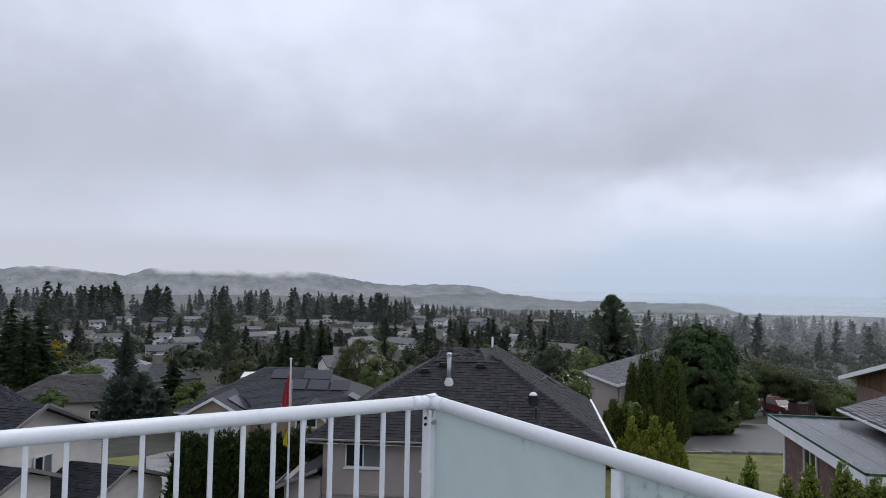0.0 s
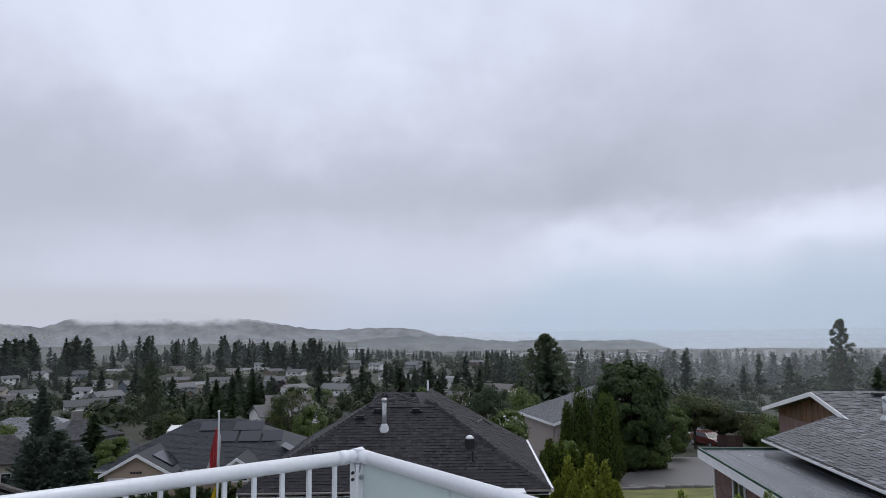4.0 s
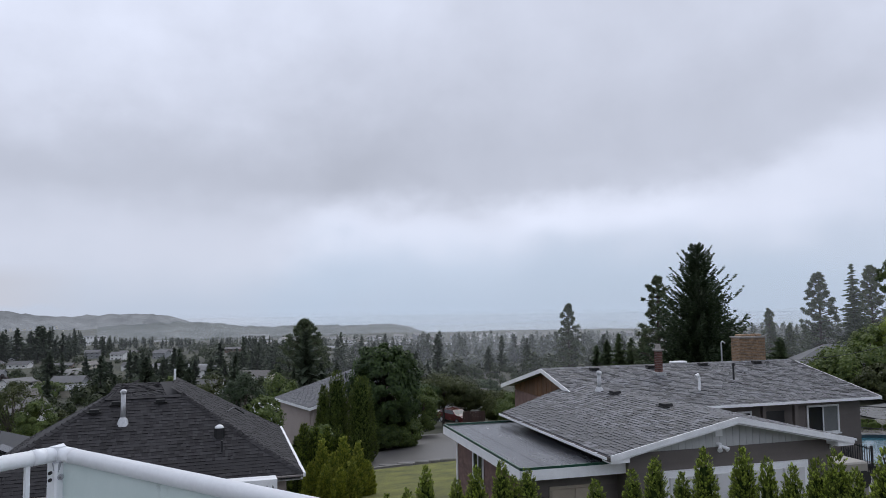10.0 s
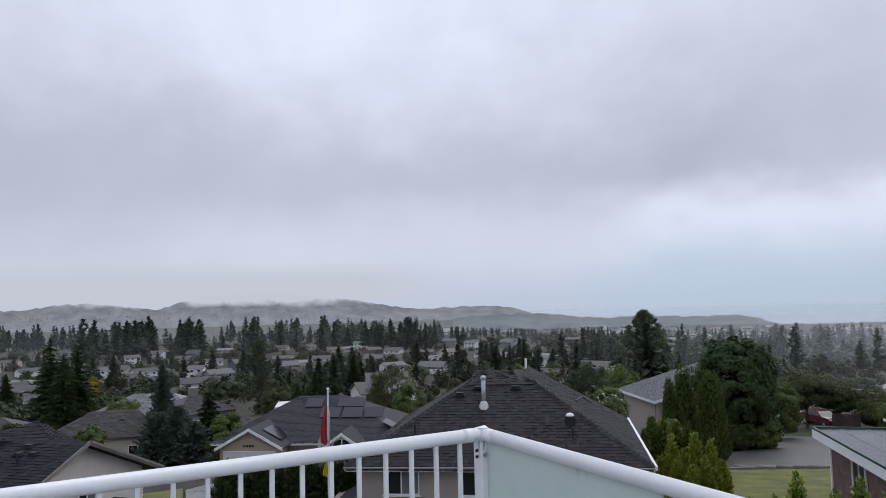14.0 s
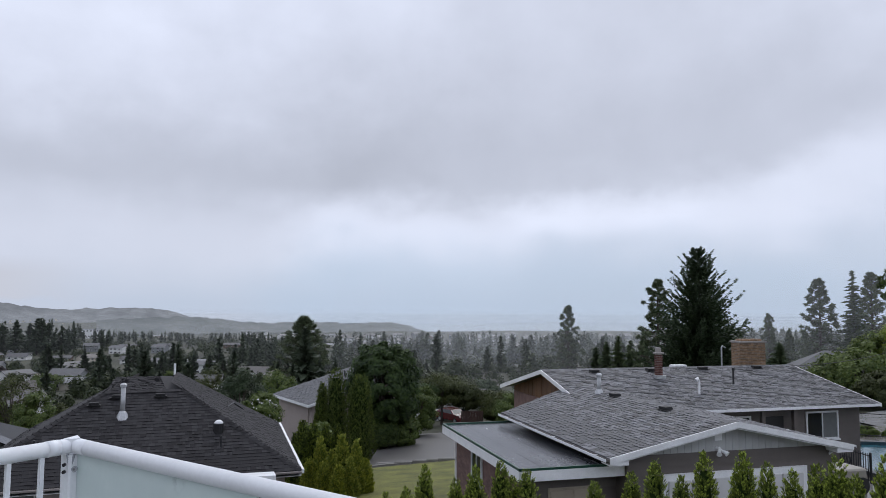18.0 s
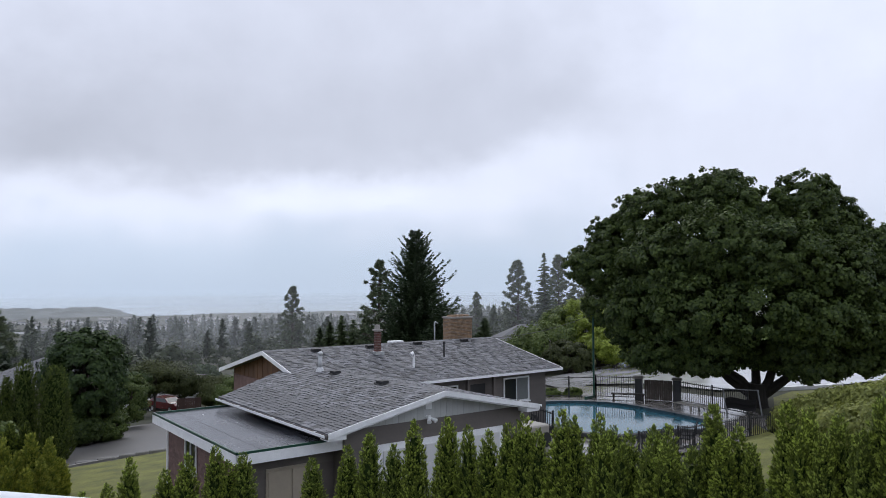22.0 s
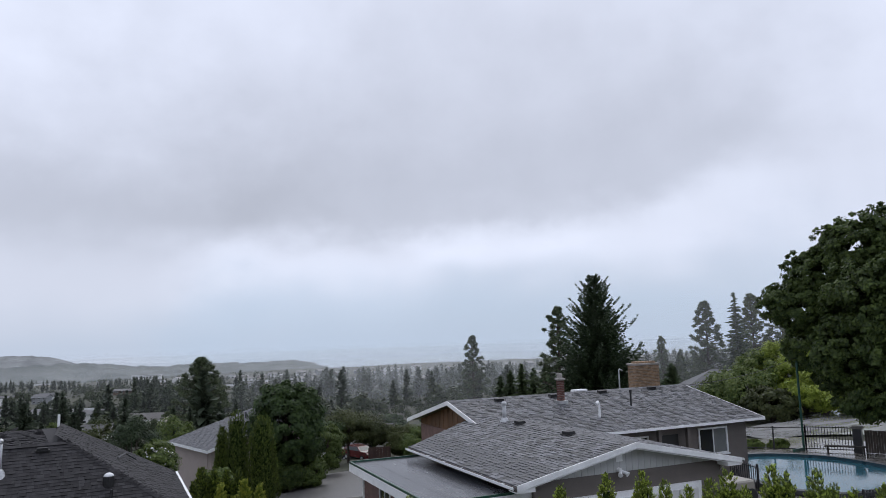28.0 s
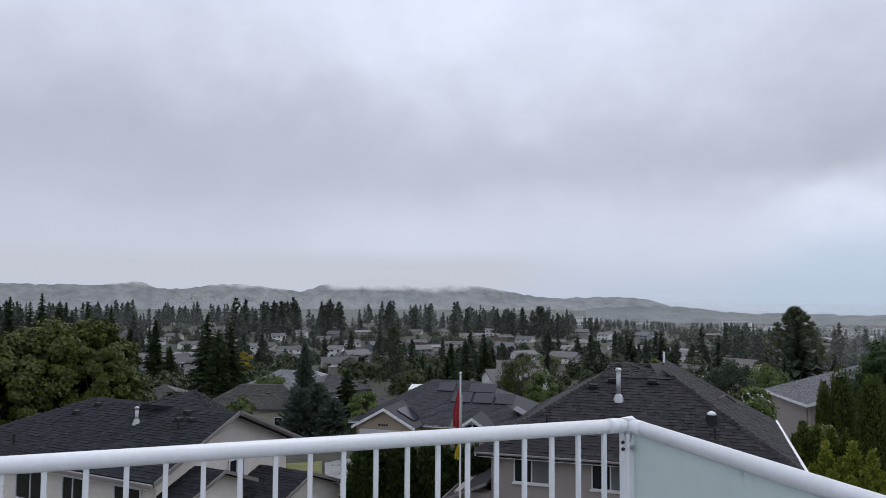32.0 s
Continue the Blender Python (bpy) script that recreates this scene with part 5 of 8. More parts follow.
# second roof ridge behind, with its own courses
for kr, pts in enumerate((((-3.77, 2.76, -2.62), (-2.01, 4.31, -2.91), (-3.94, 5.5, -2.45)), ((-2.01, 4.31, -2.91), (-3.34, 8.00, -4.05), (-3.94, 5.5, -2.45)))):
    g = G()
    g.slab(pts, (0, 0, -.1))
    sl = part("rear_slope", g, SHINGLE_BLUE, hd, "charcoal shingled slope")
    pa, pb, pc_ = (Vector(p) for p in pts)
    ea = (pb - pa).normalized()
    sa2 = ((pc_ - pa) - ea * (pc_ - pa).dot(ea)).normalized()
    dep, foot, wid = (pc_ - pa).dot(sa2), (pc_ - pa).dot(ea), (pb - pa).length
    shingle_plane(sl, pa, ea, sa2, int(dep / .143), lambda q: foot * q / dep, lambda q: wid + (foot - wid) * q / dep, SHINGLE_BLUE, seed=33 + kr)
board(hd, f0 + Vector((.02, 0, .02)), r0 + Vector((.02, 0, .02)), .14, -.04, "fascia", GUTTER)
board(hd, r0 + Vector((.02, 0, .02)), b0 + Vector((.02, 0, .02)), .14, -.04, "fascia", GUTTER)
board(hd, r0 + Vector((.07, 0, .04)), b0 + Vector((.07, 0, .04)), .09, .03, "fascia", GUTTER)
g = G()
g.box(-LD - 3.6, -.13, ZD - .14, 0, -.02, ZD - .02, .01)
part("gutter", g, GUTTER, hd, "taupe metal gutter")
g = G()
g.box(-LD - 3.2, .5, -8.3, -.5, WD - .5, ZD - .1)
part("wall", g, SIDING_CREAM, hd, "cream siding wall")
kk = (ZDR - ZD) / (WD / 2)
laps(hd, (-.5, .5, 0), (0, 1, 0), WD - 1, -8.0, ZDR - .2, SIDING_CREAM, (1, 0, 0), .115,
     lambda z: (max(0.0, (z - ZD + .18) / kk - .5), WD - 1 - max(0.0, (z - ZD + .18) / kk - .5)))
g = G()
g.add([(-.51, .5, ZD - .12), (-.51, WD - .5, ZD - .12), (-.51, WD - .5, ZD + .5 * kk - .06), (-.51, WD / 2, ZDR - .06), (-.51, .5, ZD + .5 * kk - .06)], [(0, 1, 2, 3, 4)])
part("gable_wall", g, SIDING_CREAM, hd)
laps(hd, (-LD - 3.2, .5, 0), (1, 0, 0), LD + 2.7, -7.0, ZD - .12, SIDING_CREAM, (0, -1, 0), .15)
for x, w in ((-7.1, 1.6), (-4.7, 1.1), (-2.25, 1.25)):
    window(hd, (x, .47, -5.75), (1, 0, 0), w, 1.1, .07, mull=1, pane_mat=PANE)
window(hd, (-.45, 3.62, -5.12), (0, 1, 0), .8, .72, .05, (1, 0, 0))
flue(hd, (-3.62, 2.46, -3.22), .5, .06, .08)
for x, y in ((-6.94, 2.65), (-6.49, 3.2), (-4.29, 3.3), (-2.04, 3.3), (-1.99, 2.9), (-1.5, 2.95)):
    box_vent(hd, (x, y, ZD + y * kk), 0, .75)
for x, y in ((-1.59, 2.41), (-7.68, .7)):
    g = G()
    g.tube([(x, y, ZD + y * kk - .1), (x, y, ZD + y * kk + .36)], .04, 8)
    part("vent_pipe", g, BLACK_METAL, hd)
for x in (-4.0, -1.9, -.4):
    g = G()
    g.box(x, -.02, ZD - .22, x + .12, .12, ZD - .15)
    part("eave_lamp", g, FASCIA, hd)


def small_gable(parent, ox, oy, turn, ln, wd, ze, zr, mat_roof, mat_wall, zb=-8.4):
    """A low gabled wing: ridge along x from -ln to 0, gable end at x = 0."""
    m = pose(ox, oy, 0, 0, 0, turn)
    for sy in (-1, 1):
        g = G()
        pts = [m @ Vector(p) for p in ((-ln, sy * wd / 2, ze), (0, sy * wd / 2, ze), (0, 0, zr), (-ln, 0, zr))]
        g.slab(pts if sy < 0 else pts[::-1], (0, 0, -.08))
        part("wing_roof", g, mat_roof, parent)
        board(parent, *[m @ Vector(p) for p in (((.02, -wd / 2, ze + .02), (.02, 0, zr + .02)) if sy < 0 else ((.02, 0, zr + .02), (.02, wd / 2, ze + .02)))], .12, -.035, "fascia", GUTTER)
    g = G()
    q = [m @ Vector(p) for p in ((-ln + .1, -wd / 2 + .35, zb), (-.35, -wd / 2 + .35, zb), (-.35, wd / 2 - .35, zb), (-ln + .1, wd / 2 - .35, zb), (-ln + .1, -wd / 2 + .35, ze), (-.35, -wd / 2 + .35, ze), (-.35, wd / 2 - .35, ze), (-ln + .1, wd / 2 - .35, ze))]
    g.hexa(q)
    g.add([m @ Vector(p) for p in ((-.35, -wd / 2 + .35, ze), (-.35, wd / 2 - .35, ze), (-.35, 0, zr - .12))], [(0, 1, 2)])
    ww = part("wing_wall", g, mat_wall, parent)
    kw = (zr - ze) / (wd / 2)
    ux, uy = (m.to_3x3() @ Vector(v) for v in ((1, 0, 0), (0, 1, 0)))
    laps(ww, m @ Vector((-.35, -wd / 2 + .35, 0)), uy, wd - .7, ze - 1.8, zr - .25, mat_wall, ux, .115, lambda z: (max(0.0, (z - ze + .12) / kw - .35), wd - .7 - max(0.0, (z - ze + .12) / kw - .35)))
    sl_ = math.hypot(wd / 2, zr - ze)
    for sy in (-1, 1):
        shingle_plane(ww, m @ Vector((-ln, sy * wd / 2, ze)), ux, (uy * (-sy * wd / 2) + Vector((0, 0, zr - ze))) / sl_, int(sl_ / .143), lambda q: 0.0, lambda q: ln, mat_roof, seed=70 + sy)


small_gable(hd, .85, 2.1, 0, 2.3, 3.1, -4.88, -4.26, SHINGLE_BLUE, SIDING_CREAM)
hg = thing("garage", Matrix.Identity(4), "small cream garage with a charcoal gable roof", "garage")
small_gable(hg, -10.4, 23.9, -14, 2.4, 4.9, -5.8, -4.88, SHINGLE_BLUE, SIDING_CREAM)

# ---- the tan house with solar panels ----
ME = pose(-20.8, 56.5, 0, 0, 0, -2)
he = thing("house", ME, "tan stucco house with a blue-grey hip roof and solar panels", "house")
EZ = -9.5
SL = mat("blue_grey_shingle", (.027, .029, .035), 0.75, 0.3, 1.2, 8, 0.4, stretch=(1, 1, 5))


def hip(parent, x0, y0, x1, y1, ze, zr, inset, material, along="x", label="", trim=None):
    """A hip roof; inset is how far the ridge ends stand in."""
    if along == "x":
        ym = (y0 + y1) / 2
        a, b = Vector((x0 + inset, ym, zr)), Vector((x1 - inset, ym, zr))
    else:
        xm = (x0 + x1) / 2
        a, b = Vector((xm, y0 + inset, zr)), Vector((xm, y1 - inset, zr))
    c = [Vector(p) for p in ((x0, y0, ze), (x1, y0, ze), (x1, y1, ze), (x0, y1, ze))]
    fs = ((c[0], c[1], b, a), (c[1], c[2], b), (c[2], c[3], a, b), (c[3], c[0], a)) if along == "x" else ((c[0], c[1], a), (c[1], c[2], b, a), (c[2], c[3], b), (c[3], c[0], a, b))
    for pts in fs:
        g = G()
        g.slab(pts, (0, 0, -.12))
        part("roof_slope", g, material, parent, label)
    for i in range(4):
        board(parent, c[i], c[(i + 1) % 4], .2 if trim is None else .12, -.04, "fascia", trim)


hip(he, -1.2, 1.5, 14.5, 13.5, EZ, -6.55, 5.8, SL)
SL_TAB = mat("blue_grey_shingle_tab", (.027, .029, .035), 0.75, 0.25, 1.2, 20, 0.3, island=.35)
ln_e = math.hypot(6.0, -6.55 - EZ)
field = part("roof_field", G().box(6.0, 7.3, -6.75, 6.2, 7.5, -6.6), SL, he)
shingle_plane(field, (-1.2, 1.5, EZ), (1, 0, 0), (0, 6.0 / ln_e, (-6.55 - EZ) / ln_e), int(ln_e / .16), lambda q: 5.8 * q / ln_e, lambda q: 15.7 - 5.8 * q / ln_e, SL_TAB, .16, .3, 61)
g = G()
g.box(-.6, 2.0, -13, 13.9, 13, EZ - .1)
part("wall", g, STUCCO_TAN, he, "tan stucco wall")
for x0, wd, zr, dep in ((0.0, 5.4, -8.0, 5.0), (8.4, 3.2, -8.4, 3.0)):
    for s in (0, 1):
        g = G()
        pts = [(x0 + wd / 2 + (wd / 2 if s else -wd / 2), -.6, EZ), (x0 + wd / 2, -.6, zr), (x0 + wd / 2, dep, zr), (x0 + wd / 2 + (wd / 2 if s else -wd / 2), dep, EZ)]
        g.slab(pts[::-1] if s == 0 else pts, (0, 0, -.1))
        part("gable_slope", g, SL, he)
    board(he, (x0, -.6, EZ + .02), (x0 + wd / 2, -.6, zr + .02), .24)
    board(he, (x0 + wd / 2, -.6, zr + .02), (x0 + wd, -.6, EZ + .02), .24)
    g = G()
    g.add([(x0 + .3, -.3, -13), (x0 + wd - .3, -.3, -13), (x0 + wd - .3, -.3, EZ - .05), (x0 + wd / 2, -.3, zr - .2), (x0 + .3, -.3, EZ - .05)], [(0, 1, 2, 3, 4)])
    g.box(x0 + .3, -.28, -13, x0 + wd - .3, 2.2, EZ - .1)
    part("gable_wall", g, STUCCO_TAN, he)
g = G()
g.box(.6, -.42, -12.6, 4.8, -.31, -9.75, .02)
part("garage_door", g, GARAGE_WHITE, he, "white garage door")
for k in range(4):
    g = G()
    g.box(2.2 + k * .22, -.34, -9.45, 2.36 + k * .22, -.31, -9.3)
    part("number_bar", g, BLACK_METAL, he)
# arched porch window
g = G()
cx, cz = 10.0, -9.6
arc = [(cx + .85 * math.cos(a), -.36, cz + .85 * math.sin(a)) for a in (math.pi * i / 12 for i in range(13))]
g.add([(cx + .85, -.36, -10.2)] + arc + [(cx - .85, -.36, -10.2)], [tuple(range(15))])
wa = part("window", g, FRAME_WHITE, he, "white arched window")
for s in (-1, 1):
    g = G()
    arc = [(cx + s * .06, -.39, cz - .45), (cx + s * .06, -.39, cz + .68)] + [(cx + s * (.06 + .66 * math.sin(a)), -.39, cz + .68 * math.cos(a)) for a in (math.pi / 2 * i / 6 for i in range(1, 7))] + [(cx + s * .72, -.39, cz - .45)]
    g.add(arc, [tuple(range(len(arc))) if s < 0 else tuple(range(len(arc) - 1, -1, -1))])
    part("pane", g, PANE, wa)
# panels on the roof
ek = (-6.55 - EZ) / 6.0
for x, y, w, h in ((8.2, 4.4, 1.7, 1.3), (10.1, 4.4, 1.7, 1.3), (12.0, 4.4, 1.6, 1.3), (6.6, 5.8, 1.5, 1.2), (9.4, 5.8, 2.4, 1.2)):
    g = G()
    zq = [EZ + (yy - 1.5) * ek + .12 for yy in (y, y + h)]
    g.slab([(x - 1.2, y, zq[0]), (x - 1.2 + w, y, zq[0]), (x - 1.2 + w, y + h, zq[1]), (x - 1.2, y + h, zq[1])], (0, 0, -.05))
    part("solar_panel", g, SOLAR, he, "black solar panel")
g = G()
g.slab([(3.4, .8, -8.28), (4.9, .8, -9.1), (4.9, 3.2, -9.1), (3.4, 3.2, -8.28)], (0, 0, -.05))
part("solar_panel", g, SOLAR, he, "black solar panel")
for x, z in ((13.9, -8.35), (14.9, -8.85)):
    g = G()
    g.slab([(x - 1.3, 3.0, z + .2), (x - .3, 3.0, z - .3), (x - .3, 5.0, z - .3), (x - 1.3, 5.0, z + .2)], (0, 0, -.06))
    part("solar_panel", g, SOLAR, he, "tilted solar panel")

# ---- the tan house beyond the tall shrubs ----
MC = pose(13.15, 56.5, 0, 0, 0, 9.3)
hc = thing("house", MC, "tan stucco house with a grey gable roof", "house")
CZ, CR, CH, CW, CL = -6.45, -4.35, 7.75, 9.2, 7.8
for s_ in (0, 1):
    g = G()
    x = 0 if s_ == 0 else CW
    pts = [(x, -.4, CZ if s_ == 0 else CR - .5), (CH, -.4, CR), (CH, CL, CR), (x, CL, CZ if s_ == 0 else CR - .5)]
    g.slab(pts[::-1] if s_ == 0 else pts, (0, 0, -.14))
    part("roof_slope", g, ROOF_SLATE, hc, "grey shingled slope")
ln_c = math.hypot(CH, CR - CZ)
SL_TAB_C = mat("slate_grey_shingle_tab", (.085, .088, .096), 0.65, 0.25, 1.2, 20, 0.3, island=.3)
field = part("roof_field", G().box(CH - .1, 2, CR - .3, CH + .1, 2.2, CR - .15), ROOF_SLATE, hc)
shingle_plane(field, (0, -.4, CZ), (0, 1, 0), (CH / ln_c, 0, (CR - CZ) / ln_c), int(ln_c / .16), lambda q: 0.0, lambda q: CL + .4, SL_TAB_C, .16, .3, 62)
board(hc, (0, CL, CZ), (0, -.4, CZ), .2)
board(hc, (0, -.4, CZ + .02), (CH, -.4, CR + .02), .22)
g = G()
g.box(.5, .1, -12, CW - .5, CL - .4, CZ - .1)
g.add([(.5, .1, CZ - .1), (CW - .5, .1, CZ - .1), (CH, .1, CR - .2)], [(0, 1, 2)])
part("wall", g, STUCCO_PINK, hc, "tan stucco wall")
for x, y in ((4.2, 2.6), (5.6, 5.0)):
    g = G()
    g.tube([(x, y, CZ + x * (CR - CZ) / CH - .1), (x, y, CZ + x * (CR - CZ) / CH + .5)], .06, 8)
    part("vent_pipe", g, BLACK_METAL, hc)
g = G()
g.tube([(.46, .7, CZ - .2), (.46, .7, -9.5)], .05, 8)
part("downpipe", g, STUCCO_PINK, hc)

# ---- valley houses ----
WALLS = [mat("valley_wall_" + n, c, .8, .08, 1.0, 20, .05) for n, c in (("white", (.72, .72, .71)), ("cream", (.52, .48, .40)), ("grey", (.25, .26, .27)), ("brown", (.14, .10, .075)), ("blue", (.14, .17, .20)))]
ROOFS = [mat("valley_roof_" + n, c, .5, .25, .5, 12, .1) for n, c in (("dark", (.055, .053, .054)), ("grey", (.10, .10, .102)), ("brown", (.07, .062, .057)), ("pale", (.18, .185, .19)))]


def far_house(w, d, h, rise, wall_m, roof_m, label, storeys=1):
    t = thing("house", None, label, "house", "houses in the valley")
    g = G()
    g.box(-w / 2, -d / 2, -3, w / 2, d / 2, h)
    g.add([(-w / 2, -d / 2, h), (-w / 2, d / 2, h), (-w / 2, 0, h + rise * .93), (w / 2, -d / 2, h), (w / 2, d / 2, h), (w / 2, 0, h + rise * .93)], [(0, 2, 1), (3, 4, 5)])
    part("wall", g, wall_m, t)
    for s in (-1, 1):
        g = G()
        o_ = .6
        e = -rise * o_ / (d / 2)
        pts = [(-w / 2 - .5, s * (d / 2 + o_), h + e), (w / 2 + .5, s * (d / 2 + o_), h + e), (w / 2 + .5, 0, h + rise), (-w / 2 - .5, 0, h + rise)]
        g.slab(pts if s < 0 else pts[::-1], (0, 0, -.25))
        part("roof", g, roof_m, t)
        board(t, *((pts[0], pts[1]) if s < 0 else (pts[1], pts[0])), .28, -.05)
    for lev in range(storeys):
        z = h - 1.9 - lev * 2.7
        for k in range(3):
            x = -w / 2 + w * (.18 + .32 * k)
            g = G()
            g.box(x - .9, -d / 2 - .06, z, x + .9, -d / 2 + .02, z + 1.2)
            win = part("window", g, FRAME_WHITE, t)
            g = G()
            g.box(x - .78, -d / 2 - .09, z + .12, x + .78, -d / 2 - .05, z + 1.08)
            part("pane", g, PANE, win)
    return t


KINDS = []
rk = random.Random(5)
for i, (w, d, h, r, s, wi, ri, words) in enumerate((
        (14, 8, 3.2, 1.8, 1, 0, 0, "white valley bungalow with a dark gable roof"), (12, 8, 5.4, 1.6, 2, 0, 1, "white two-storey valley house with a grey roof"),
        (13, 8.5, 3.4, 2.0, 1, 1, 2, "cream valley bungalow with a brown roof"), (15, 9, 3.4, 1.4, 1, 3, 0, "brown valley bungalow with a dark low roof"),
        (12, 8, 5.2, 2.0, 2, 2, 1, "grey two-storey valley house with a grey roof"), (16, 9, 3.2, 1.2, 1, 1, 3, "cream valley bungalow with a pale low roof"),
        (11, 8, 4.8, 2.2, 2, 4, 0, "blue-grey valley house with a dark roof"))):
    KINDS.append(far_house(w, d, h, r, WALLS[wi], ROOFS[ri], words, s))
used = [False] * len(KINDS)


def put_house(kind, az_, d, turn, scale=1.0):
    p = at(az_, d)
    m = Matrix.Translation(p) @ pose(0, 0, 0, 0, 0, -az_ + turn)
    ob = KINDS[kind] if not used[kind] else copy_thing(KINDS[kind], m)
    used[kind] = True
    ob.matrix_world = m @ Matrix.Diagonal((scale, scale, scale, 1))


# heading, distance, kind, turn
STREET_A = [(-36.8, 365, 4, -12), (-35.6, 388, 1, 20), (-32.5, 459, 0, 20), (-32.7, 375, 5, -12), (-36.1, 216, 4, 0), (-35.3, 874, 3, 20), (-35.3, 749, 5, 8), (-27.0, 647, 0, 35), (-26.1, 519, 1, 20), (-26.9, 434, 2, -25), (-25.2, 406, 0, 20), (-26.3, 367, 2, -25), (-23.8, 623, 3, 8), (-22.6, 503, 2, 0), (-20.5, 465, 0, 20), (-21.8, 380, 1, -12), (-18.5, 699, 2, -12), (-18.5, 420, 6, 35), (-15.3, 471, 3, 8), (-14.9, 379, 4, 20), (-14.2, 421, 5, 20), (-13.3, 615, 2, 8), (-11.3, 556, 2, 8), (-8.4, 545, 3, 35), (-6.6, 526, 0, -12), (-4.2, 485, 3, -12), (-3.6, 390, 4, 35), (-4.2, 256, 5, -12), (-7.5, 147, 0, 20), (-7.3, 200, 2, 8)]
STREET_B = [(-10.5, 569, 5, 35), (-6.7, 517, 0, -25), (-2.4, 482, 2, 35), (0.5, 458, 0, -25), (4.9, 423, 5, -12), (-3.6, 381, 1, 20), (-3.6, 281, 4, -25), (10.3, 413, 0, 0), (9.2, 252, 2, -25), (2.3, 882, 5, 0), (-5.8, 866, 0, 8), (13.5, 458, 0, 20)]
STREET_C = [(22.0, 677, 5, 35), (23.4, 616, 0, 8), (26.9, 778, 1, 35), (20.7, 753, 0, 8), (29.6, 588, 2, 8), (19.8, 636, 1, 35), (25.6, 744, 5, 20), (16.2, 751, 0, 8), (18.0, 778, 1, -12), (17.1, 655, 5, 0)]
VALLEY = STREET_A + STREET_B + STREET_C
# rows of houses along the contour streets
ROWS = []
rs = random.Random(19)
for row, dist in enumerate((205, 265, 318, 362, 405, 452, 505, 560, 622)):
    a = -41.0 + rs.random() * 2
    while a < 9:
        gap_ = rs.uniform(19, 34) / dist * 57.3
        dd_ = dist + rs.uniform(-9, 9)
        if rs.random() < .72 and all(abs(a - a2) * dd_ * .01745 > 15 or abs(dd_ - d2) > 20 for a2, d2, *_ in VALLEY) and (a < -17 or int(a * 7 + row) % 2):
            ROWS.append((a, dd_, rs.choice((0, 0, 0, 1, 1, 2, 3, 4, 5, 6)), (-14, 6, 22, -30)[row % 4] + rs.uniform(-6, 6)))
        a += gap_
VALLEY += ROWS
for a, d, k, tn in VALLEY:
    put_house(k, a, d, tn, .86)

for i in range(46):
    a_ = 9 + 34 * ((i * 37) % 46) / 46
    put_house(i % len(KINDS), a_, 560 + (i * 211) % 420, (-25, 0, 15, 40)[i % 4], .9)

# ---- far woods ----
def wood(name, label, spots, seed, material, n=170):
    """Many small conifers as one far wood."""
    rng = np.random.default_rng(seed)
    C, A, B = [], [], []
    g = G()
    for (x, y, z, h, w) in spots:
        bare, pw, tiers = rng.uniform(.04, .28), rng.uniform(.42, .85), int(rng.integers(6, 12))
        k = rng.random(n) ** 1.15
        ang = rng.random(n) * 6.283
        bough = rng.uniform(.4, 1.15, (tiers + 1, 5))[(k * tiers).astype(int), (ang / 6.2832 * 5).astype(int)]
        r = w * (1 - k) ** pw * np.minimum(1, .5 + 2.2 * k) * bough * rng.uniform(.35, 1.05, n)
        c = np.stack([x + r * np.cos(ang), y + r * np.sin(ang), z + h * (bare + (1 - bare) * k)], 1)
        d = unit(np.stack([np.cos(ang), np.sin(ang), rng.uniform(-.7, .3, n) + k * .8], 1))
        sz = w * rng.uniform(.20, .42, n) * (1.1 - .6 * k)
        C.append(c), A.append(d * sz[:, None])
        B.append(unit(np.cross(d, rnd_dirs(rng, n))) * (sz * .55)[:, None])
        g.tube([(x, y, z - 1), (x, y, z + h * .6)], [w * .07, w * .03], 4, False)
    ob = tagged(new(name, quads(name, np.concatenate(C), np.concatenate(A), np.concatenate(B), material)), label, "trees", kind="stuff")
    tk = part("stem_work", g, BARK_DARK, ob, kind="stuff")
    return ob


rf = random.Random(77)


SKYLINE_AT, SKYLINE_EL = (-50, -20, -5, -1.5, 5, 22, 36, 66), (.3, -.6, -1.05, -1.9, -2.25, -2.15, -2.1, -.5)


def scatter(n, a0, a1, d0, d1, h0, h1, clump=0.0):
    out = []
    while len(out) < n:
        a, d = rf.uniform(a0, a1), math.sqrt(rf.uniform(d0 * d0, d1 * d1))
        q = at(a, d)
        if any(dh - 42 < d < dh + 6 and abs(a - ah) * dh * .01745 < 9 for ah, dh, *_ in VALLEY):
            continue
        if clump and noise.noise((q.x / 90, q.y / 90, 4.1)) < clump - .5:
            continue
        h = rf.uniform(h0, h1) * rf.choice((.45, .6, .75, .9, 1, 1.15))
        # the woods keep below a level skyline
        h = max(2.0, min(h, (eye_z(d, float(np.interp(a, SKYLINE_AT, SKYLINE_EL))) - q.z) * rf.uniform(.78, 1.04)))
        out.append((q.x, q.y, q.z, h, h * rf.uniform(.17, .30)))
    return out


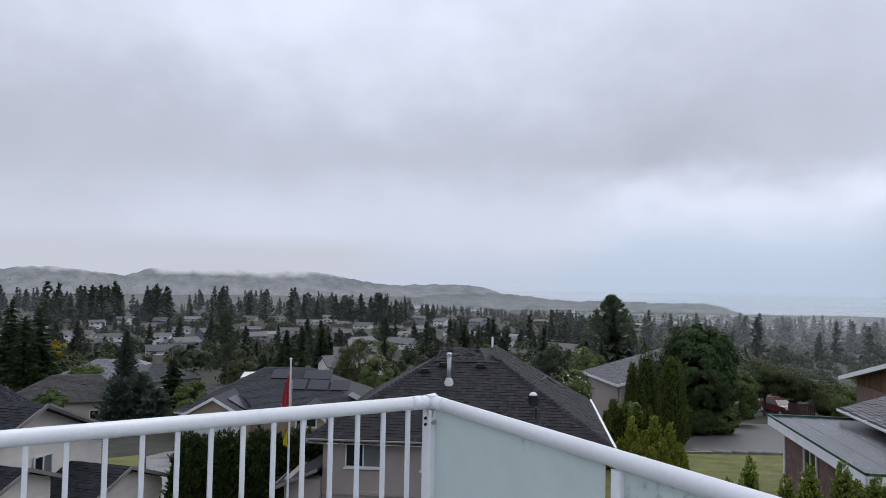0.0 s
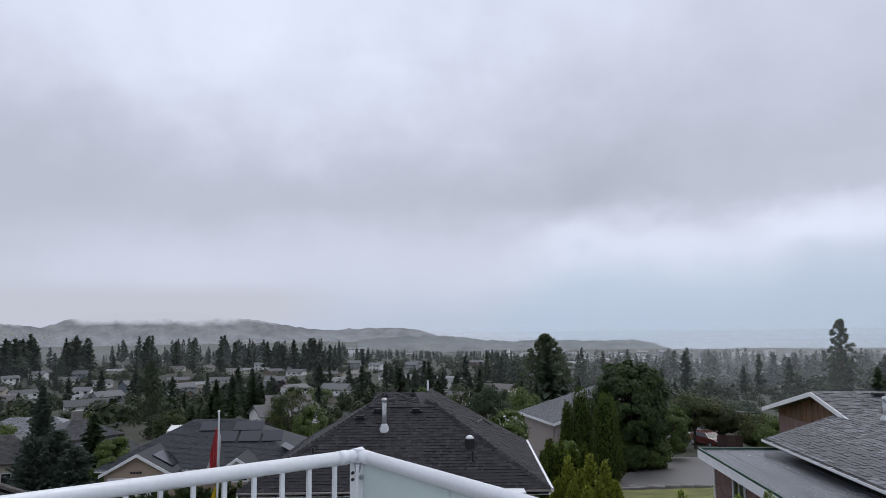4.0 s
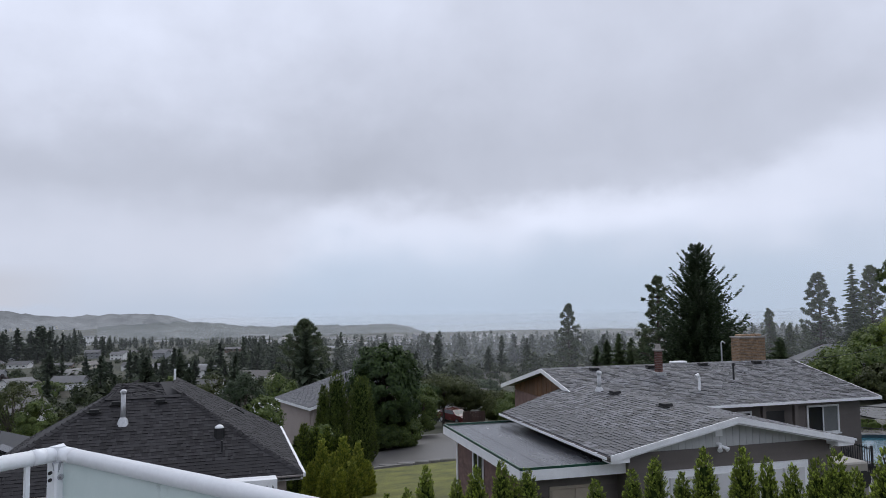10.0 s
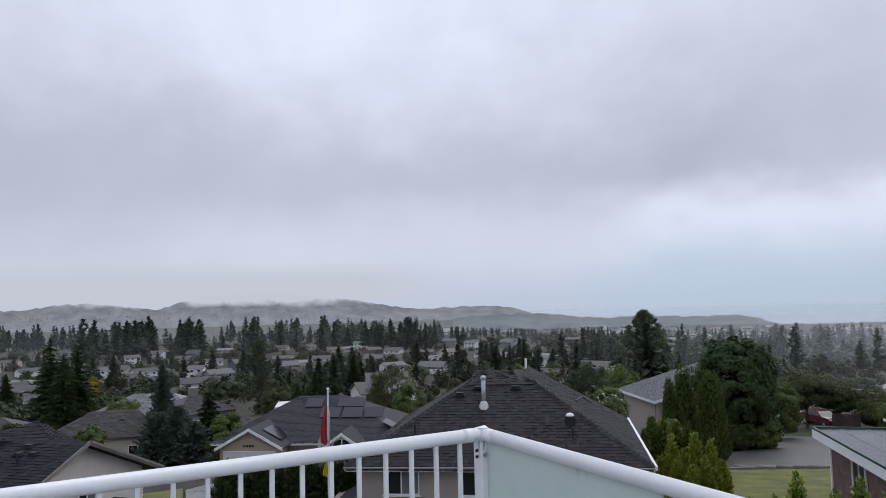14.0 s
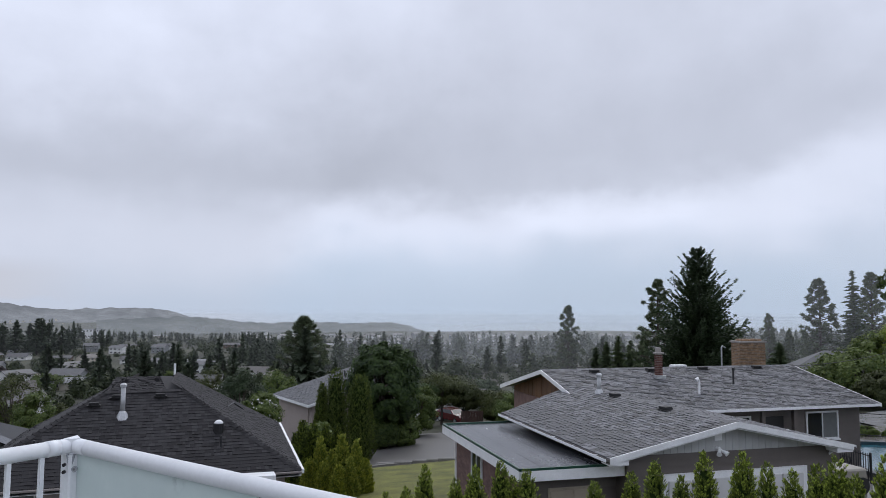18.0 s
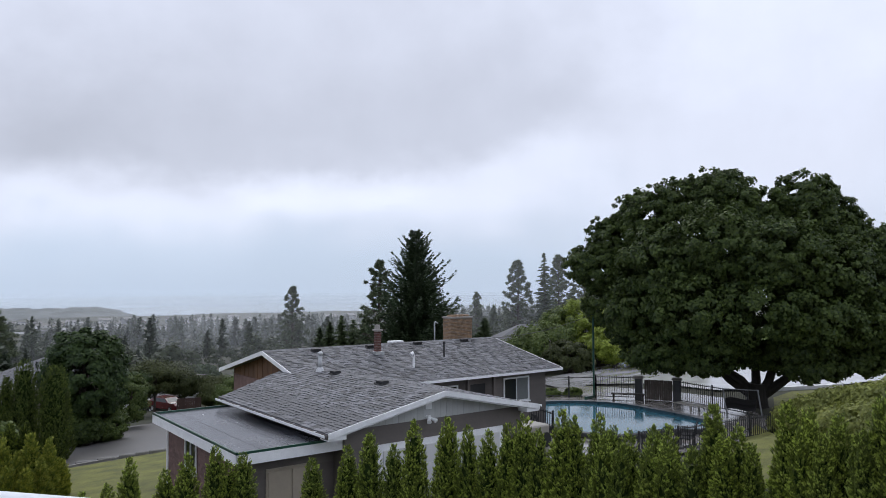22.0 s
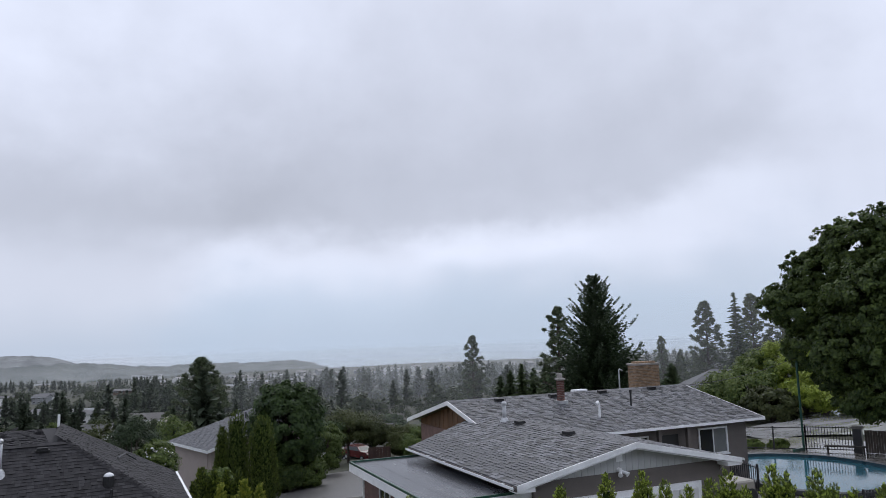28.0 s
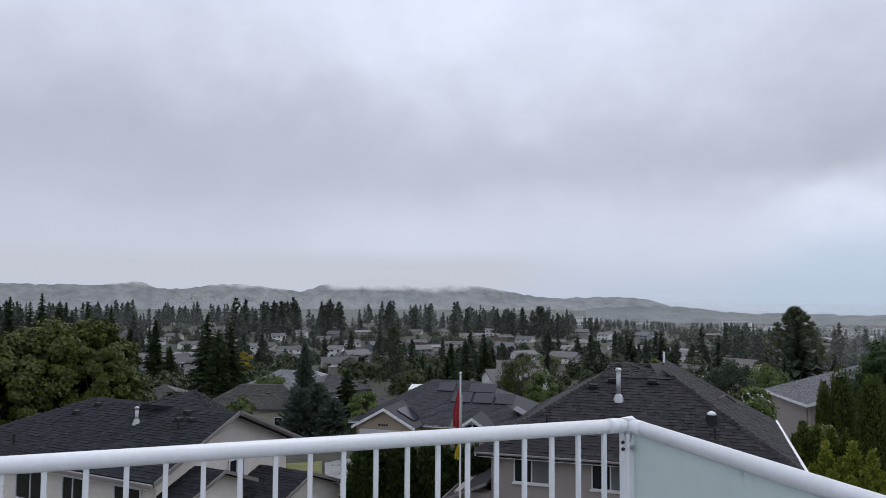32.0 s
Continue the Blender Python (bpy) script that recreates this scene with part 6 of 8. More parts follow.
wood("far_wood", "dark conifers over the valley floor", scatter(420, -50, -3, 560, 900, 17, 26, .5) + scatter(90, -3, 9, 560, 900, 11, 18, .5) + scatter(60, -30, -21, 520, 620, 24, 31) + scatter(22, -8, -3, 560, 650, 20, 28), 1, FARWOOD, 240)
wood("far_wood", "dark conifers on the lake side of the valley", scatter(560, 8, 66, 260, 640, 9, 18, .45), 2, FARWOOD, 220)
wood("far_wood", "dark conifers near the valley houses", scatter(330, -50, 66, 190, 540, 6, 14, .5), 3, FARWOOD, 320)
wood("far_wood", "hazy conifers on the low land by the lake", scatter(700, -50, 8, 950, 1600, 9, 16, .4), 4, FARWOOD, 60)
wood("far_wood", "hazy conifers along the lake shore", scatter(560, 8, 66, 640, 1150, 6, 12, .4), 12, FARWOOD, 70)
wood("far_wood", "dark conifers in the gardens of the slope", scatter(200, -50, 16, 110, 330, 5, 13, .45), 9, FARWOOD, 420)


def thicket(name, label, spots, seed, material, n=120, fine=1.0):
    """Many far broad-leaved trees as one wood."""
    rng = np.random.default_rng(seed)
    C, A, B = [], [], []
    for (x, y, z, h, w) in spots:
        q = rnd_dirs(rng, n)
        q[:, 2] = np.abs(q[:, 2]) * 1.1 - .15
        lump = 1 + .25 * np.sin(q[:, 0] * 5 + x) * np.sin(q[:, 1] * 6 + y)
        C.append(np.array([x, y, z + h * .3]) + q * (rng.uniform(.6, 1, n) * lump)[:, None] * np.array([w, w, h * .68]))
        d = unit(np.cross(q, rnd_dirs(rng, n)))
        sz = w * rng.uniform(.14, .28, n) * fine
        A.append(d * sz[:, None])
        B.append(unit(np.cross(d, q) + rng.normal(size=(n, 3)) * .3) * (sz * .75)[:, None])
    return tagged(new(name, quads(name, np.concatenate(C), np.concatenate(A), np.concatenate(B), material)), label, "trees", kind="stuff")


def low(n, a0, a1, d0, d1, h0, h1):
    return [(x, y, z, h, h * rf.uniform(.4, .65)) for x, y, z, h, w in scatter(n, a0, a1, d0, d1, h0, h1)]


thicket("far_thicket", "green garden trees between the valley houses", low(1300, -50, 12, 150, 700, 3, 7.5), 5, SCRUB, 210, .75)
thicket("far_thicket", "green trees on the lake side of the valley", low(900, 5, 66, 130, 640, 3, 7), 6, SCRUB, 200, .75)
thicket("far_thicket", "dull olive scrub on the slope", low(420, -50, 64, 85, 330, 1.5, 3.5), 7, SCRUB, 220, .6)
thicket("far_thicket", "hazy far greenery by the lake", low(1500, -50, 66, 600, 1500, 3, 8), 8, SCRUB, 36)

thicket("far_thicket", "dark green garden trees on the slope", low(650, -50, 64, 95, 340, 2.5, 5.5), 10, SCRUB, 280, .58)

# ---- lake, hills and mist ----
g = G()
g.add([(260, 1650, -68), (4600, 300, -68), (4600, 4700, -68), (-100, 4700, -68)], [(0, 1, 2, 3)])
LAKE = mat("lake_water", (.10, .13, .155), 0.03, 0.1, .002, .02, 0.0)
solo("water", g, LAKE, "pale grey lake under low cloud", "lake", kind="structure")


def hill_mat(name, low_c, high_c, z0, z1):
    """A far hillside as an emission: the haze and its light are put into the colour."""
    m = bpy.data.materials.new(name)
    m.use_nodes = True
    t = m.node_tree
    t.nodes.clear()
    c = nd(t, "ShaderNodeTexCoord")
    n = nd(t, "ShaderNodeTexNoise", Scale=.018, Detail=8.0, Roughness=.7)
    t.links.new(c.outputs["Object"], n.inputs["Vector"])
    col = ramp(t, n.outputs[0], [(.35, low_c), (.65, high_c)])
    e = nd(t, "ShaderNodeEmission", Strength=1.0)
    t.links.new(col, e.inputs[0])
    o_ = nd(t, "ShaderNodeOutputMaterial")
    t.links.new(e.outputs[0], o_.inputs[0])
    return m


def ridge(name, label, a0, a1, d, tops, material, seed, foot=-75, rough=6.0, steps=220):
    """A hill along the horizon: tops is a list of (heading, elevation)."""
    g = G()
    ha_, he_ = [p[0] for p in tops], [p[1] for p in tops]
    vs = []
    for i in range(steps + 1):
        a = a0 + (a1 - a0) * i / steps
        el_ = float(np.interp(a, ha_, he_))
        z = eye_z(d, el_) + rough * (noise.noise((a * 1.3, seed, 0)) + .6 * noise.noise((a * 5, seed, 1)) + .35 * noise.noise((a * 17, seed, 2)) + .25 * noise.noise((a * 45, seed, 3)))
        x, y = math.sin(radians(a)), math.cos(radians(a))
        vs += [(x * d, y * d, foot), (x * (d + 120), y * (d + 120), foot + (z - foot) * .6), (x * (d + 260), y * (d + 260), z), (x * (d + 700), y * (d + 700), foot)]
    fs = []
    for i in range(steps):
        for j in range(3):
            fs.append((i * 4 + j, i * 4 + 4 + j, i * 4 + 5 + j, i * 4 + 1 + j))
    g.add(vs, fs)
    return solo(name, g, material, label, "hills", kind="structure")


# haze is in these emission tones, darker for the point behind the mist
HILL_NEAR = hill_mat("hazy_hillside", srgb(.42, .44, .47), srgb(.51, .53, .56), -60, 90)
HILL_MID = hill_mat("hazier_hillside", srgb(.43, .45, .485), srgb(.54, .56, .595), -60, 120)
HILL_POINT = hill_mat("hazy_wooded_point", srgb(.34, .365, .385), srgb(.45, .47, .49), -60, 60)
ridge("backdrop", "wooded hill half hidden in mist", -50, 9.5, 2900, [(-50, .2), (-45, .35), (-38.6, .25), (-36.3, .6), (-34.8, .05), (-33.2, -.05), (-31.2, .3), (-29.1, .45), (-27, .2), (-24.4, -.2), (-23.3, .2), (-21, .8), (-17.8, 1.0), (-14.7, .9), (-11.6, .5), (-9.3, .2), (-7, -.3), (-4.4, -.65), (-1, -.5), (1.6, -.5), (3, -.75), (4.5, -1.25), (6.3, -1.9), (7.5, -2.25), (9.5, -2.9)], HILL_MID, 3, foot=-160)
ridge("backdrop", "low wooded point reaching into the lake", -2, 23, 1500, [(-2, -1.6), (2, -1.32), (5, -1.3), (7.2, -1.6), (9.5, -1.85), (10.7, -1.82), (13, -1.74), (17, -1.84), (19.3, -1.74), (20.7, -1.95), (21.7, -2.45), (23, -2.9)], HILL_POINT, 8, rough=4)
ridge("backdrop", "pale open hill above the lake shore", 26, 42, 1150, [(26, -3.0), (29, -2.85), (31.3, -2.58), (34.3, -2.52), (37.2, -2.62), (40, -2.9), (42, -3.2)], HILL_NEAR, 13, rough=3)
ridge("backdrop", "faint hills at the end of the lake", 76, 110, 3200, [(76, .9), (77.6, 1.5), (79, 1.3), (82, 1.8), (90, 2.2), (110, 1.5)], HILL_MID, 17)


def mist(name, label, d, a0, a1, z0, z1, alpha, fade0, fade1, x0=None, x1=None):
    """A sheet of haze, added to whiten what lies behind: curved, it scatters the sky's light and lets most of the view
    through.
    """
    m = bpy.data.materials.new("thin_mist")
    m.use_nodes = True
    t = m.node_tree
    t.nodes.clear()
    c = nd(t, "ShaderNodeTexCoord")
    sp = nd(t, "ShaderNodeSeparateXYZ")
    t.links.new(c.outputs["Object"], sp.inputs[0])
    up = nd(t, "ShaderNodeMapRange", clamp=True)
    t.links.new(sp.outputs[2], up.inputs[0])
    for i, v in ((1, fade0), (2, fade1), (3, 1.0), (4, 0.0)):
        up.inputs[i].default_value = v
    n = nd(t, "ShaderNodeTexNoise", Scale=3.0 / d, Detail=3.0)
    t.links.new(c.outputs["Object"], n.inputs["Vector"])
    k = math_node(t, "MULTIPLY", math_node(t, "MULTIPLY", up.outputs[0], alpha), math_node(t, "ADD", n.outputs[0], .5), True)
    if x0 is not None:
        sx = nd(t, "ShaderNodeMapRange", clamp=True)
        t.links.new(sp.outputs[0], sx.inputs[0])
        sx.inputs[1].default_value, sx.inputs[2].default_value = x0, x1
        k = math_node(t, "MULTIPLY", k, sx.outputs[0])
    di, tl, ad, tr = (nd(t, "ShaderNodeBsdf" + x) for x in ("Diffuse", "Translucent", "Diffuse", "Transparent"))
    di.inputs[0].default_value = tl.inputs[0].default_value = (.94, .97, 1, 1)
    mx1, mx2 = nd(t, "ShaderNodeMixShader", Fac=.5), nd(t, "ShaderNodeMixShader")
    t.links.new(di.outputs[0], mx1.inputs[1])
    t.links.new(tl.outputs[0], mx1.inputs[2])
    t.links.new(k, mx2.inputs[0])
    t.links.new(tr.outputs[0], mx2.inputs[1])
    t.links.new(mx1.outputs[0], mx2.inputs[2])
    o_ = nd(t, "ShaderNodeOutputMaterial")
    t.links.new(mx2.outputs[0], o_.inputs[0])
    g = G()
    n_ = 40
    for i in range(n_ + 1):
        a = radians(a0 + (a1 - a0) * i / n_)
        g.v += [(d * math.sin(a), d * math.cos(a), z0), (d * math.sin(a), d * math.cos(a), z1)]
    g.f = [(2 * i, 2 * i + 2, 2 * i + 3, 2 * i + 1) for i in range(n_)]
    ob = solo(name, g, m, label, "mist", kind="stuff")
    ob.visible_shadow = False
    return ob


# sheets added at set distances to stand in for the haze of distance
mist("haze_sheet", "thin mist over the slope", 240, -75, 88, -60, 10, .012, -14, -3)
mist("haze_sheet", "thin mist over the valley houses", 420, -75, 88, -60, 10, .025, -20, -4)
mist("haze_sheet", "thin mist over the valley woods", 640, -75, 88, -60, 10, .06, -22, -4)
mist("haze_sheet", "thin mist over the far woods", 900, -75, 88, -70, 10, .11, -26, -5)
mist("haze_sheet", "mist over the low land by the lake", 1300, -75, 88, -80, 10, .12, -36, -8)


mist("haze_sheet", "faint rain mist beyond the near gardens", 90, 15, 88, -40, 14, .105, 4, 13, 22, 60)
mist("haze_sheet", "thin rain mist on the lake side", 250, 6, 88, -60, 12, .15, -16, -2, 30, 120)
mist("haze_sheet", "rain mist on the lake side", 500, 6, 88, -60, 12, .17, -22, -2, 60, 240)


def cloud_cap(name, label, d, a0, a1, el0, el1, seed, thick):
    """Low cloud that hides the hill tops: ragged below, solid above, its brightness put in as an emission."""
    m = bpy.data.materials.new("low_cloud")
    m.use_nodes = True
    t = m.node_tree
    t.nodes.clear()
    c = nd(t, "ShaderNodeTexCoord")
    sp = nd(t, "ShaderNodeSeparateXYZ")
    t.links.new(c.outputs["Object"], sp.inputs[0])
    z0, z1 = eye_z(d, el0), eye_z(d, el1)
    k = math_node(t, "DIVIDE", math_node(t, "SUBTRACT", sp.outputs[2], z0), z1 - z0)
    mp = nd(t, "ShaderNodeMapping")
    mp.inputs["Location"].default_value, mp.inputs["Scale"].default_value = (seed, seed, 0), (1, 1, 1.6)
    t.links.new(c.outputs["Object"], mp.inputs[0])
    n = nd(t, "ShaderNodeTexNoise", Scale=.0065, Detail=6.0, Roughness=.6)
    t.links.new(mp.outputs[0], n.inputs["Vector"])
    lower = math_node(t, "ADD", math_node(t, "MULTIPLY", math_node(t, "SUBTRACT", k, .155), 9.0), math_node(t, "MULTIPLY", math_node(t, "SUBTRACT", n.outputs[0], .5), 3.6))
    west = nd(t, "ShaderNodeMapRange", clamp=True)
    t.links.new(sp.outputs[0], west.inputs[0])
    for i, v in ((1, -1900), (2, -1050), (3, .9), (4, 0.0)):
        west.inputs[i].default_value = v
    lower = math_node(t, "SUBTRACT", lower, west.outputs[0])
    upper = math_node(t, "MULTIPLY", math_node(t, "SUBTRACT", 1.0, k, True), 3.0, True)
    side_ = nd(t, "ShaderNodeMapRange", clamp=True)
    t.links.new(sp.outputs[0], side_.inputs[0])
    for i, v in ((1, -420), (2, -120), (3, 1.0), (4, 0.0)):
        side_.inputs[i].default_value = v
    al = math_node(t, "MULTIPLY", math_node(t, "MULTIPLY", math_node(t, "MULTIPLY", math_node(t, "ADD", lower, 0.0, True), upper), side_.outputs[0]), thick, True)
    em, tr, mx = nd(t, "ShaderNodeEmission"), nd(t, "ShaderNodeBsdfTransparent"), nd(t, "ShaderNodeMixShader")
    em.inputs[0].default_value = (*srgb(.775, .79, .84), 1)
    t.links.new(al, mx.inputs[0])
    t.links.new(tr.outputs[0], mx.inputs[1])
    t.links.new(em.outputs[0], mx.inputs[2])
    o_ = nd(t, "ShaderNodeOutputMaterial")
    t.links.new(mx.outputs[0], o_.inputs[0])
    g = G()
    n_ = 40
    for i in range(n_ + 1):
        a = radians(a0 + (a1 - a0) * i / n_)
        g.v += [(d * math.sin(a), d * math.cos(a), z0), (d * math.sin(a), d * math.cos(a), z1)]
    g.f = [(2 * i, 2 * i + 2, 2 * i + 3, 2 * i + 1) for i in range(n_)]
    ob = solo(name, g, m, label, "cloud", kind="structure")
    ob.visible_shadow = False


cloud_cap("backdrop", "ragged low cloud over the hill tops", 2800, -70, 3, -.6, 3.2, 3.0, .97)

# ---- trees and hedges of the near plots ----
# columnar cedar hedge in front of the grey house: heading, distance, elevation of the tip, width
HEDGE = [(35.5, 16.6, -13.4, .8), (38.2, 16.4, -12.6, .75), (39.9, 16.0, -11.6, .8), (41.8, 15.8, -12.6, .75), (43.4, 15.6, -10.8, .8), (46.0, 15.3, -10.6, .85),
         (47.6, 15.0, -11.2, .7), (49.2, 14.8, -11.6, .8), (50.8, 14.5, -11.0, .75), (52.0, 14.3, -10.35, .85), (53.1, 14.1, -11.4, .7), (54.95, 13.9, -9.95, .85), (55.8, 13.8, -10.3, .75),
         (57.8, 13.5, -10.15, .85), (58.8, 13.3, -10.9, .7), (58.1, 12.9, -11.6, .75), (59.3, 12.7, -12.15, .7), (59.95, 13.1, -11.2, .75), (61.8, 12.8, -10.8, .75), (62.85, 12.6, -10.7, .75), (61.4, 12.2, -12.2, .75), (62.75, 12.0, -12.0, .75), (64.6, 11.9, -12.0, .8),
         (66.05, 11.9, -8.85, .85), (67.7, 11.6, -10.3, .75), (66.7, 11.3, -10.9, .75), (68.6, 11.3, -11.5, .65),
         (71.0, 10.9, -8.35, .85), (72.3, 10.7, -8.6, .7), (71.75, 10.3, -10.1, .7), (74.2, 10.3, -8.95, .8), (73.2, 10.1, -10.2, .7), (75.5, 9.9, -9.9, .7), (76.7, 10.0, -7.45, .8), (77.7, 9.8, -6.9, .85), (79.5, 9.4, -7.4, .9), (82.0, 9.0, -7.6, .9), (84.8, 8.7, -7.2, .95)]
HEDGE_WORDS = "bright green columnar cedar in the boundary hedge"
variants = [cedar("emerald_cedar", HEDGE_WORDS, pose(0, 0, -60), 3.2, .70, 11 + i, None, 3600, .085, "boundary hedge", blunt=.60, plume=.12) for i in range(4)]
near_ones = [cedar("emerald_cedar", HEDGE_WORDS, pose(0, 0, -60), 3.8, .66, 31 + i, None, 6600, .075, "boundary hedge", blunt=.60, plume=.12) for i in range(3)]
for i, (a, d, el, w) in enumerate(HEDGE):
    x, y = d * math.sin(radians(a)), d * math.cos(radians(a))
    top, base = eye_z(d, el + .42), float(ground_z(x, y)) - .05
    near_ = i >= 23
    w = w / (.86 if near_ else .8)
    pick, ref = (near_ones[i % 3], 3.8) if near_ else (variants[i % 4], 3.2)
    m = Matrix.Translation((x, y, base)) @ pose(0, 0, 0, 0, 0, 71 * i)
    ob = pick if i in (0, 1, 2, 3, 24, 25, 26) else copy_thing(pick, m)
    ob.matrix_world = m @ Matrix.Diagonal((w, w, (top - base) / ref, 1))


def top_m(az_, d, el_, turn=0.0):
    """Foot and height of a plant whose tip stands at an elevation."""
    p = at(az_, d, -.1)
    return Matrix.Translation(p) @ pose(0, 0, 0, 0, 0, turn), eye_z(d, el_) - p.z


# the hedge goes on along the grass
for i, (a, d, el, w) in enumerate(((21.0, 17.2, -14.2, .7), (22.4, 17.0, -12.6, .7), (24.8, 16.9, -13.6, .7), (26.3, 16.8, -12.7, .8), (28.3, 16.7, -12.2, .75), (29.2, 16.6, -13.4, .7), (30.3, 16.6, -12.8, .85), (19.4, 17.6, -14.6, .7))):
    m, h = top_m(a, d, el + .45, 50 * i)
    ob = copy_thing(variants[i % 4], m)
    ob.matrix_world = m @ Matrix.Diagonal((w / .75, w / .75, h / 3.2, 1))
# row of dark columnar cedars beside the lower drive
dark = [cedar("columnar_cedar", "dark green columnar cedar in a row by the drive", pose(0, 0, -60), 3.0, 1.0, 41 + i, CEDAR_ROW, 1700, .16, "cedar row by the drive", blunt=.6, tips=CEDAR_DARK, plume=.24) for i in range(2)]
for i in range(12):
    a = -19.7 + .86 * i
    m, h = top_m(a, 27 + .2 * (i % 3), -11.75 - .25 * ((i * 7) % 3), 63 * i)
    ob = dark[i] if i < 2 else copy_thing(dark[i % 2], m)
    ob.matrix_world = m @ Matrix.Diagonal((1.35 + .06 * (i % 3), 1.35, h / 3.0 * 1.05, 1))
# tall dark shrubs and golden junipers by the road
for i, (a, d, el, w) in enumerate(((15.35, 50, -4.8, 1.5), (17.2, 49, -5.3, 1.75), (14.3, 50.5, -6.0, .9))):
    m, h = top_m(a, d, el, 40 * i)
    cedar("tall_cedar", "tall dark green columnar cedar by the road", m, h, w, 60 + i, CEDAR_DARK, 4600, .15, "tall cedars by the road", blunt=.40, tips=CEDAR_DARK_TIP, plume=.26)
for i, (a, d, el, w) in enumerate(((14.25, 35, -10.2, .8), (15.9, 34.6, -10.0, .9), (17.0, 34.4, -10.5, .8), (15.1, 34.2, -11.2, .7), (16.5, 33.6, -11.9, .7), (14.6, 33.8, -12.2, .7), (13.4, 35.2, -11.8, .7), (17.7, 34.6, -12.0, .7), (15.7, 33.4, -12.4, .7),
                                   (12.85, 37, -8.85, 1.15), (13.75, 37, -9.0, 1.2), (14.6, 38, -9.2, 1.1), (12.3, 37.4, -9.9, 1.0), (15.5, 38, -9.4, 1.1))):
    m, h = top_m(a, d, el, 40 * i)
    gold = i < 9
    cedar("golden_juniper" if gold else "green_juniper", "yellow-green feathery juniper shrub" if gold else "green feathery juniper shrub", m, h, w, 70 + i, JUNIPER if gold else CEDAR_DARK, 2000, .17, "junipers by the drive", blunt=.78, tips=JUNIPER_TIP if gold else JUNIPER, plume=.24)
m, h = top_m(13.9, 43, -9.2)
broadleaf("shrub", "green rounded shrub by the tan house", m, h, 2.2, 81, BROADLEAF, 30, 160, .10, .05, category="shrub")

# the big fir and the pines behind the grey house
m, h = top_m(43.2, 58, 4.2)
conifer("fir_tree", "large dark green fir behind the grey house", m, h, 4.7, 91, FIR, 78, 20, 170, .05, -.40, .05, .62, .115, spread=.27)
m, h = top_m(40.25, 72, 1.9)
pine("pine_tree", "open-crowned pine beside the fir", m, h, 3.2, 92, None, 130, .2, .2, 90)
for i, (a, d, el, w) in enumerate(((33.48, 111, -.1, 2.4), (12.75, 143, -1.1, 5.6), (51.2, 95, 1.9, 2.5), (54.4, 100, 2.3, 2.6), (56.4, 100, 2.2, 2.7), (47.95, 118, -.6, 1.7), (-17.15, 130, -2.7, 2.4))):
    m, h = top_m(a, d, el)
    pine("pine_tree", "tall pine with an uneven crown above the roofs", m, h, w * 1.3, 93 + i, None if i else PINE, (150, 240, 160, 160, 160, 120, 160)[i], .22 if i != 1 else .3, .10 if i == 1 else .2, 95, "tall pines")
for i, (a, d, el, w) in enumerate(((53.3, 93, 2.5, 2.3), (57.6, 96, 1.2, 2.4), (49.3, 110, -1.6, 1.8), (50.3, 112, -1.9, 1.6), (36.4, 84, -2.9, 1.9), (37.3, 82, -2.4, 1.9), (38.2, 85, -2.7, 1.9), (39.2, 80, -2.3, 2.0), (35.6, 88, -3.3, 1.6),
                                   (-31.3, 108, -2.0, 3.9), (-29.6, 106, -2.5, 4.2), (-30.5, 104, -3.2, 3.8), (-45.4, 190, -.3, 4.2), (-44.2, 200, -.6, 3.6), (-42.3, 210, -.4, 3.8), (-41.2, 220, -.9, 3.8), (-39.4, 230, -1.0, 3.6), (-37.9, 235, -1.2, 3.4), (-34.9, 175, -2.3, 3.2), (-12.9, 92, -5.2, 2.4), (-11.4, 95, -5.8, 2.2), (-14.3, 90, -6.0, 2.0), (-20.8, 72, -6.25, 2.1), (-12.6, 150, -4.2, 2.5), (-9.9, 155, -4.0, 2.6), (-36.6, 170, -2.9, 2.5), (-33.9, 160, -4.3, 2.6), (-43.0, 300, -.9, 4.5), (-40.8, 320, -1.0, 4.5), (44.8, 90, -2.4, 2.2), (46.4, 92, -2.7, 2.2), (48.6, 90, -2.6, 2.2))):
    m, h = top_m(a, d, el)
    # headings above 20 take the needles with haze in their colour
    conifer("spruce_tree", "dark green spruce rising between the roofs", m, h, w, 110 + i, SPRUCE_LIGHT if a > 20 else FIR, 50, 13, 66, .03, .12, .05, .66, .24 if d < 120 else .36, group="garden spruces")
for i, (a, d, el, w) in enumerate(((-24.09, 74, -4.05, 2.0), (-24.4, 70, -7.6, 2.0), (-23.05, 71, -7.25, 2.3), (-21.9, 69, -8.4, 1.9))):
    m, h = top_m(a, d, el)
    conifer("blue_spruce", "blue-grey spruce beside the lower roofs", m, h, w, 140 + i, SPRUCE_BLUE, 64, 20, 110, .02, -.22, .02, .66 if i == 0 else .45, .13, group="blue spruces")

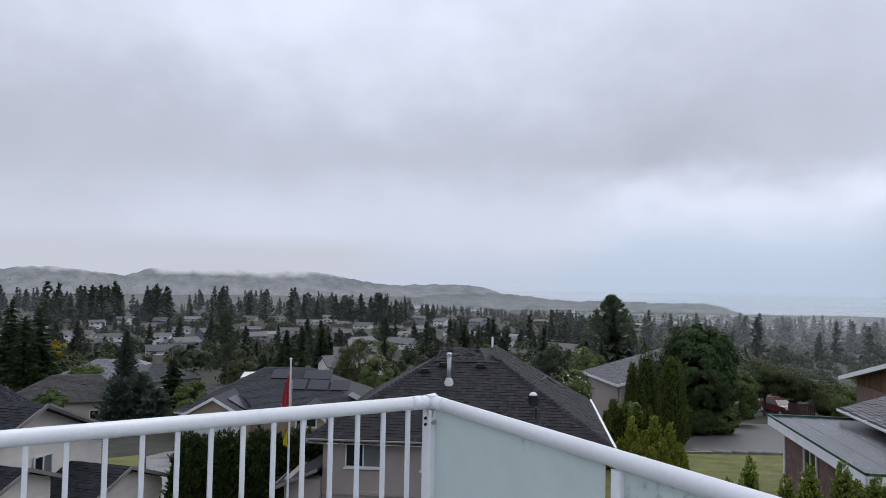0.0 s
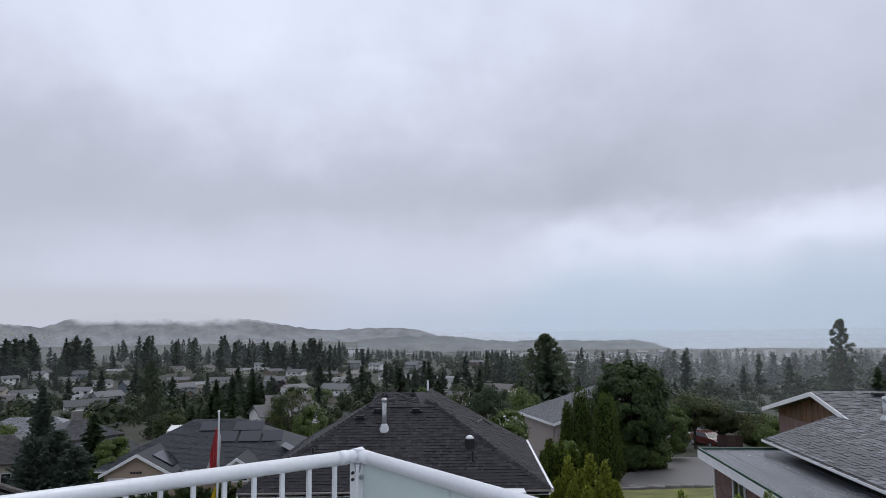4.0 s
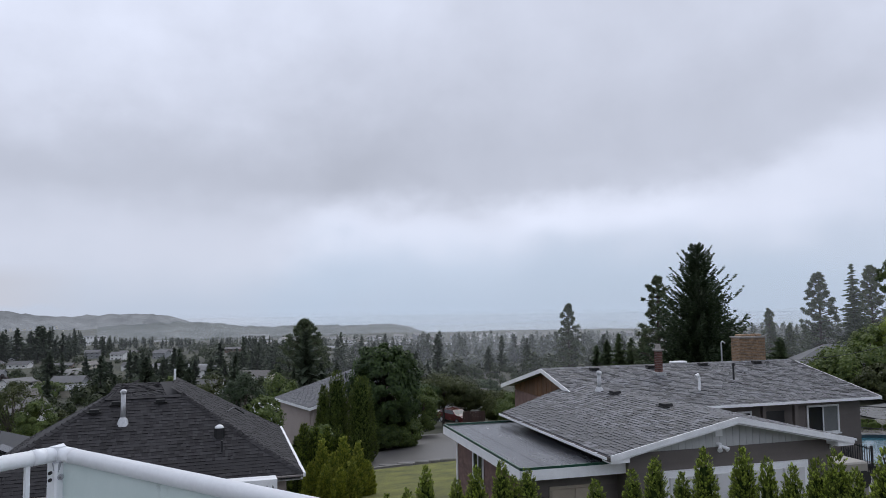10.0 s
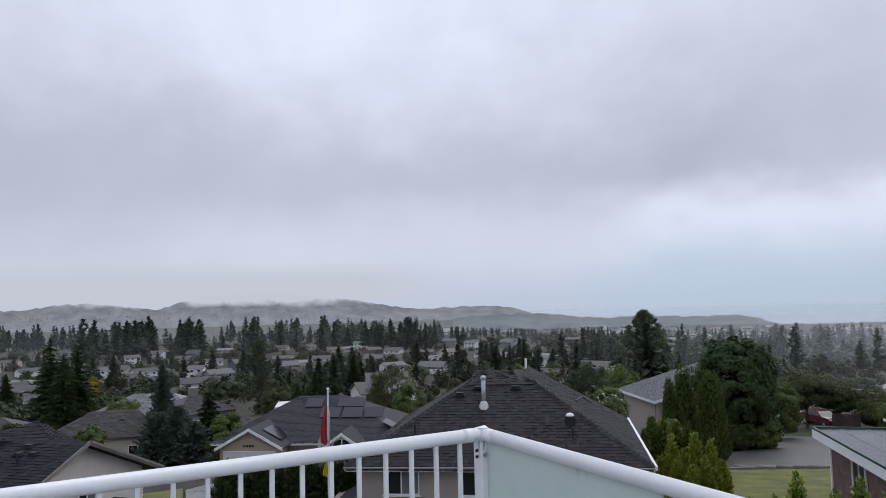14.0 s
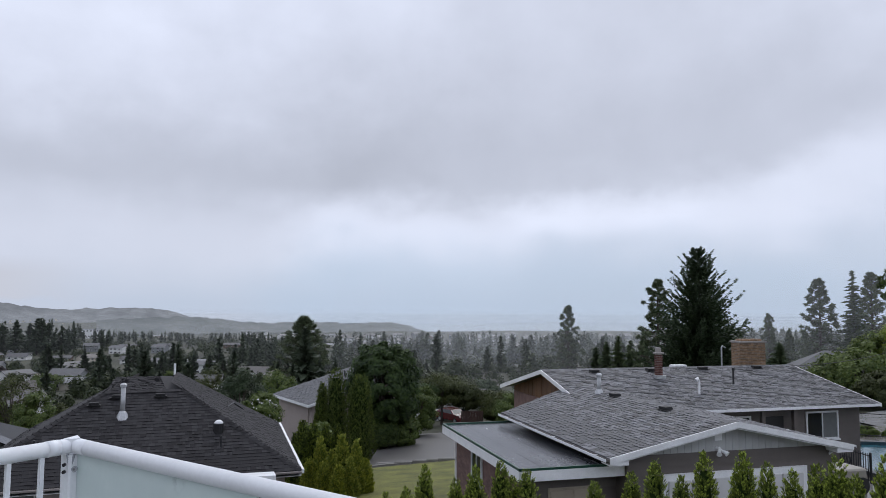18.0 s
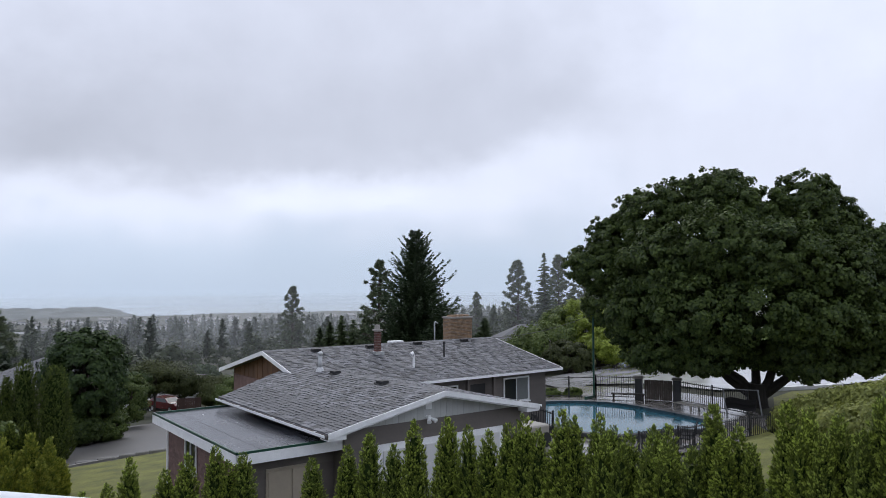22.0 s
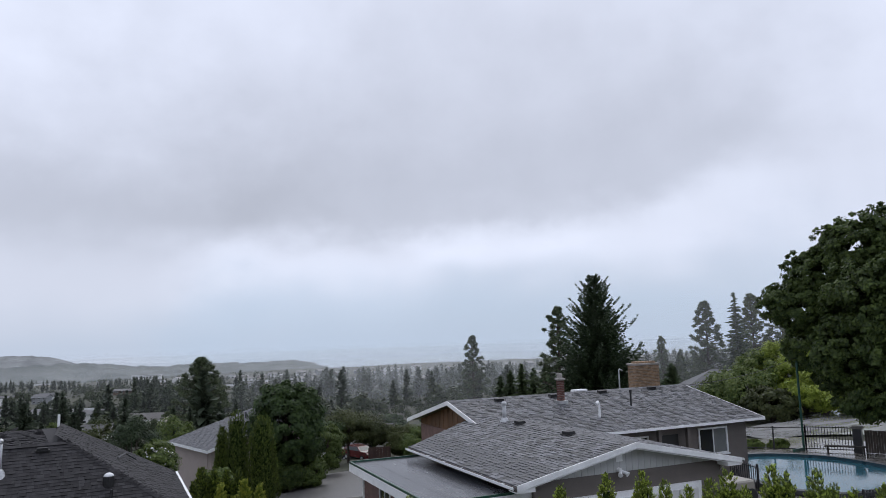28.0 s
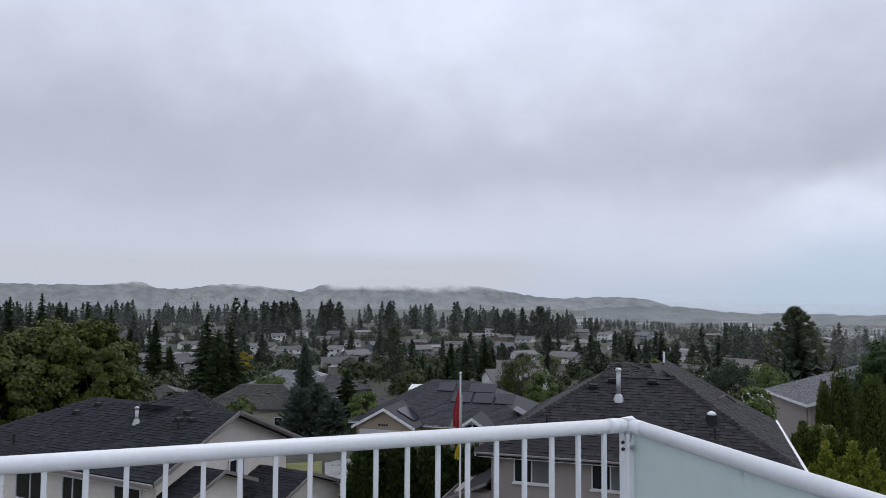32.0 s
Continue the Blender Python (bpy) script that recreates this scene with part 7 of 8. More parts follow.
# broad-leaved trees, with heading, distance, elevation of the top, width
for i, (a, d, el, w, mt, words) in enumerate((
        (19.1, 58, -2.95, 5.8, MAPLE_DEEP, "dense dark green maple by the road"), (21.7, 67, -6.2, 3.4, BROADLEAF, "small green fruit tree by the road"), (24.6, 92, -5.6, 6.0, OLIVE, "green willow beyond the road"),
        (26.8, 94, -6.0, 4.6, MAPLE_DEEP, "green tree beyond the road"), (28.0, 78, -6.8, 4.0, OLIVE, "thin grey-green shrub by the grey house"), (29.6, 70, -6.9, 4.6, BROADLEAF, "green tree by the grey house"), (8.1, 76, -4.9, 4.8, FIR, "dark bushy evergreen behind the hip roof"),
        (9.8, 56, -6.9, 2.8, BROADLEAF, "flowering pale green shrub by the tan house"), (-5.55, 76, -6.2, 3.5, BROADLEAF, "green tree beside the hip roof"), (-41.6, 46, -2.4, 6.6, GOLDGREEN, "large green tree behind the charcoal roof"),
        (-38.9, 45, -2.1, 4.4, GOLDGREEN, "large green tree behind the charcoal roof"), (-36.4, 47, -5.6, 2.6, OLIVE, "olive tree behind the charcoal roof"), (-45.0, 44, -3.4, 5.0, GOLDGREEN, "green tree behind the charcoal roof"), (-28.5, 150, -4.75, 3.6, YELLOWLEAF, "small golden-leaved tree in the valley"),
        (-7.8, 330, -4.5, 9.0, PURPLELEAF, "purple-leaved tree in the valley"), (-9.3, 100, -7.3, 3.6, PURPLELEAF, "dark red-leaved tree behind the solar house"), (-5.0, 250, -5.0, 9.0, BROADLEAF, "green tree in the valley"), (-3.5, 260, -5.2, 8.0, OLIVE, "olive-green tree in the valley"),
        (-28.8, 62, -8.2, 2.6, BROADLEAF, "green shrub by a lower roof"), (-19.4, 64, -7.9, 3.0, BROADLEAF, "green shrub behind the solar house"), (-33.6, 66, -7.6, 3.0, OLIVE, "olive-green shrub by a brown roof"),
        (-21.6, 110, -6.2, 5.0, OLIVE, "olive-green garden tree on the slope"), (-26.6, 100, -6.4, 4.5, BROADLEAF, "green leafy garden tree on the slope"), (-15.6, 110, -6.2, 5.0, OLIVE, "olive-green garden tree on the slope"), (-8.0, 120, -6.6, 4.0, BROADLEAF, "green leafy garden tree on the slope"), (-4.0, 95, -7.2, 3.2, OLIVE, "green leafy tree beside the hip roof"), (-7.0, 112, -5.0, 7.0, OLIVE, "dark leafy tree behind the solar house"), (20.6, 58, -8.6, 2.6, BROADLEAF, "dark shrub below the maple"), (18.0, 57, -8.8, 2.6, BROADLEAF, "dark shrub below the maple"), (19.2, 56.6, -9.1, 2.2, MAPLE, "dark shrub below the maple"),
        (5.8, 150, -5.2, 6.0, OLIVE, "olive-green tree in the valley"), (3.0, 190, -5.1, 5.0, BROADLEAF, "green tree in the valley"), (31.5, 96, -5.4, 4.0, BRIGHTLEAF, "yellow-green tree behind the grey house"), (11.0, 100, -5.2, 5.0, BROADLEAF, "green tree behind the tan house"))):
    m, h = top_m(a, d, el)
    big_ = mt in (MAPLE, MAPLE_DEEP, GOLDGREEN)
    broadleaf("tree", words, m, h, w, 200 + i, mt, 230 if big_ else (150 if -46 < a < -35 and d < 50 else 80 if d < 96 else 84 if d < 125 else 40), 230 if big_ else (210 if d < 96 else 130), (.11 if big_ else .075) * max(1, d / 80), .2 if big_ else .06, lump=.21 if big_ else .3, flat=-1.0, trunk_r=.2 if d < 90 else .25)

for i, (a, d, el, w, mt) in enumerate(((23.6, 79, -5.7, 5.4, OLIVE), (25.6, 80, -6.4, 4.2, OLIVE), (22.3, 77, -6.3, 3.6, MAPLE_DEEP))):
    m, h = top_m(a, d, el)
    broadleaf("tree", "green spreading tree above the parked cars", m, h, w, 248 + i, mt, 90, 210, .085, .44, flat=-1.0, trunk_r=.16)
# white blossom on the shrub by the tan house
m, h = top_m(9.6, 55, -7.05)
rose = broadleaf("flowering_shrub", "green shrub covered in small white flowers", m, h, 3.0, 255, BROADLEAF, 60, 160, .09, .05, category="shrub")
c_, a_, b_, u_, r_ = crown_points(np.random.default_rng(256), 60, 9, 1.55, 1.55, h * .48, h * .54, .075, .3)
part("blossom", quads("blossom", c_, a_, b_, FABRIC_WHITE), None, rose, "white flowers", kind="stuff")

# bank of bright shrubs beyond the pool
for i, (a, d, el, w, mt) in enumerate(((56.3, 78, -1.0, 6.0, BRIGHTLEAF), (58.6, 70, -3.2, 6.0, BRIGHTLEAF), (60.8, 66, -4.4, 5.0, BRIGHTLEAF), (63.0, 64, -4.2, 5.5, BRIGHTLEAF), (53.2, 72, -3.2, 7.0, BROADLEAF), (51.9, 74, -4.0, 5.0, BROADLEAF), (54.6, 76, -2.0, 6.0, BROADLEAF), (57.4, 74, -2.2, 6.0, BRIGHTLEAF), (55.2, 68, -4.4, 4.5, OLIVE), (59.6, 80, -2.0, 6, BROADLEAF), (62.0, 84, -1.6, 7, BROADLEAF), (65.0, 80, -3.0, 6, BROADLEAF), (68, 82, -3.5, 6, BROADLEAF), (71, 90, -4.0, 6, BRIGHTLEAF), (66.6, 66, -5.6, 3, BRIGHTLEAF))):
    m, h = top_m(a, d, el)
    broadleaf("shrub", "bright green shrub on the bank beyond the pool" if mt is BRIGHTLEAF else "green shrub on the bank beyond the pool", m, h, w, 260 + i, mt, 70, 200, .11, .03, lump=.24, category="shrub", group="shrubs beyond the pool")
# tangled vines on the slope behind the hedge
for i, (a, d, el, w) in enumerate(((70.9, 35.5, -8.9, 1.8), (71.8, 35, -8.5, 2.4), (73.2, 36.5, -8.1, 2.6), (74.6, 37, -7.7, 2.8), (72.6, 34, -7.9, 1.8), (74.3, 34, -7.3, 2.4), (76.6, 33, -7.0, 3.2), (79.2, 32, -6.9, 3.4), (82, 32, -6.5, 3.4), (74.2, 27, -8.8, 1.8), (75.8, 26, -8.2, 2.4), (78.4, 25, -8.0, 2.6), (81.0, 24, -7.6, 2.6), (84, 23, -7.4, 2.6))):
    m, h = top_m(a, d, el)
    broadleaf("vine_thicket", "tangled olive-green vines on the slope", m, max(h, 1.0), w, 280 + i, VINE, 70, 200, .062, .02, lump=.32, category="shrub", group="vines behind the hedge")

for i, (a, d, el, w) in enumerate(((75.9, 45, -7.7, 3.0), (77.8, 47, -6.8, 3.2), (79.8, 46, -5.9, 3.4), (81.9, 46, -5.6, 3.4))):
    m, h = top_m(a, d, el)
    broadleaf("vine_thicket", "tangled olive-green vines on the slope", m, max(h, .8), w, 295 + i, VINE, 60, 170, .07, .02, lump=.32, category="shrub", group="vines behind the hedge")

# the great maple by the pool
MM = Matrix.Translation(at(68.75, 43.0, -.1))
maple = thing("maple_tree", MM, "huge spreading dark green maple with a short forked trunk", "tree")
side_v = Vector((math.cos(radians(68.4)), -math.sin(radians(68.4)), 0))     # to the right as seen from the deck
back_v = Vector((math.sin(radians(68.4)), math.cos(radians(68.4)), 0))
rng = np.random.default_rng(300)
OUTER = [(-1.7, 0, 11.4, 2.0, 1.7), (-3.4, .5, 11.1, 2.1, 1.7), (-.3, -.3, 10.5, 1.8, 1.5), (2.5, 0, 11.1, 1.7, 1.7), (3.6, .4, 9.7, 1.8, 1.6), (4.8, 0, 8.5, 1.9, 1.5), (6.2, 0, 7.3, 1.9, 1.5),
         (7.6, 0, 5.7, 2.0, 1.6), (-5.5, 0, 10.6, 1.9, 1.6), (-7.2, .4, 9.4, 1.8, 1.5), (-8.5, 0, 7.7, 1.8, 1.5), (-7.8, .2, 5.6, 1.7, 1.4)]
INNER = [(-6.4, 0, 4.2, 1.7, 1.3), (-4.5, -2.2, 7.6, 2.6, 2.2), (-1.9, -2.8, 8.6, 2.6, 2.1), (1.0, -2.8, 8.0, 2.6, 2.2), (3.4, -2.4, 7.0, 2.4, 2.0), (5.6, -1.8, 5.3, 2.2, 1.7), (-5.6, -1.8, 5.5, 2.2, 1.8),
         (-2.8, -3.2, 5.4, 2.6, 1.9), (.4, -3.4, 5.5, 2.6, 1.9), (3.0, -3.0, 5.0, 2.4, 1.5), (-4.3, -1.8, 3.4, 2.0, 1.0)]
UNDER = [(-4.8, -1.5, 2.7, 1.9, .8), (-2.4, -2.0, 2.6, 1.6, .7), (2.6, -2.0, 2.5, 1.6, .7), (4.8, -1.6, 4.1, 1.8, .8), (6.8, -.8, 4.7, 1.6, .9), (.6, .3, 9.6, 2.0, 1.6), (4.2, .6, 7.6, 2.2, 1.8), (-6.2, .4, 7.4, 2.2, 2.0), (5.9, -.8, 3.5, 1.6, 1.0), (7.3, -.4, 3.7, 1.5, 1.1), (4.6, -1.4, 3.0, 1.5, .8), (.2, -.9, 2.9, 1.5, .7), (4.9, -1.6, 4.5, 2.0, 1.1), (6.5, -.8, 4.9, 1.6, 1.1), (0, 2.8, 8.0, 3.4, 3.0), (-4.3, 2.5, 7.0, 3.2, 2.8), (3.8, 2.5, 6.6, 3.2, 2.6), (-1.8, -2.4, 3.7, 1.9, .9), (2.2, -2.2, 3.5, 1.8, .8)]
LOBES = OUTER + INNER + UNDER
C, A, B = [], [], []
g = G()
for i, (sx, by_, z, r, rz) in enumerate(LOBES):
    c, a, b, u, rad = crown_points(rng, 110, 112, r, r, rz, 0, .088, .19, .35, -.9)
    off = side_v * sx + back_v * by_ + Vector((0, 0, z))
    C.append(c + np.array(off)), A.append(a), B.append(b)
    c, a, b, u, rad = crown_points(rng, 46, 42, r * 1.2, r * 1.2, rz * 1.2, 0, .088, .10, .35, -.5)
    C.append(c + np.array(off)), A.append(a), B.append(b)
    e = off * .85
    if i in (2, 4, 7, 10, 12, 23):
        g.tube([tuple(side_v * (.2 if sx > 0 else -.2) + Vector((0, 0, .7))), tuple(side_v * sx * .16 + back_v * by_ * .12 + Vector((0, 0, 1.5))), tuple(side_v * sx * .42 + back_v * by_ * .35 + Vector((0, 0, 1.6 + z * .3))), tuple(e)], [.30, .24, .17, .05], 9, False)
part("trunk", trunk_mesh(1.35, .56, 5, .02, 14, 6, .92), BARK_DARK, maple)
part("limb_work", g, BARK_DARK, maple, kind="stuff")
part("crown", quads("crown", np.concatenate(C), np.concatenate(A), np.concatenate(B), MAPLE), None, maple)

# ---- roads, lawns, pool ----
STONE = mat("weathered_stone", (.22, .21, .195), .8, .3, 2, 20, .3)
def polar(*spots):
    return [(d * math.sin(radians(a)), d * math.cos(radians(a))) for a, d in spots]


draped("road", polar((13.0, 46), (17.5, 44.6), (24.6, 45.4), (31, 46), (33, 60), (26, 68), (21.5, 69), (17, 72), (12, 72)), ASPHALT, "wet grey asphalt road", "road", .05)
draped("lawn", polar((11.5, 28), (17, 24), (26, 24), (34, 27), (33, 44), (24.6, 45.0), (17.5, 44.2), (12, 45)), GRASS, "yellow-green lawn by the road", "lawn", .06)
kerb = polar((13.0, 44.9), (17.5, 44.4), (21, 44.8), (24.6, 45.2), (31, 45.8))
g = G()
for (xa, ya), (xb, yb_) in zip(kerb, kerb[1:]):
    a, b = Vector((xa, ya, float(ground_z(xa, ya)))), Vector((xb, yb_, float(ground_z(xb, yb_))))
    n = (b - a).cross(Vector((0, 0, 1))).normalized() * .16
    up = Vector((0, 0, .2))
    g.hexa([a, b, b - n, a - n, a + up, b + up, b - n + up, a - n + up])
solo("kerb", g, STONE, "low concrete kerb along the lawn", "kerb", kind="structure")
g = G()
lot_edge = [at(a, d) for a, d in ((69.0, 49.2), (70.6, 50.2), (72.0, 51.3), (73.3, 52.4), (74.2, 53.8))]
for a, b in zip(lot_edge, lot_edge[1:]):
    n = (b - a).cross(Vector((0, 0, 1))).normalized() * .35
    up = Vector((0, 0, .22))
    g.hexa([a, b, b - n, a - n, a + up, b + up, b - n + up, a - n + up])
solo("kerb", g, WALLS[0], "pale concrete kerb along the paved lot", "kerb", kind="structure")
for i, a in enumerate((19.2, 20.6, 22.0, 23.1, 24.0)):
    g = G()
    g.box(-.5, -.12, -.1, .5, .12, .28, .05)
    solo("kerb_stone", g, STONE, "weathered stone edging block beside the road", "stone", "edging stones", m=Matrix.Translation(at(a, 44.9)) @ pose(0, 0, 0, 0, 0, -a + 5 * i - 10))
draped("road", polar((-22.5, 31), (-9.5, 33), (-8, 40), (-14, 48), (-20, 52), (-22.5, 48)), CONCRETE, "wet pale concrete drive", "road", .06)
draped("lawn", polar((-31, 28.5), (-20, 27.6), (-20, 30.5), (-22.7, 31), (-22.7, 49), (-31, 46)), GRASS, "dry yellow-green grass strip", "lawn", .07)
draped("road", polar((52, 62), (55, 52), (57.5, 49.5), (62, 50), (66, 48.0), (71, 50.6), (73.3, 52.7), (76.4, 57.8), (76.8, 62), (73, 62.5), (70, 70), (60, 76)), mat("wet_pale_paving", (.42, .42, .42), .16, .15, .4, 12, .05), "wet pale paved lot beyond the fence", "road", .07)
draped("lawn", polar((71, 30), (76, 27), (88, 22), (100, 40), (92, 95), (80, 105), (79, 54), (74.5, 47)), GRASS, "rough grass on the hillside", "lawn", .06)
draped("lawn", polar((69.9, 38), (72.2, 30), (76, 30), (77, 54), (75, 52.6), (71, 49.1), (69.8, 46)), GRASS, "rough dull grass beside the great maple", "lawn", .09)
draped("lawn", polar((54, 76), (60, 74), (70, 67), (73.4, 60), (76, 56), (80, 54), (90, 56), (94, 112), (60, 116)), GRASS, "dry grass verge beyond the paving", "lawn", .045)
draped("patio", polar((50, 27.5), (52.0, 46), (57, 48.0), (63, 46.6), (67.6, 44.6), (69.5, 38), (69, 30), (62, 26.5), (55, 26)), mat("soaked_concrete", (.24, .225, .21), .13, .25, .8, 16, .08), "wet concrete pool surround", "patio", .06)
draped("lawn", polar((66, 22), (70, 21), (71.5, 30), (68.6, 37), (66.5, 28)), GRASS, "green grass behind the hedge", "lawn", .08)

PZ = -5.0


def closed_curve(pts, n=10):
    out = []
    k = len(pts)
    for i in range(k):
        p0, p1, p2, p3 = (Vector(pts[(i + j - 1) % k]) for j in range(4))
        for s in range(n):
            t = s / n
            out.append(.5 * ((2 * p1) + (-p0 + p2) * t + (2 * p0 - 5 * p1 + 4 * p2 - p3) * t * t + (-p0 + 3 * p1 - 3 * p2 + p3) * t ** 3))
    return out


edge = closed_curve([(26.7, 18.9), (28.9, 23.2), (32.2, 23.6), (34.1, 21.0), (33.7, 17.8), (32.6, 14.9), (31.2, 14.2), (29.3, 15.6), (27.2, 16.4)], 8)
ctr = sum(edge, Vector((0, 0))) / len(edge)
pool = thing("pool", Matrix.Identity(4), "kidney-shaped pool with blue water and dark coping", "pool")
n = len(edge)
g = G()
g.add([(p.x, p.y, PZ + .02) for p in edge], [tuple(range(n))[::-1] if sum(edge[i].x * edge[(i + 1) % n].y - edge[(i + 1) % n].x * edge[i].y for i in range(n)) < 0 else tuple(range(n))])
part("water", g, WATER, pool, "rippled blue pool water")
g = G()
ring = [(p, (p - ctr).normalized()) for p in edge]
vs = []
for p, d in ring:
    for k, z in ((0, .0), (0, .16), (.32, .16), (.32, .0)):
        vs.append((p.x + d.x * k, p.y + d.y * k, PZ + z))
fs = []
for i in range(n):
    j = (i + 1) % n
    for k in range(4):
        fs.append((i * 4 + k, i * 4 + (k + 1) % 4, j * 4 + (k + 1) % 4, j * 4 + k))
part("coping", g.add(vs, fs), POOL_COPING, pool, "dark wet coping")
g = G()
vs = []
for p, d in ring:
    vs += [(p.x - d.x * .01, p.y - d.y * .01, PZ + .015), (p.x - d.x * .01, p.y - d.y * .01, PZ + .15)]
part("tile_band", g.add(vs, [(2 * i, 2 * i + 1, 2 * ((i + 1) % n) + 1, 2 * ((i + 1) % n)) for i in range(n)]), POOL_TILE, pool, "blue tile band")


def fence(pts, h, step=.13, label="black iron picket fence round the pool", rails=(.12, -.08), every=2.4, lift=0.06, level=None):
    t = thing("fence", Matrix.Identity(4), label, "fence", "pool fences")
    for a, b in zip(pts, pts[1:]):
        a, b = Vector(a), Vector(b)
        ln = (b - a).length
        za, zb2 = (float(ground_z(q.x, q.y)) + lift if level is None else level for q in (a, b))

        def spot(s):
            q = a + (b - a) * (s / ln)
            return q.x, q.y, za + (zb2 - za) * s / ln
        for rz_ in rails:
            g = G()
            o_ = rz_ if rz_ > 0 else h + rz_
            p, q = spot(0), spot(ln)
            g.tube([(p[0], p[1], p[2] + o_), (q[0], q[1], q[2] + o_)], .022, 5)
            part("rail", g, BLACK_METAL, t)
        k = max(1, round(ln / every))
        for i in range(k + 1):
            x, y, z = spot(ln * i / k)
            g = G()
            g.box(x - .035, y - .035, z - .1, x + .035, y + .035, z + h + .05, .008)
            part("post", g, BLACK_METAL, t)
        if step:
            m_ = int(ln / step)
            for i in range(1, m_):
                x, y, z = spot(ln * i / m_)
                g = G()
                g.box(x - .011, y - .011, z + .08, x + .011, y + .011, z + h)
                part("picket", g, BLACK_METAL, t)
    return t


PF = -5.07
fence([(34.2, 25.65), (36.15, 23.25)], 1.2, 0, "black post fence with thin rails", (.1, -.03), 1.6, level=PF)
fence([(36.15, 23.25), (37.3, 21.35)], 1.3, level=PF)
fence([(38.03, 19.0), (36.6, 14.7)], 1.2, level=PF)
fence([(24.9, 14.1), (29.0, 13.0), (33.3, 11.9)], 0.95, level=PF)
fence([(26.2, 20.6), (25.6, 18.6)], 1.1, level=PF)
for i, (x, y) in enumerate(((37.4, 21.2), (38.05, 19.2))):
    p = thing("fence_pillar", Matrix.Translation((x, y, PF)) @ pose(0, 0, 0, 0, 0, 18), "dark stone fence pillar with a cap", "pillar", "fence pillars")
    g = G()
    g.box(-.2, -.2, -.3, .2, .2, 1.2, .02)
    part("shaft", g, POOL_COPING, p)
    g = G()
    g.box(-.26, -.26, 1.2, .26, .26, 1.34, .05)
    part("cap", g, STONE, p)
pf = thing("board_fence", Matrix.Translation((37.5, 20.9, PF)) @ pose(0, 0, 0, 0, 0, -72), "dark weathered board fence between the pillars", "fence")
for i in range(13):
    g = G()
    g.box(.118 * i, -.012 + .008 * (i % 2), .02, .118 * i + .11, .012 + .008 * (i % 2), 1.14 + .006 * (i % 3))
    part("board", g, BARK, pf)
# bench, shrubs and chairs by the pool
bench = thing("bench", Matrix.Translation((36.4, 21.3, -5.07)) @ pose(0, 0, 0, 0, 0, -60), "low dark wooden bench by the pool", "bench")
for k in range(3):
    g = G()
    g.box(-.95, -.2 + .14 * k, .38, .95, -.09 + .14 * k, .43, .01)
    part("slat", g, BARK_DARK, bench)
for x in (-.8, .8):
    g = G()
    g.box(x - .04, -.18, 0, x + .04, .2, .38)
    part("leg", g, BARK_DARK, bench)
for i, (a, d) in enumerate(((53.9, 43.4), (55.45, 43.6))):
    broadleaf("round_shrub", "low rounded shrub on the pool surround", Matrix.Translation(at(a, d)), .48, 1.0, 330 + i, BROADLEAF, 24, 150, .07, .02, category="shrub", group="pool shrubs")


def patio_chair(m):
    t = thing("patio_chair", m, "black metal patio chair with arms", "chair", "pool chairs")
    g = G()
    g.box(-.26, -.26, .40, .26, .24, .44, .01)
    part("seat", g, BLACK_METAL, t)
    g = G()
    g.tube([(-.25, .25, .42), (-.26, .34, .92), (.26, .34, .92), (.25, .25, .42)], .016, 6)
    back = part("backrest", g, BLACK_METAL, t)
    for k in range(5):
        g = G()
        x = -.176 + .088 * k
        g.tube([(x, .24, .44), (x, .34, .92)], .012, 5)
        part("bar", g, BLACK_METAL, back)
    for sx in (-1, 1):
        for y in (-.24, .24):
            g = G()
            g.tube([(sx * .25, y, 0), (sx * .25, y, .42)], .016, 5)
            part("leg", g, BLACK_METAL, t)
        g = G()
        g.tube([(sx * .27, -.24, .42), (sx * .27, -.24, .65), (sx * .27, .28, .66)], .015, 5)
        part("armrest", g, BLACK_METAL, t)
    return t


ch = patio_chair(Matrix.Translation((25.7, 14.25, PF)) @ pose(0, 0, 0, 0, 0, 140))
for x, y, r in ((27.6, 13.6, 100), (28.3, 13.8, 200), (25.4, 17.6, 40), (24.9, 19.4, 250)):
    copy_thing(ch, Matrix.Translation((x, y, PF)) @ pose(0, 0, 0, 0, 0, r))
# swing frame with a dark sling
sw = thing("garden_swing", Matrix.Translation((36.2, 14.9, PF)) @ pose(0, 0, 0, 0, 0, -67), "grey metal garden swing frame with a dark fabric sling", "swing")
for x in (-.8, .8):
    for s in (-1, 1):
        g = G()
        g.tube([(x, 0, 1.3), (x + .18, s * .6, -.05)], .032, 7)
        part("leg", g, SWING_GREY, sw)
g = G()
g.tube([(-.85, 0, 1.3), (.85, 0, 1.3)], .03, 7)
part("top_bar", g, SWING_GREY, sw)
g = G()
g.add([(-.7 + 1.4 * i / 6, .35 * math.cos(j * .6) - .3, .30 + .16 * j + .05 * math.sin(i * 1.1)) for j in range(5) for i in range(7)], [(j * 7 + i, j * 7 + i + 1, j * 7 + i + 8, j * 7 + i + 7) for j in range(4) for i in range(6)])
part("sling", g, BLACK_METAL, sw, "dark fabric sling")
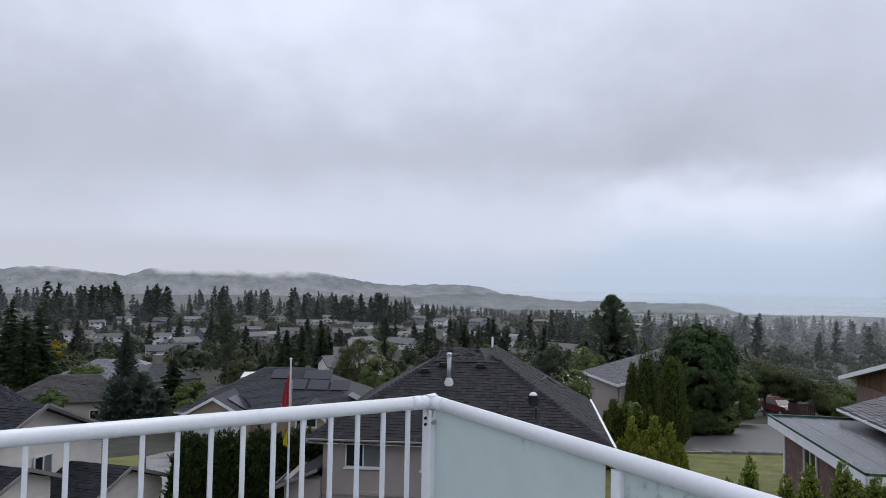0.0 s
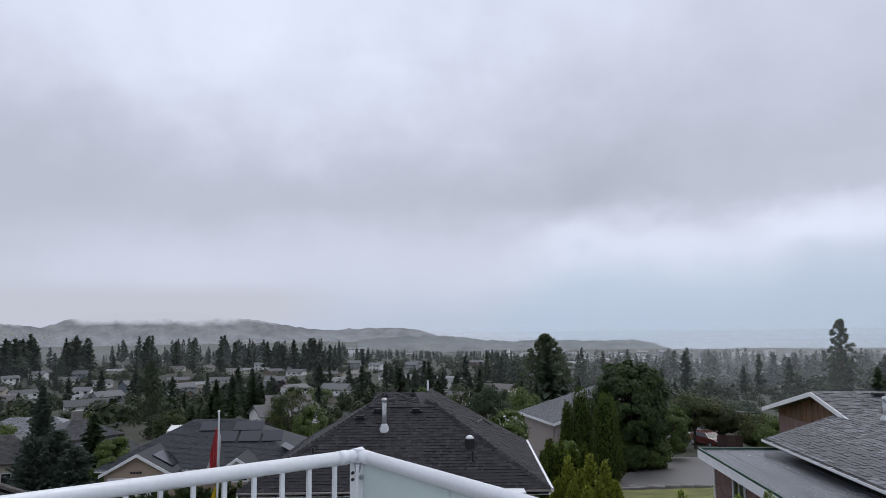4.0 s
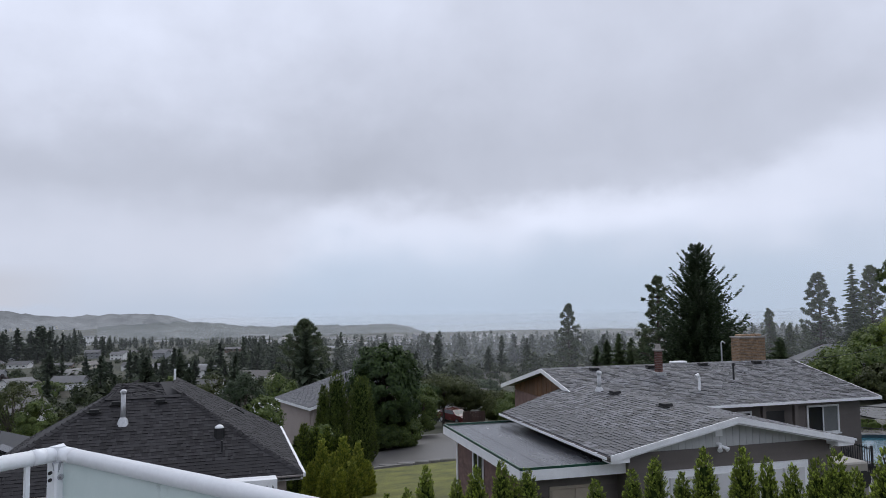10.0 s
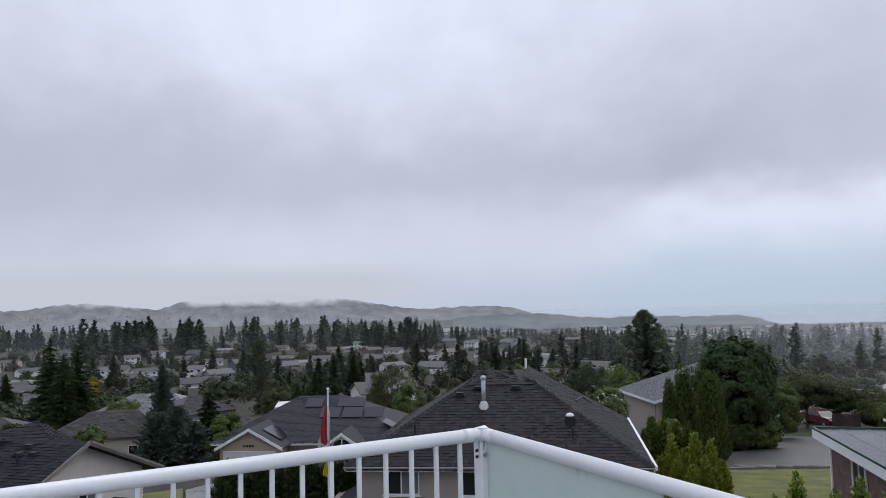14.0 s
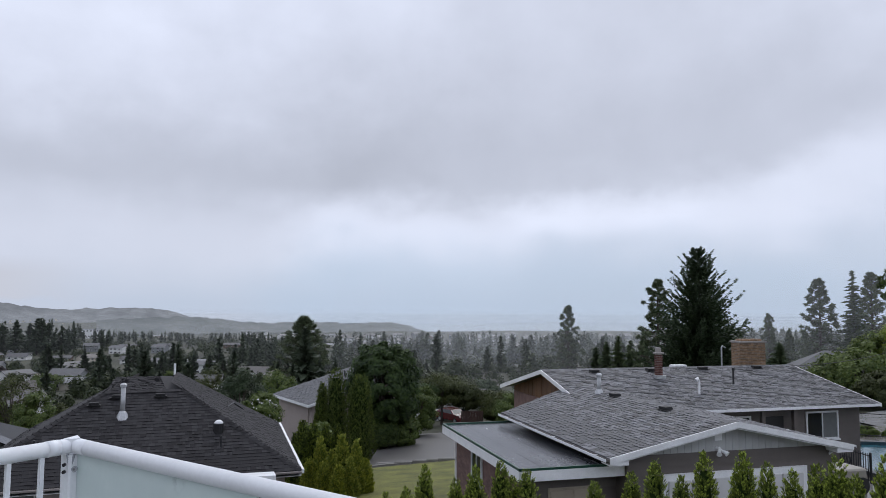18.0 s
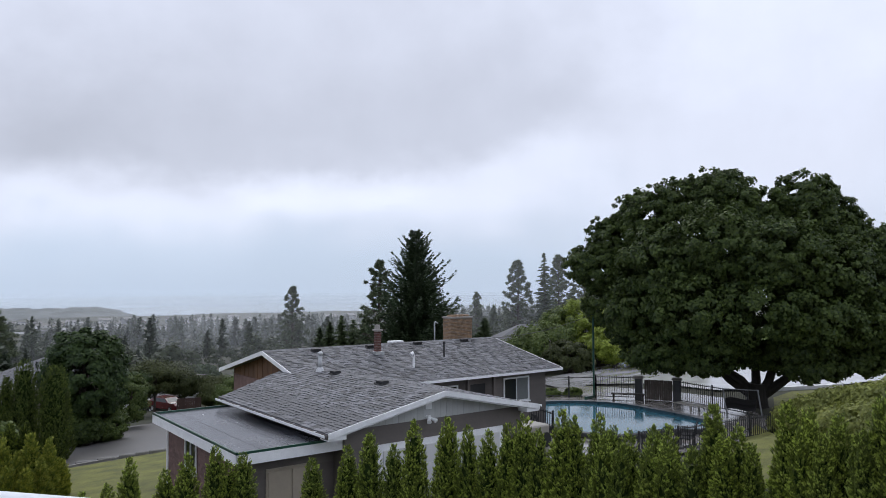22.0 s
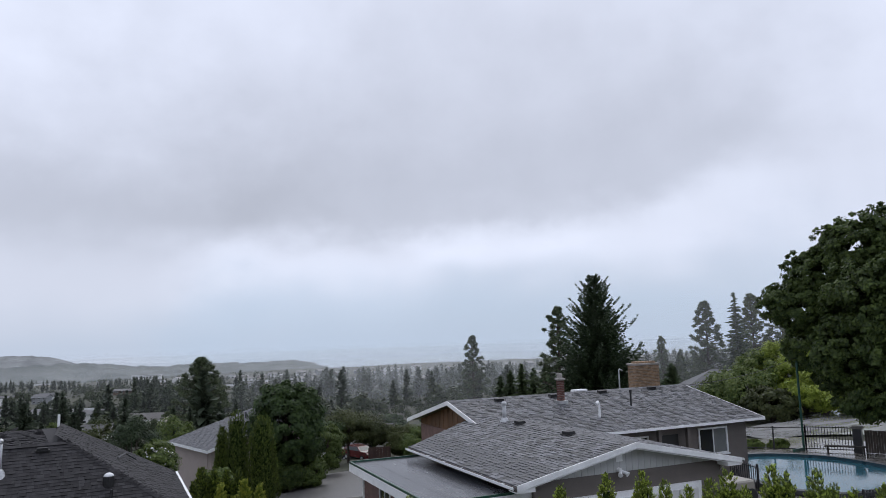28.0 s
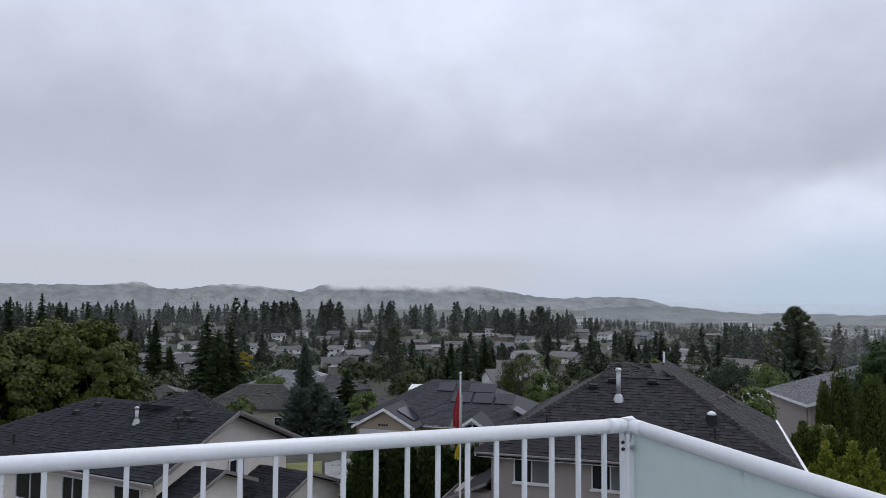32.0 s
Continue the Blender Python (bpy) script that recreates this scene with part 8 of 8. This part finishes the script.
for k in range(2):
    lg = thing("sun_lounger", Matrix.Translation((35.9 - k * .2, 17.4 - 1.0 * k, PF)) @ pose(0, 0, 0, 0, 0, 160), "pale slatted sun lounger", "lounger", "loungers")
    for s in range(9):
        g = G()
        g.box(-.3, -.95 + .15 * s, .3, .3, -.83 + .15 * s, .33, .005)
        part("slat", g, PLASTIC_BEIGE, lg)
    for x in (-.28, .28):
        for y in (-.8, .3):
            g = G()
            g.tube([(x, y, 0), (x, y, .3)], .02, 5)
            part("leg", g, PLASTIC_BEIGE, lg)
# heater by the garage
hx = thing("pool_heater", MB @ pose(8.6, 1.5, -5.4), "beige pool heater with a black fan", "heater")
g = G()
g.box(-.55, -.5, 0, .65, .5, 2.0, .05)
part("cabinet", g, PLASTIC_BEIGE, hx)
g = G()
g.tube([(.4, -.52, 1.5), (.4, -.56, 1.5)], .26, 14)
part("fan_grille", g, BLACK_METAL, hx)
pole_p = at(57.1, 43.0)
post_ = thing("green_pole", Matrix.Translation(pole_p), "tall thin green metal pole with a cross arm", "pole")
g = G()
g.tube([(0, 0, -.2), (0, 0, 4.9)], .06, 8)
part("shaft", g, GREEN_TRIM, post_)
g = G()
g.box(-.9, -.05, .0, .0, .05, .25)
part("sign_plate", g, GREEN_TRIM, post_)
# grey roof of the house beyond the bushes
hx2 = thing("house", Matrix.Translation(at(52.4, 86)) @ pose(0, 0, 0, 0, 0, -45), "low house with a grey hip roof behind shrubs", "house")
hip(hx2, -5, -4, 5, 4, 3.0, 4.9, 3.5, ROOF_SLATE)
g = G()
g.box(-4.5, -3.5, -2, 4.5, 3.5, 2.9)
part("wall", g, SIDING_CREAM, hx2)

# ---- roofs on the slope below ----
TABS = [mat("worn_roof_tab", c, .8, .25, 1.5, 20, .3, island=.4) for c in ((.048, .046, .043), (.17, .175, .185), (.05, .05, .053))]
for a, d, w, dp, hgt, zt, turn, rm, words in ((-27.2, 76, 10, 7, 3.0, -7.2, -14, ROOFS[2], "low house with a worn brown-grey hip roof"), (-24.6, 104, 12, 8, 3.2, -6.2, -18, ROOFS[3], "house with a pale grey roof"),
                                              (-34.2, 90, 7, 8, 3.0, -7.0, -10, ROOFS[2], "low house with a brown-grey roof"), (-21.9, 100, 7, 7, 3.2, -6.5, 25, ROOFS[0], "grey house with a dark gable roof and a chimney"), (-18.4, 76, 6, 7, 3, -8.2, 20, SHINGLE_BLUE, "low wing with a charcoal roof")):
    p = at(a, d)
    t = thing("house", Matrix.Translation(p) @ pose(0, 0, 0, 0, 0, -a + turn), words, "house")
    zr_ = eye_z(d, zt) - p.z
    hip(t, -w / 2 - .5, -dp / 2 - .5, w / 2 + .5, dp / 2 + .5, zr_ - 1.9, zr_, dp / 2, rm, trim=GUTTER)
    ln_h = math.hypot(dp / 2 + .5, 1.9)
    field = part("roof_field", G().box(-.3, -.2, zr_ - .3, .3, .2, zr_ - .12), rm, t)
    tab_m = TABS[0] if rm is ROOFS[2] else TABS[1] if rm is ROOFS[3] else TABS[2]
    shingle_plane(field, (-w / 2 - .5, -dp / 2 - .5, zr_ - 1.9), (1, 0, 0), (0, (dp / 2 + .5) / ln_h, 1.9 / ln_h), int(ln_h / .18), lambda q: dp / 2 * q / ln_h, lambda q: w + 1 - dp / 2 * q / ln_h, tab_m, .18, .34, 80)
    g = G()
    g.box(-w / 2, -dp / 2, -3, w / 2, dp / 2, zr_ - 2.0)
    part("wall", g, WALLS[1] if turn < 0 else WALLS[2], t)
    for k in (-.25, .2):
        window(t, (w * k, -dp / 2 - .01, zr_ - 3.8), (1, 0, 0), 1.6, 1.1, .08)
    box_vent(t, (w * .1, -dp * .2, zr_ - .75))
    if turn == 25:
        brick_stack(t, -.5, -.4, .5, .4, zr_ - .8, zr_ + .9, STONE)

# ---- flag pole ----
fp = at(-12.5, 13.8)
fl_t = thing("flag_pole", Matrix.Translation(fp), "thin white flag pole with a limp red and white flag", "flag pole")
top = -.06 - fp.z
g = G()
g.tube([(0, 0, -.2), (0, 0, top)], [.028, .016], 10)
part("pole", g, FRAME_WHITE, fl_t)
g = G()
g.dome((0, 0, top), .03, .03, 8, 3)
part("finial", g, FRAME_WHITE, fl_t)


def limp(z0, z1, w, x0, seed, m, lab):
    """A strip of hanging cloth with folds."""
    g = G()
    vs, fs = [], []
    rows, cols = 14, 8
    for i in range(rows + 1):
        k = i / rows
        for j in range(cols + 1):
            s = j / cols
            ww = w * (.25 + .75 * min(1.0, k * 1.5)) * (1 - .25 * max(0, k - .75) * 4 * (1 - s))
            vs.append((-x0 - s * ww, .03 * math.sin(s * 14 + seed + k * 3) * (.4 + k), top - z0 - (z1 - z0) * k - .05 * s * math.sin(seed + s * 3)))
    for i in range(rows):
        for j in range(cols):
            fs.append((i * (cols + 1) + j, i * (cols + 1) + j + 1, (i + 1) * (cols + 1) + j + 1, (i + 1) * (cols + 1) + j))
    return part("flag", g.add(vs, fs), m, fl_t, lab, smooth=True)


limp(.30, 1.02, .115, .02, 1, FABRIC_RED, "limp red flag cloth")
limp(.40, 1.08, .05, -.035, 2, FABRIC_WHITE, "white band of the limp flag")
limp(.85, 1.10, .07, .14, 4, FABRIC_WHITE, "white fold of the limp flag")
limp(1.32, 1.62, .09, .02, 3, FABRIC_YELLOW, "small limp yellow flag")

# ---- parked cars ----
def car(m, paint, label):
    t = thing("car", m, label, "car", "cars across the road")
    prof = [(-2.2, .35), (-2.25, .8), (-2.0, .98), (-1.1, 1.05), (-.45, 1.5), (1.2, 1.55), (1.95, 1.1), (2.2, 1.0), (2.25, .4)]
    g = G()
    k = len(prof)
    vs = []
    for y, s in ((-.85, 1), (-.8, 1.0), (.8, 1.0), (.85, 1)):
        vs += [(x, y * (.84 if z > 1.2 else 1), z) for x, z in prof]
    fs = [tuple(range(k)), tuple(range(4 * k - 1, 3 * k - 1, -1))]
    for r_ in range(3):
        fs += [(r_ * k + i, r_ * k + (i + 1) % k, (r_ + 1) * k + (i + 1) % k, (r_ + 1) * k + i)[::-1] for i in range(k)]
    part("body", g.add(vs, fs), paint, t)
    g = G()
    g.add([(-1.08, -.72, 1.07), (-1.08, .72, 1.07), (-.5, .64, 1.47), (-.5, -.64, 1.47)], [(0, 3, 2, 1)])
    part("windscreen", g, PANE, t)
    for s in (-1, 1):
        g = G()
        q = [(-.85, s * .872, 1.08), (1.5, s * .872, 1.1), (1.1, s * .735, 1.48), (-.4, s * .735, 1.45)]
        g.add(q, [(0, 1, 2, 3)[::s]])
        part("side_window", g, PANE, t)
        for x in (-1.4, 1.35):
            g = G()
            g.tube([(x, s * .7, .33), (x, s * .9, .33)], .33, 14)
            wh = part("wheel", g, TYRE, t)
            g = G()
            g.tube([(x, s * .9, .33), (x, s * .915, .33)], .2, 10)
            part("rim", g, GALV, wh)
        g = G()
        g.box(-2.27, s * .45 - .18, .68, -2.18, s * .45 + .18, .85, .02)
        part("headlight", g, FRAME_WHITE, t)
    g = G()
    g.box(-2.29, -.8, .38, -2.2, .8, .55, .02)
    part("bumper", g, BLACK_METAL if paint is CAR_GREY else paint, t)
    g = G()
    g.box(-2.28, -.26, .58, -2.22, .26, .66)
    part("grille", g, BLACK_METAL, t)
    return t


car(Matrix.Translation(at(24.5, 84, .05)) @ pose(0, 0, 0, 0, 0, 105), CAR_RED, "red car parked across the road")
car(Matrix.Translation(at(23.2, 88, .05)) @ pose(0, 0, 0, 0, 0, 105), CAR_GREY, "dark car parked beside the red car")
gate = thing("board_gate", Matrix.Translation(at(26.0, 74)) @ pose(0, 0, 0, 0, 0, -20), "red-brown board gate across the road", "gate")
for k in range(14):
    g = G()
    g.box(-1.1 + .16 * k, -.02, 0, -.95 + .16 * k, .02, 1.6)
    part("board", g, BROWN_FENCE, gate)
put_house(0, 23.4, 92, -10, .8)
put_house(1, 21.0, 96, 20, .7)

# ---- overhead cables ----
def cable(label, a, b, sag, r=.014):
    """A sagging overhead cable between two places."""
    a, b = Vector(a), Vector(b)
    g = G()
    g.tube([a.lerp(b, k / 14) - Vector((0, 0, sag * 4 * (k / 14) * (1 - k / 14))) for k in range(15)], r, 5)
    solo("cable", g, BLACK_METAL, label, "cable", "overhead cables")


def aloft(a, d, el_):
    return (d * math.sin(radians(a)), d * math.cos(radians(a)), eye_z(d, el_))


cable("thin black cable from the green pole to the grey house", aloft(57.12, 43.0, -2.3), MB @ Vector((X1 - .4, YR - .5, ZR2 + .02)), .25)
for lo_, hi_ in (((75.7, 3.5), (80.05, 4.75)), ((77.3, 1.85), (79.9, 2.2))):
    p_, q_ = Vector(aloft(lo_[0], 62, lo_[1])), Vector(aloft(hi_[0], 62, hi_[1]))
    run = (q_ - p_).normalized()
    cable("thin overhead cable beyond the great maple", p_ - run * 8, q_ + run * 14, .05, .011)
cable("thin overhead cable above the gardens", aloft(16.5, 84, -5.75), aloft(37.5, 84, -4.5), .3, .022)

# ---- pale buildings and a street down the slope ----
shed = thing("carport", Matrix.Translation(at(-13.2, 84)) @ pose(0, 0, 0, 0, 0, 10), "long low carport with a pale flat roof", "carport")
zs_ = eye_z(84, -7.55) - at(-13.2, 84).z
g = G()
g.box(-3.9, -2.2, zs_ - .22, 3.9, 2.2, zs_, .03)
part("flat_roof", g, WALLS[0], shed, "pale flat roof")
g = G()
g.box(-3.6, .9, -1.0, 3.6, 1.9, zs_ - .22)
part("wall", g, WALLS[3], shed)
for x in (-3.5, -1.2, 1.2, 3.5):
    g = G()
    g.box(x - .08, -1.9, -1.0, x + .08, -1.74, zs_ - .22)
    part("post", g, FRAME_WHITE, shed)
draped("road", polar((.75, 335), (2.0, 335), (2.9, 400), (3.4, 470), (2.2, 470), (1.5, 400)), mat("wet_street", (.30, .30, .30), .12, .2, .05, 2, .02), "wet pale street running down into the valley", "road", 1.6, 12)


def block(az_, d, w, el_, storeys, turn):
    """A pale flat-roofed building of several storeys with rows of windows."""
    t = thing("apartment_building", Matrix.Translation(at(az_, d)) @ pose(0, 0, 0, 0, 0, -az_ + turn), "pale flat-roofed building among the trees by the lake", "building", "pale buildings by the lake")
    h = eye_z(d, el_) - at(az_, d).z
    g = G()
    g.box(-w / 2, -6, -3, w / 2, 6, h)
    part("wall", g, WALLS[0], t)
    g = G()
    g.box(-w / 2 - .4, -6.4, h, w / 2 + .4, 6.4, h + .5)
    part("roof", g, WALLS[2], t)
    for i in range(storeys):
        for k in range(int(w / 4)):
            g = G()
            x, z = -w / 2 + 1 + 4 * k, h - 2.4 - 3 * i
            g.box(x, -6.12, z, x + 2.2, -5.98, z + 1.4)
            part("window", g, PANE, t)


for spec in ((26.8, 700, 20, -2.85, 2, 12), (27.7, 800, 22, -2.62, 2, -8), (22.2, 640, 26, -3.3, 1, 20), (21.0, 560, 22, -3.7, 1, -14), (24.6, 760, 24, -3.0, 1, 4), (30.0, 860, 20, -2.75, 1, 18), (18.2, 720, 24, -3.05, 1, 0), (14.6, 880, 26, -2.5, 1, 10), (9.0, 980, 34, -2.2, 1, -6), (-2.5, 1050, 40, -2.0, 1, 8), (-9.5, 1000, 36, -2.05, 1, 0)):
    block(*spec)

# specks of houses on the far hill
g = G()
rs = random.Random(41)
for i in range(96):
    a = rs.uniform(-34, -23.5) if i < 60 else rs.uniform(-14, -4)
    el_ = rs.uniform(-1.5, -.35) if i < 60 else rs.uniform(-1.75, -1.25)
    d = 2870 + rs.uniform(-15, 0)
    x, y, z = d * math.sin(radians(a)), d * math.cos(radians(a)), eye_z(d, el_)
    w, h = rs.uniform(4, 9), rs.uniform(1, 2.2)
    g.box(x - w / 2, y - 4, z - 2, x + w / 2, y + 4, z + h)
solo("far_houses", g, WALLS[1], "pale houses scattered over the misty hillside", "houses", kind="stuff")
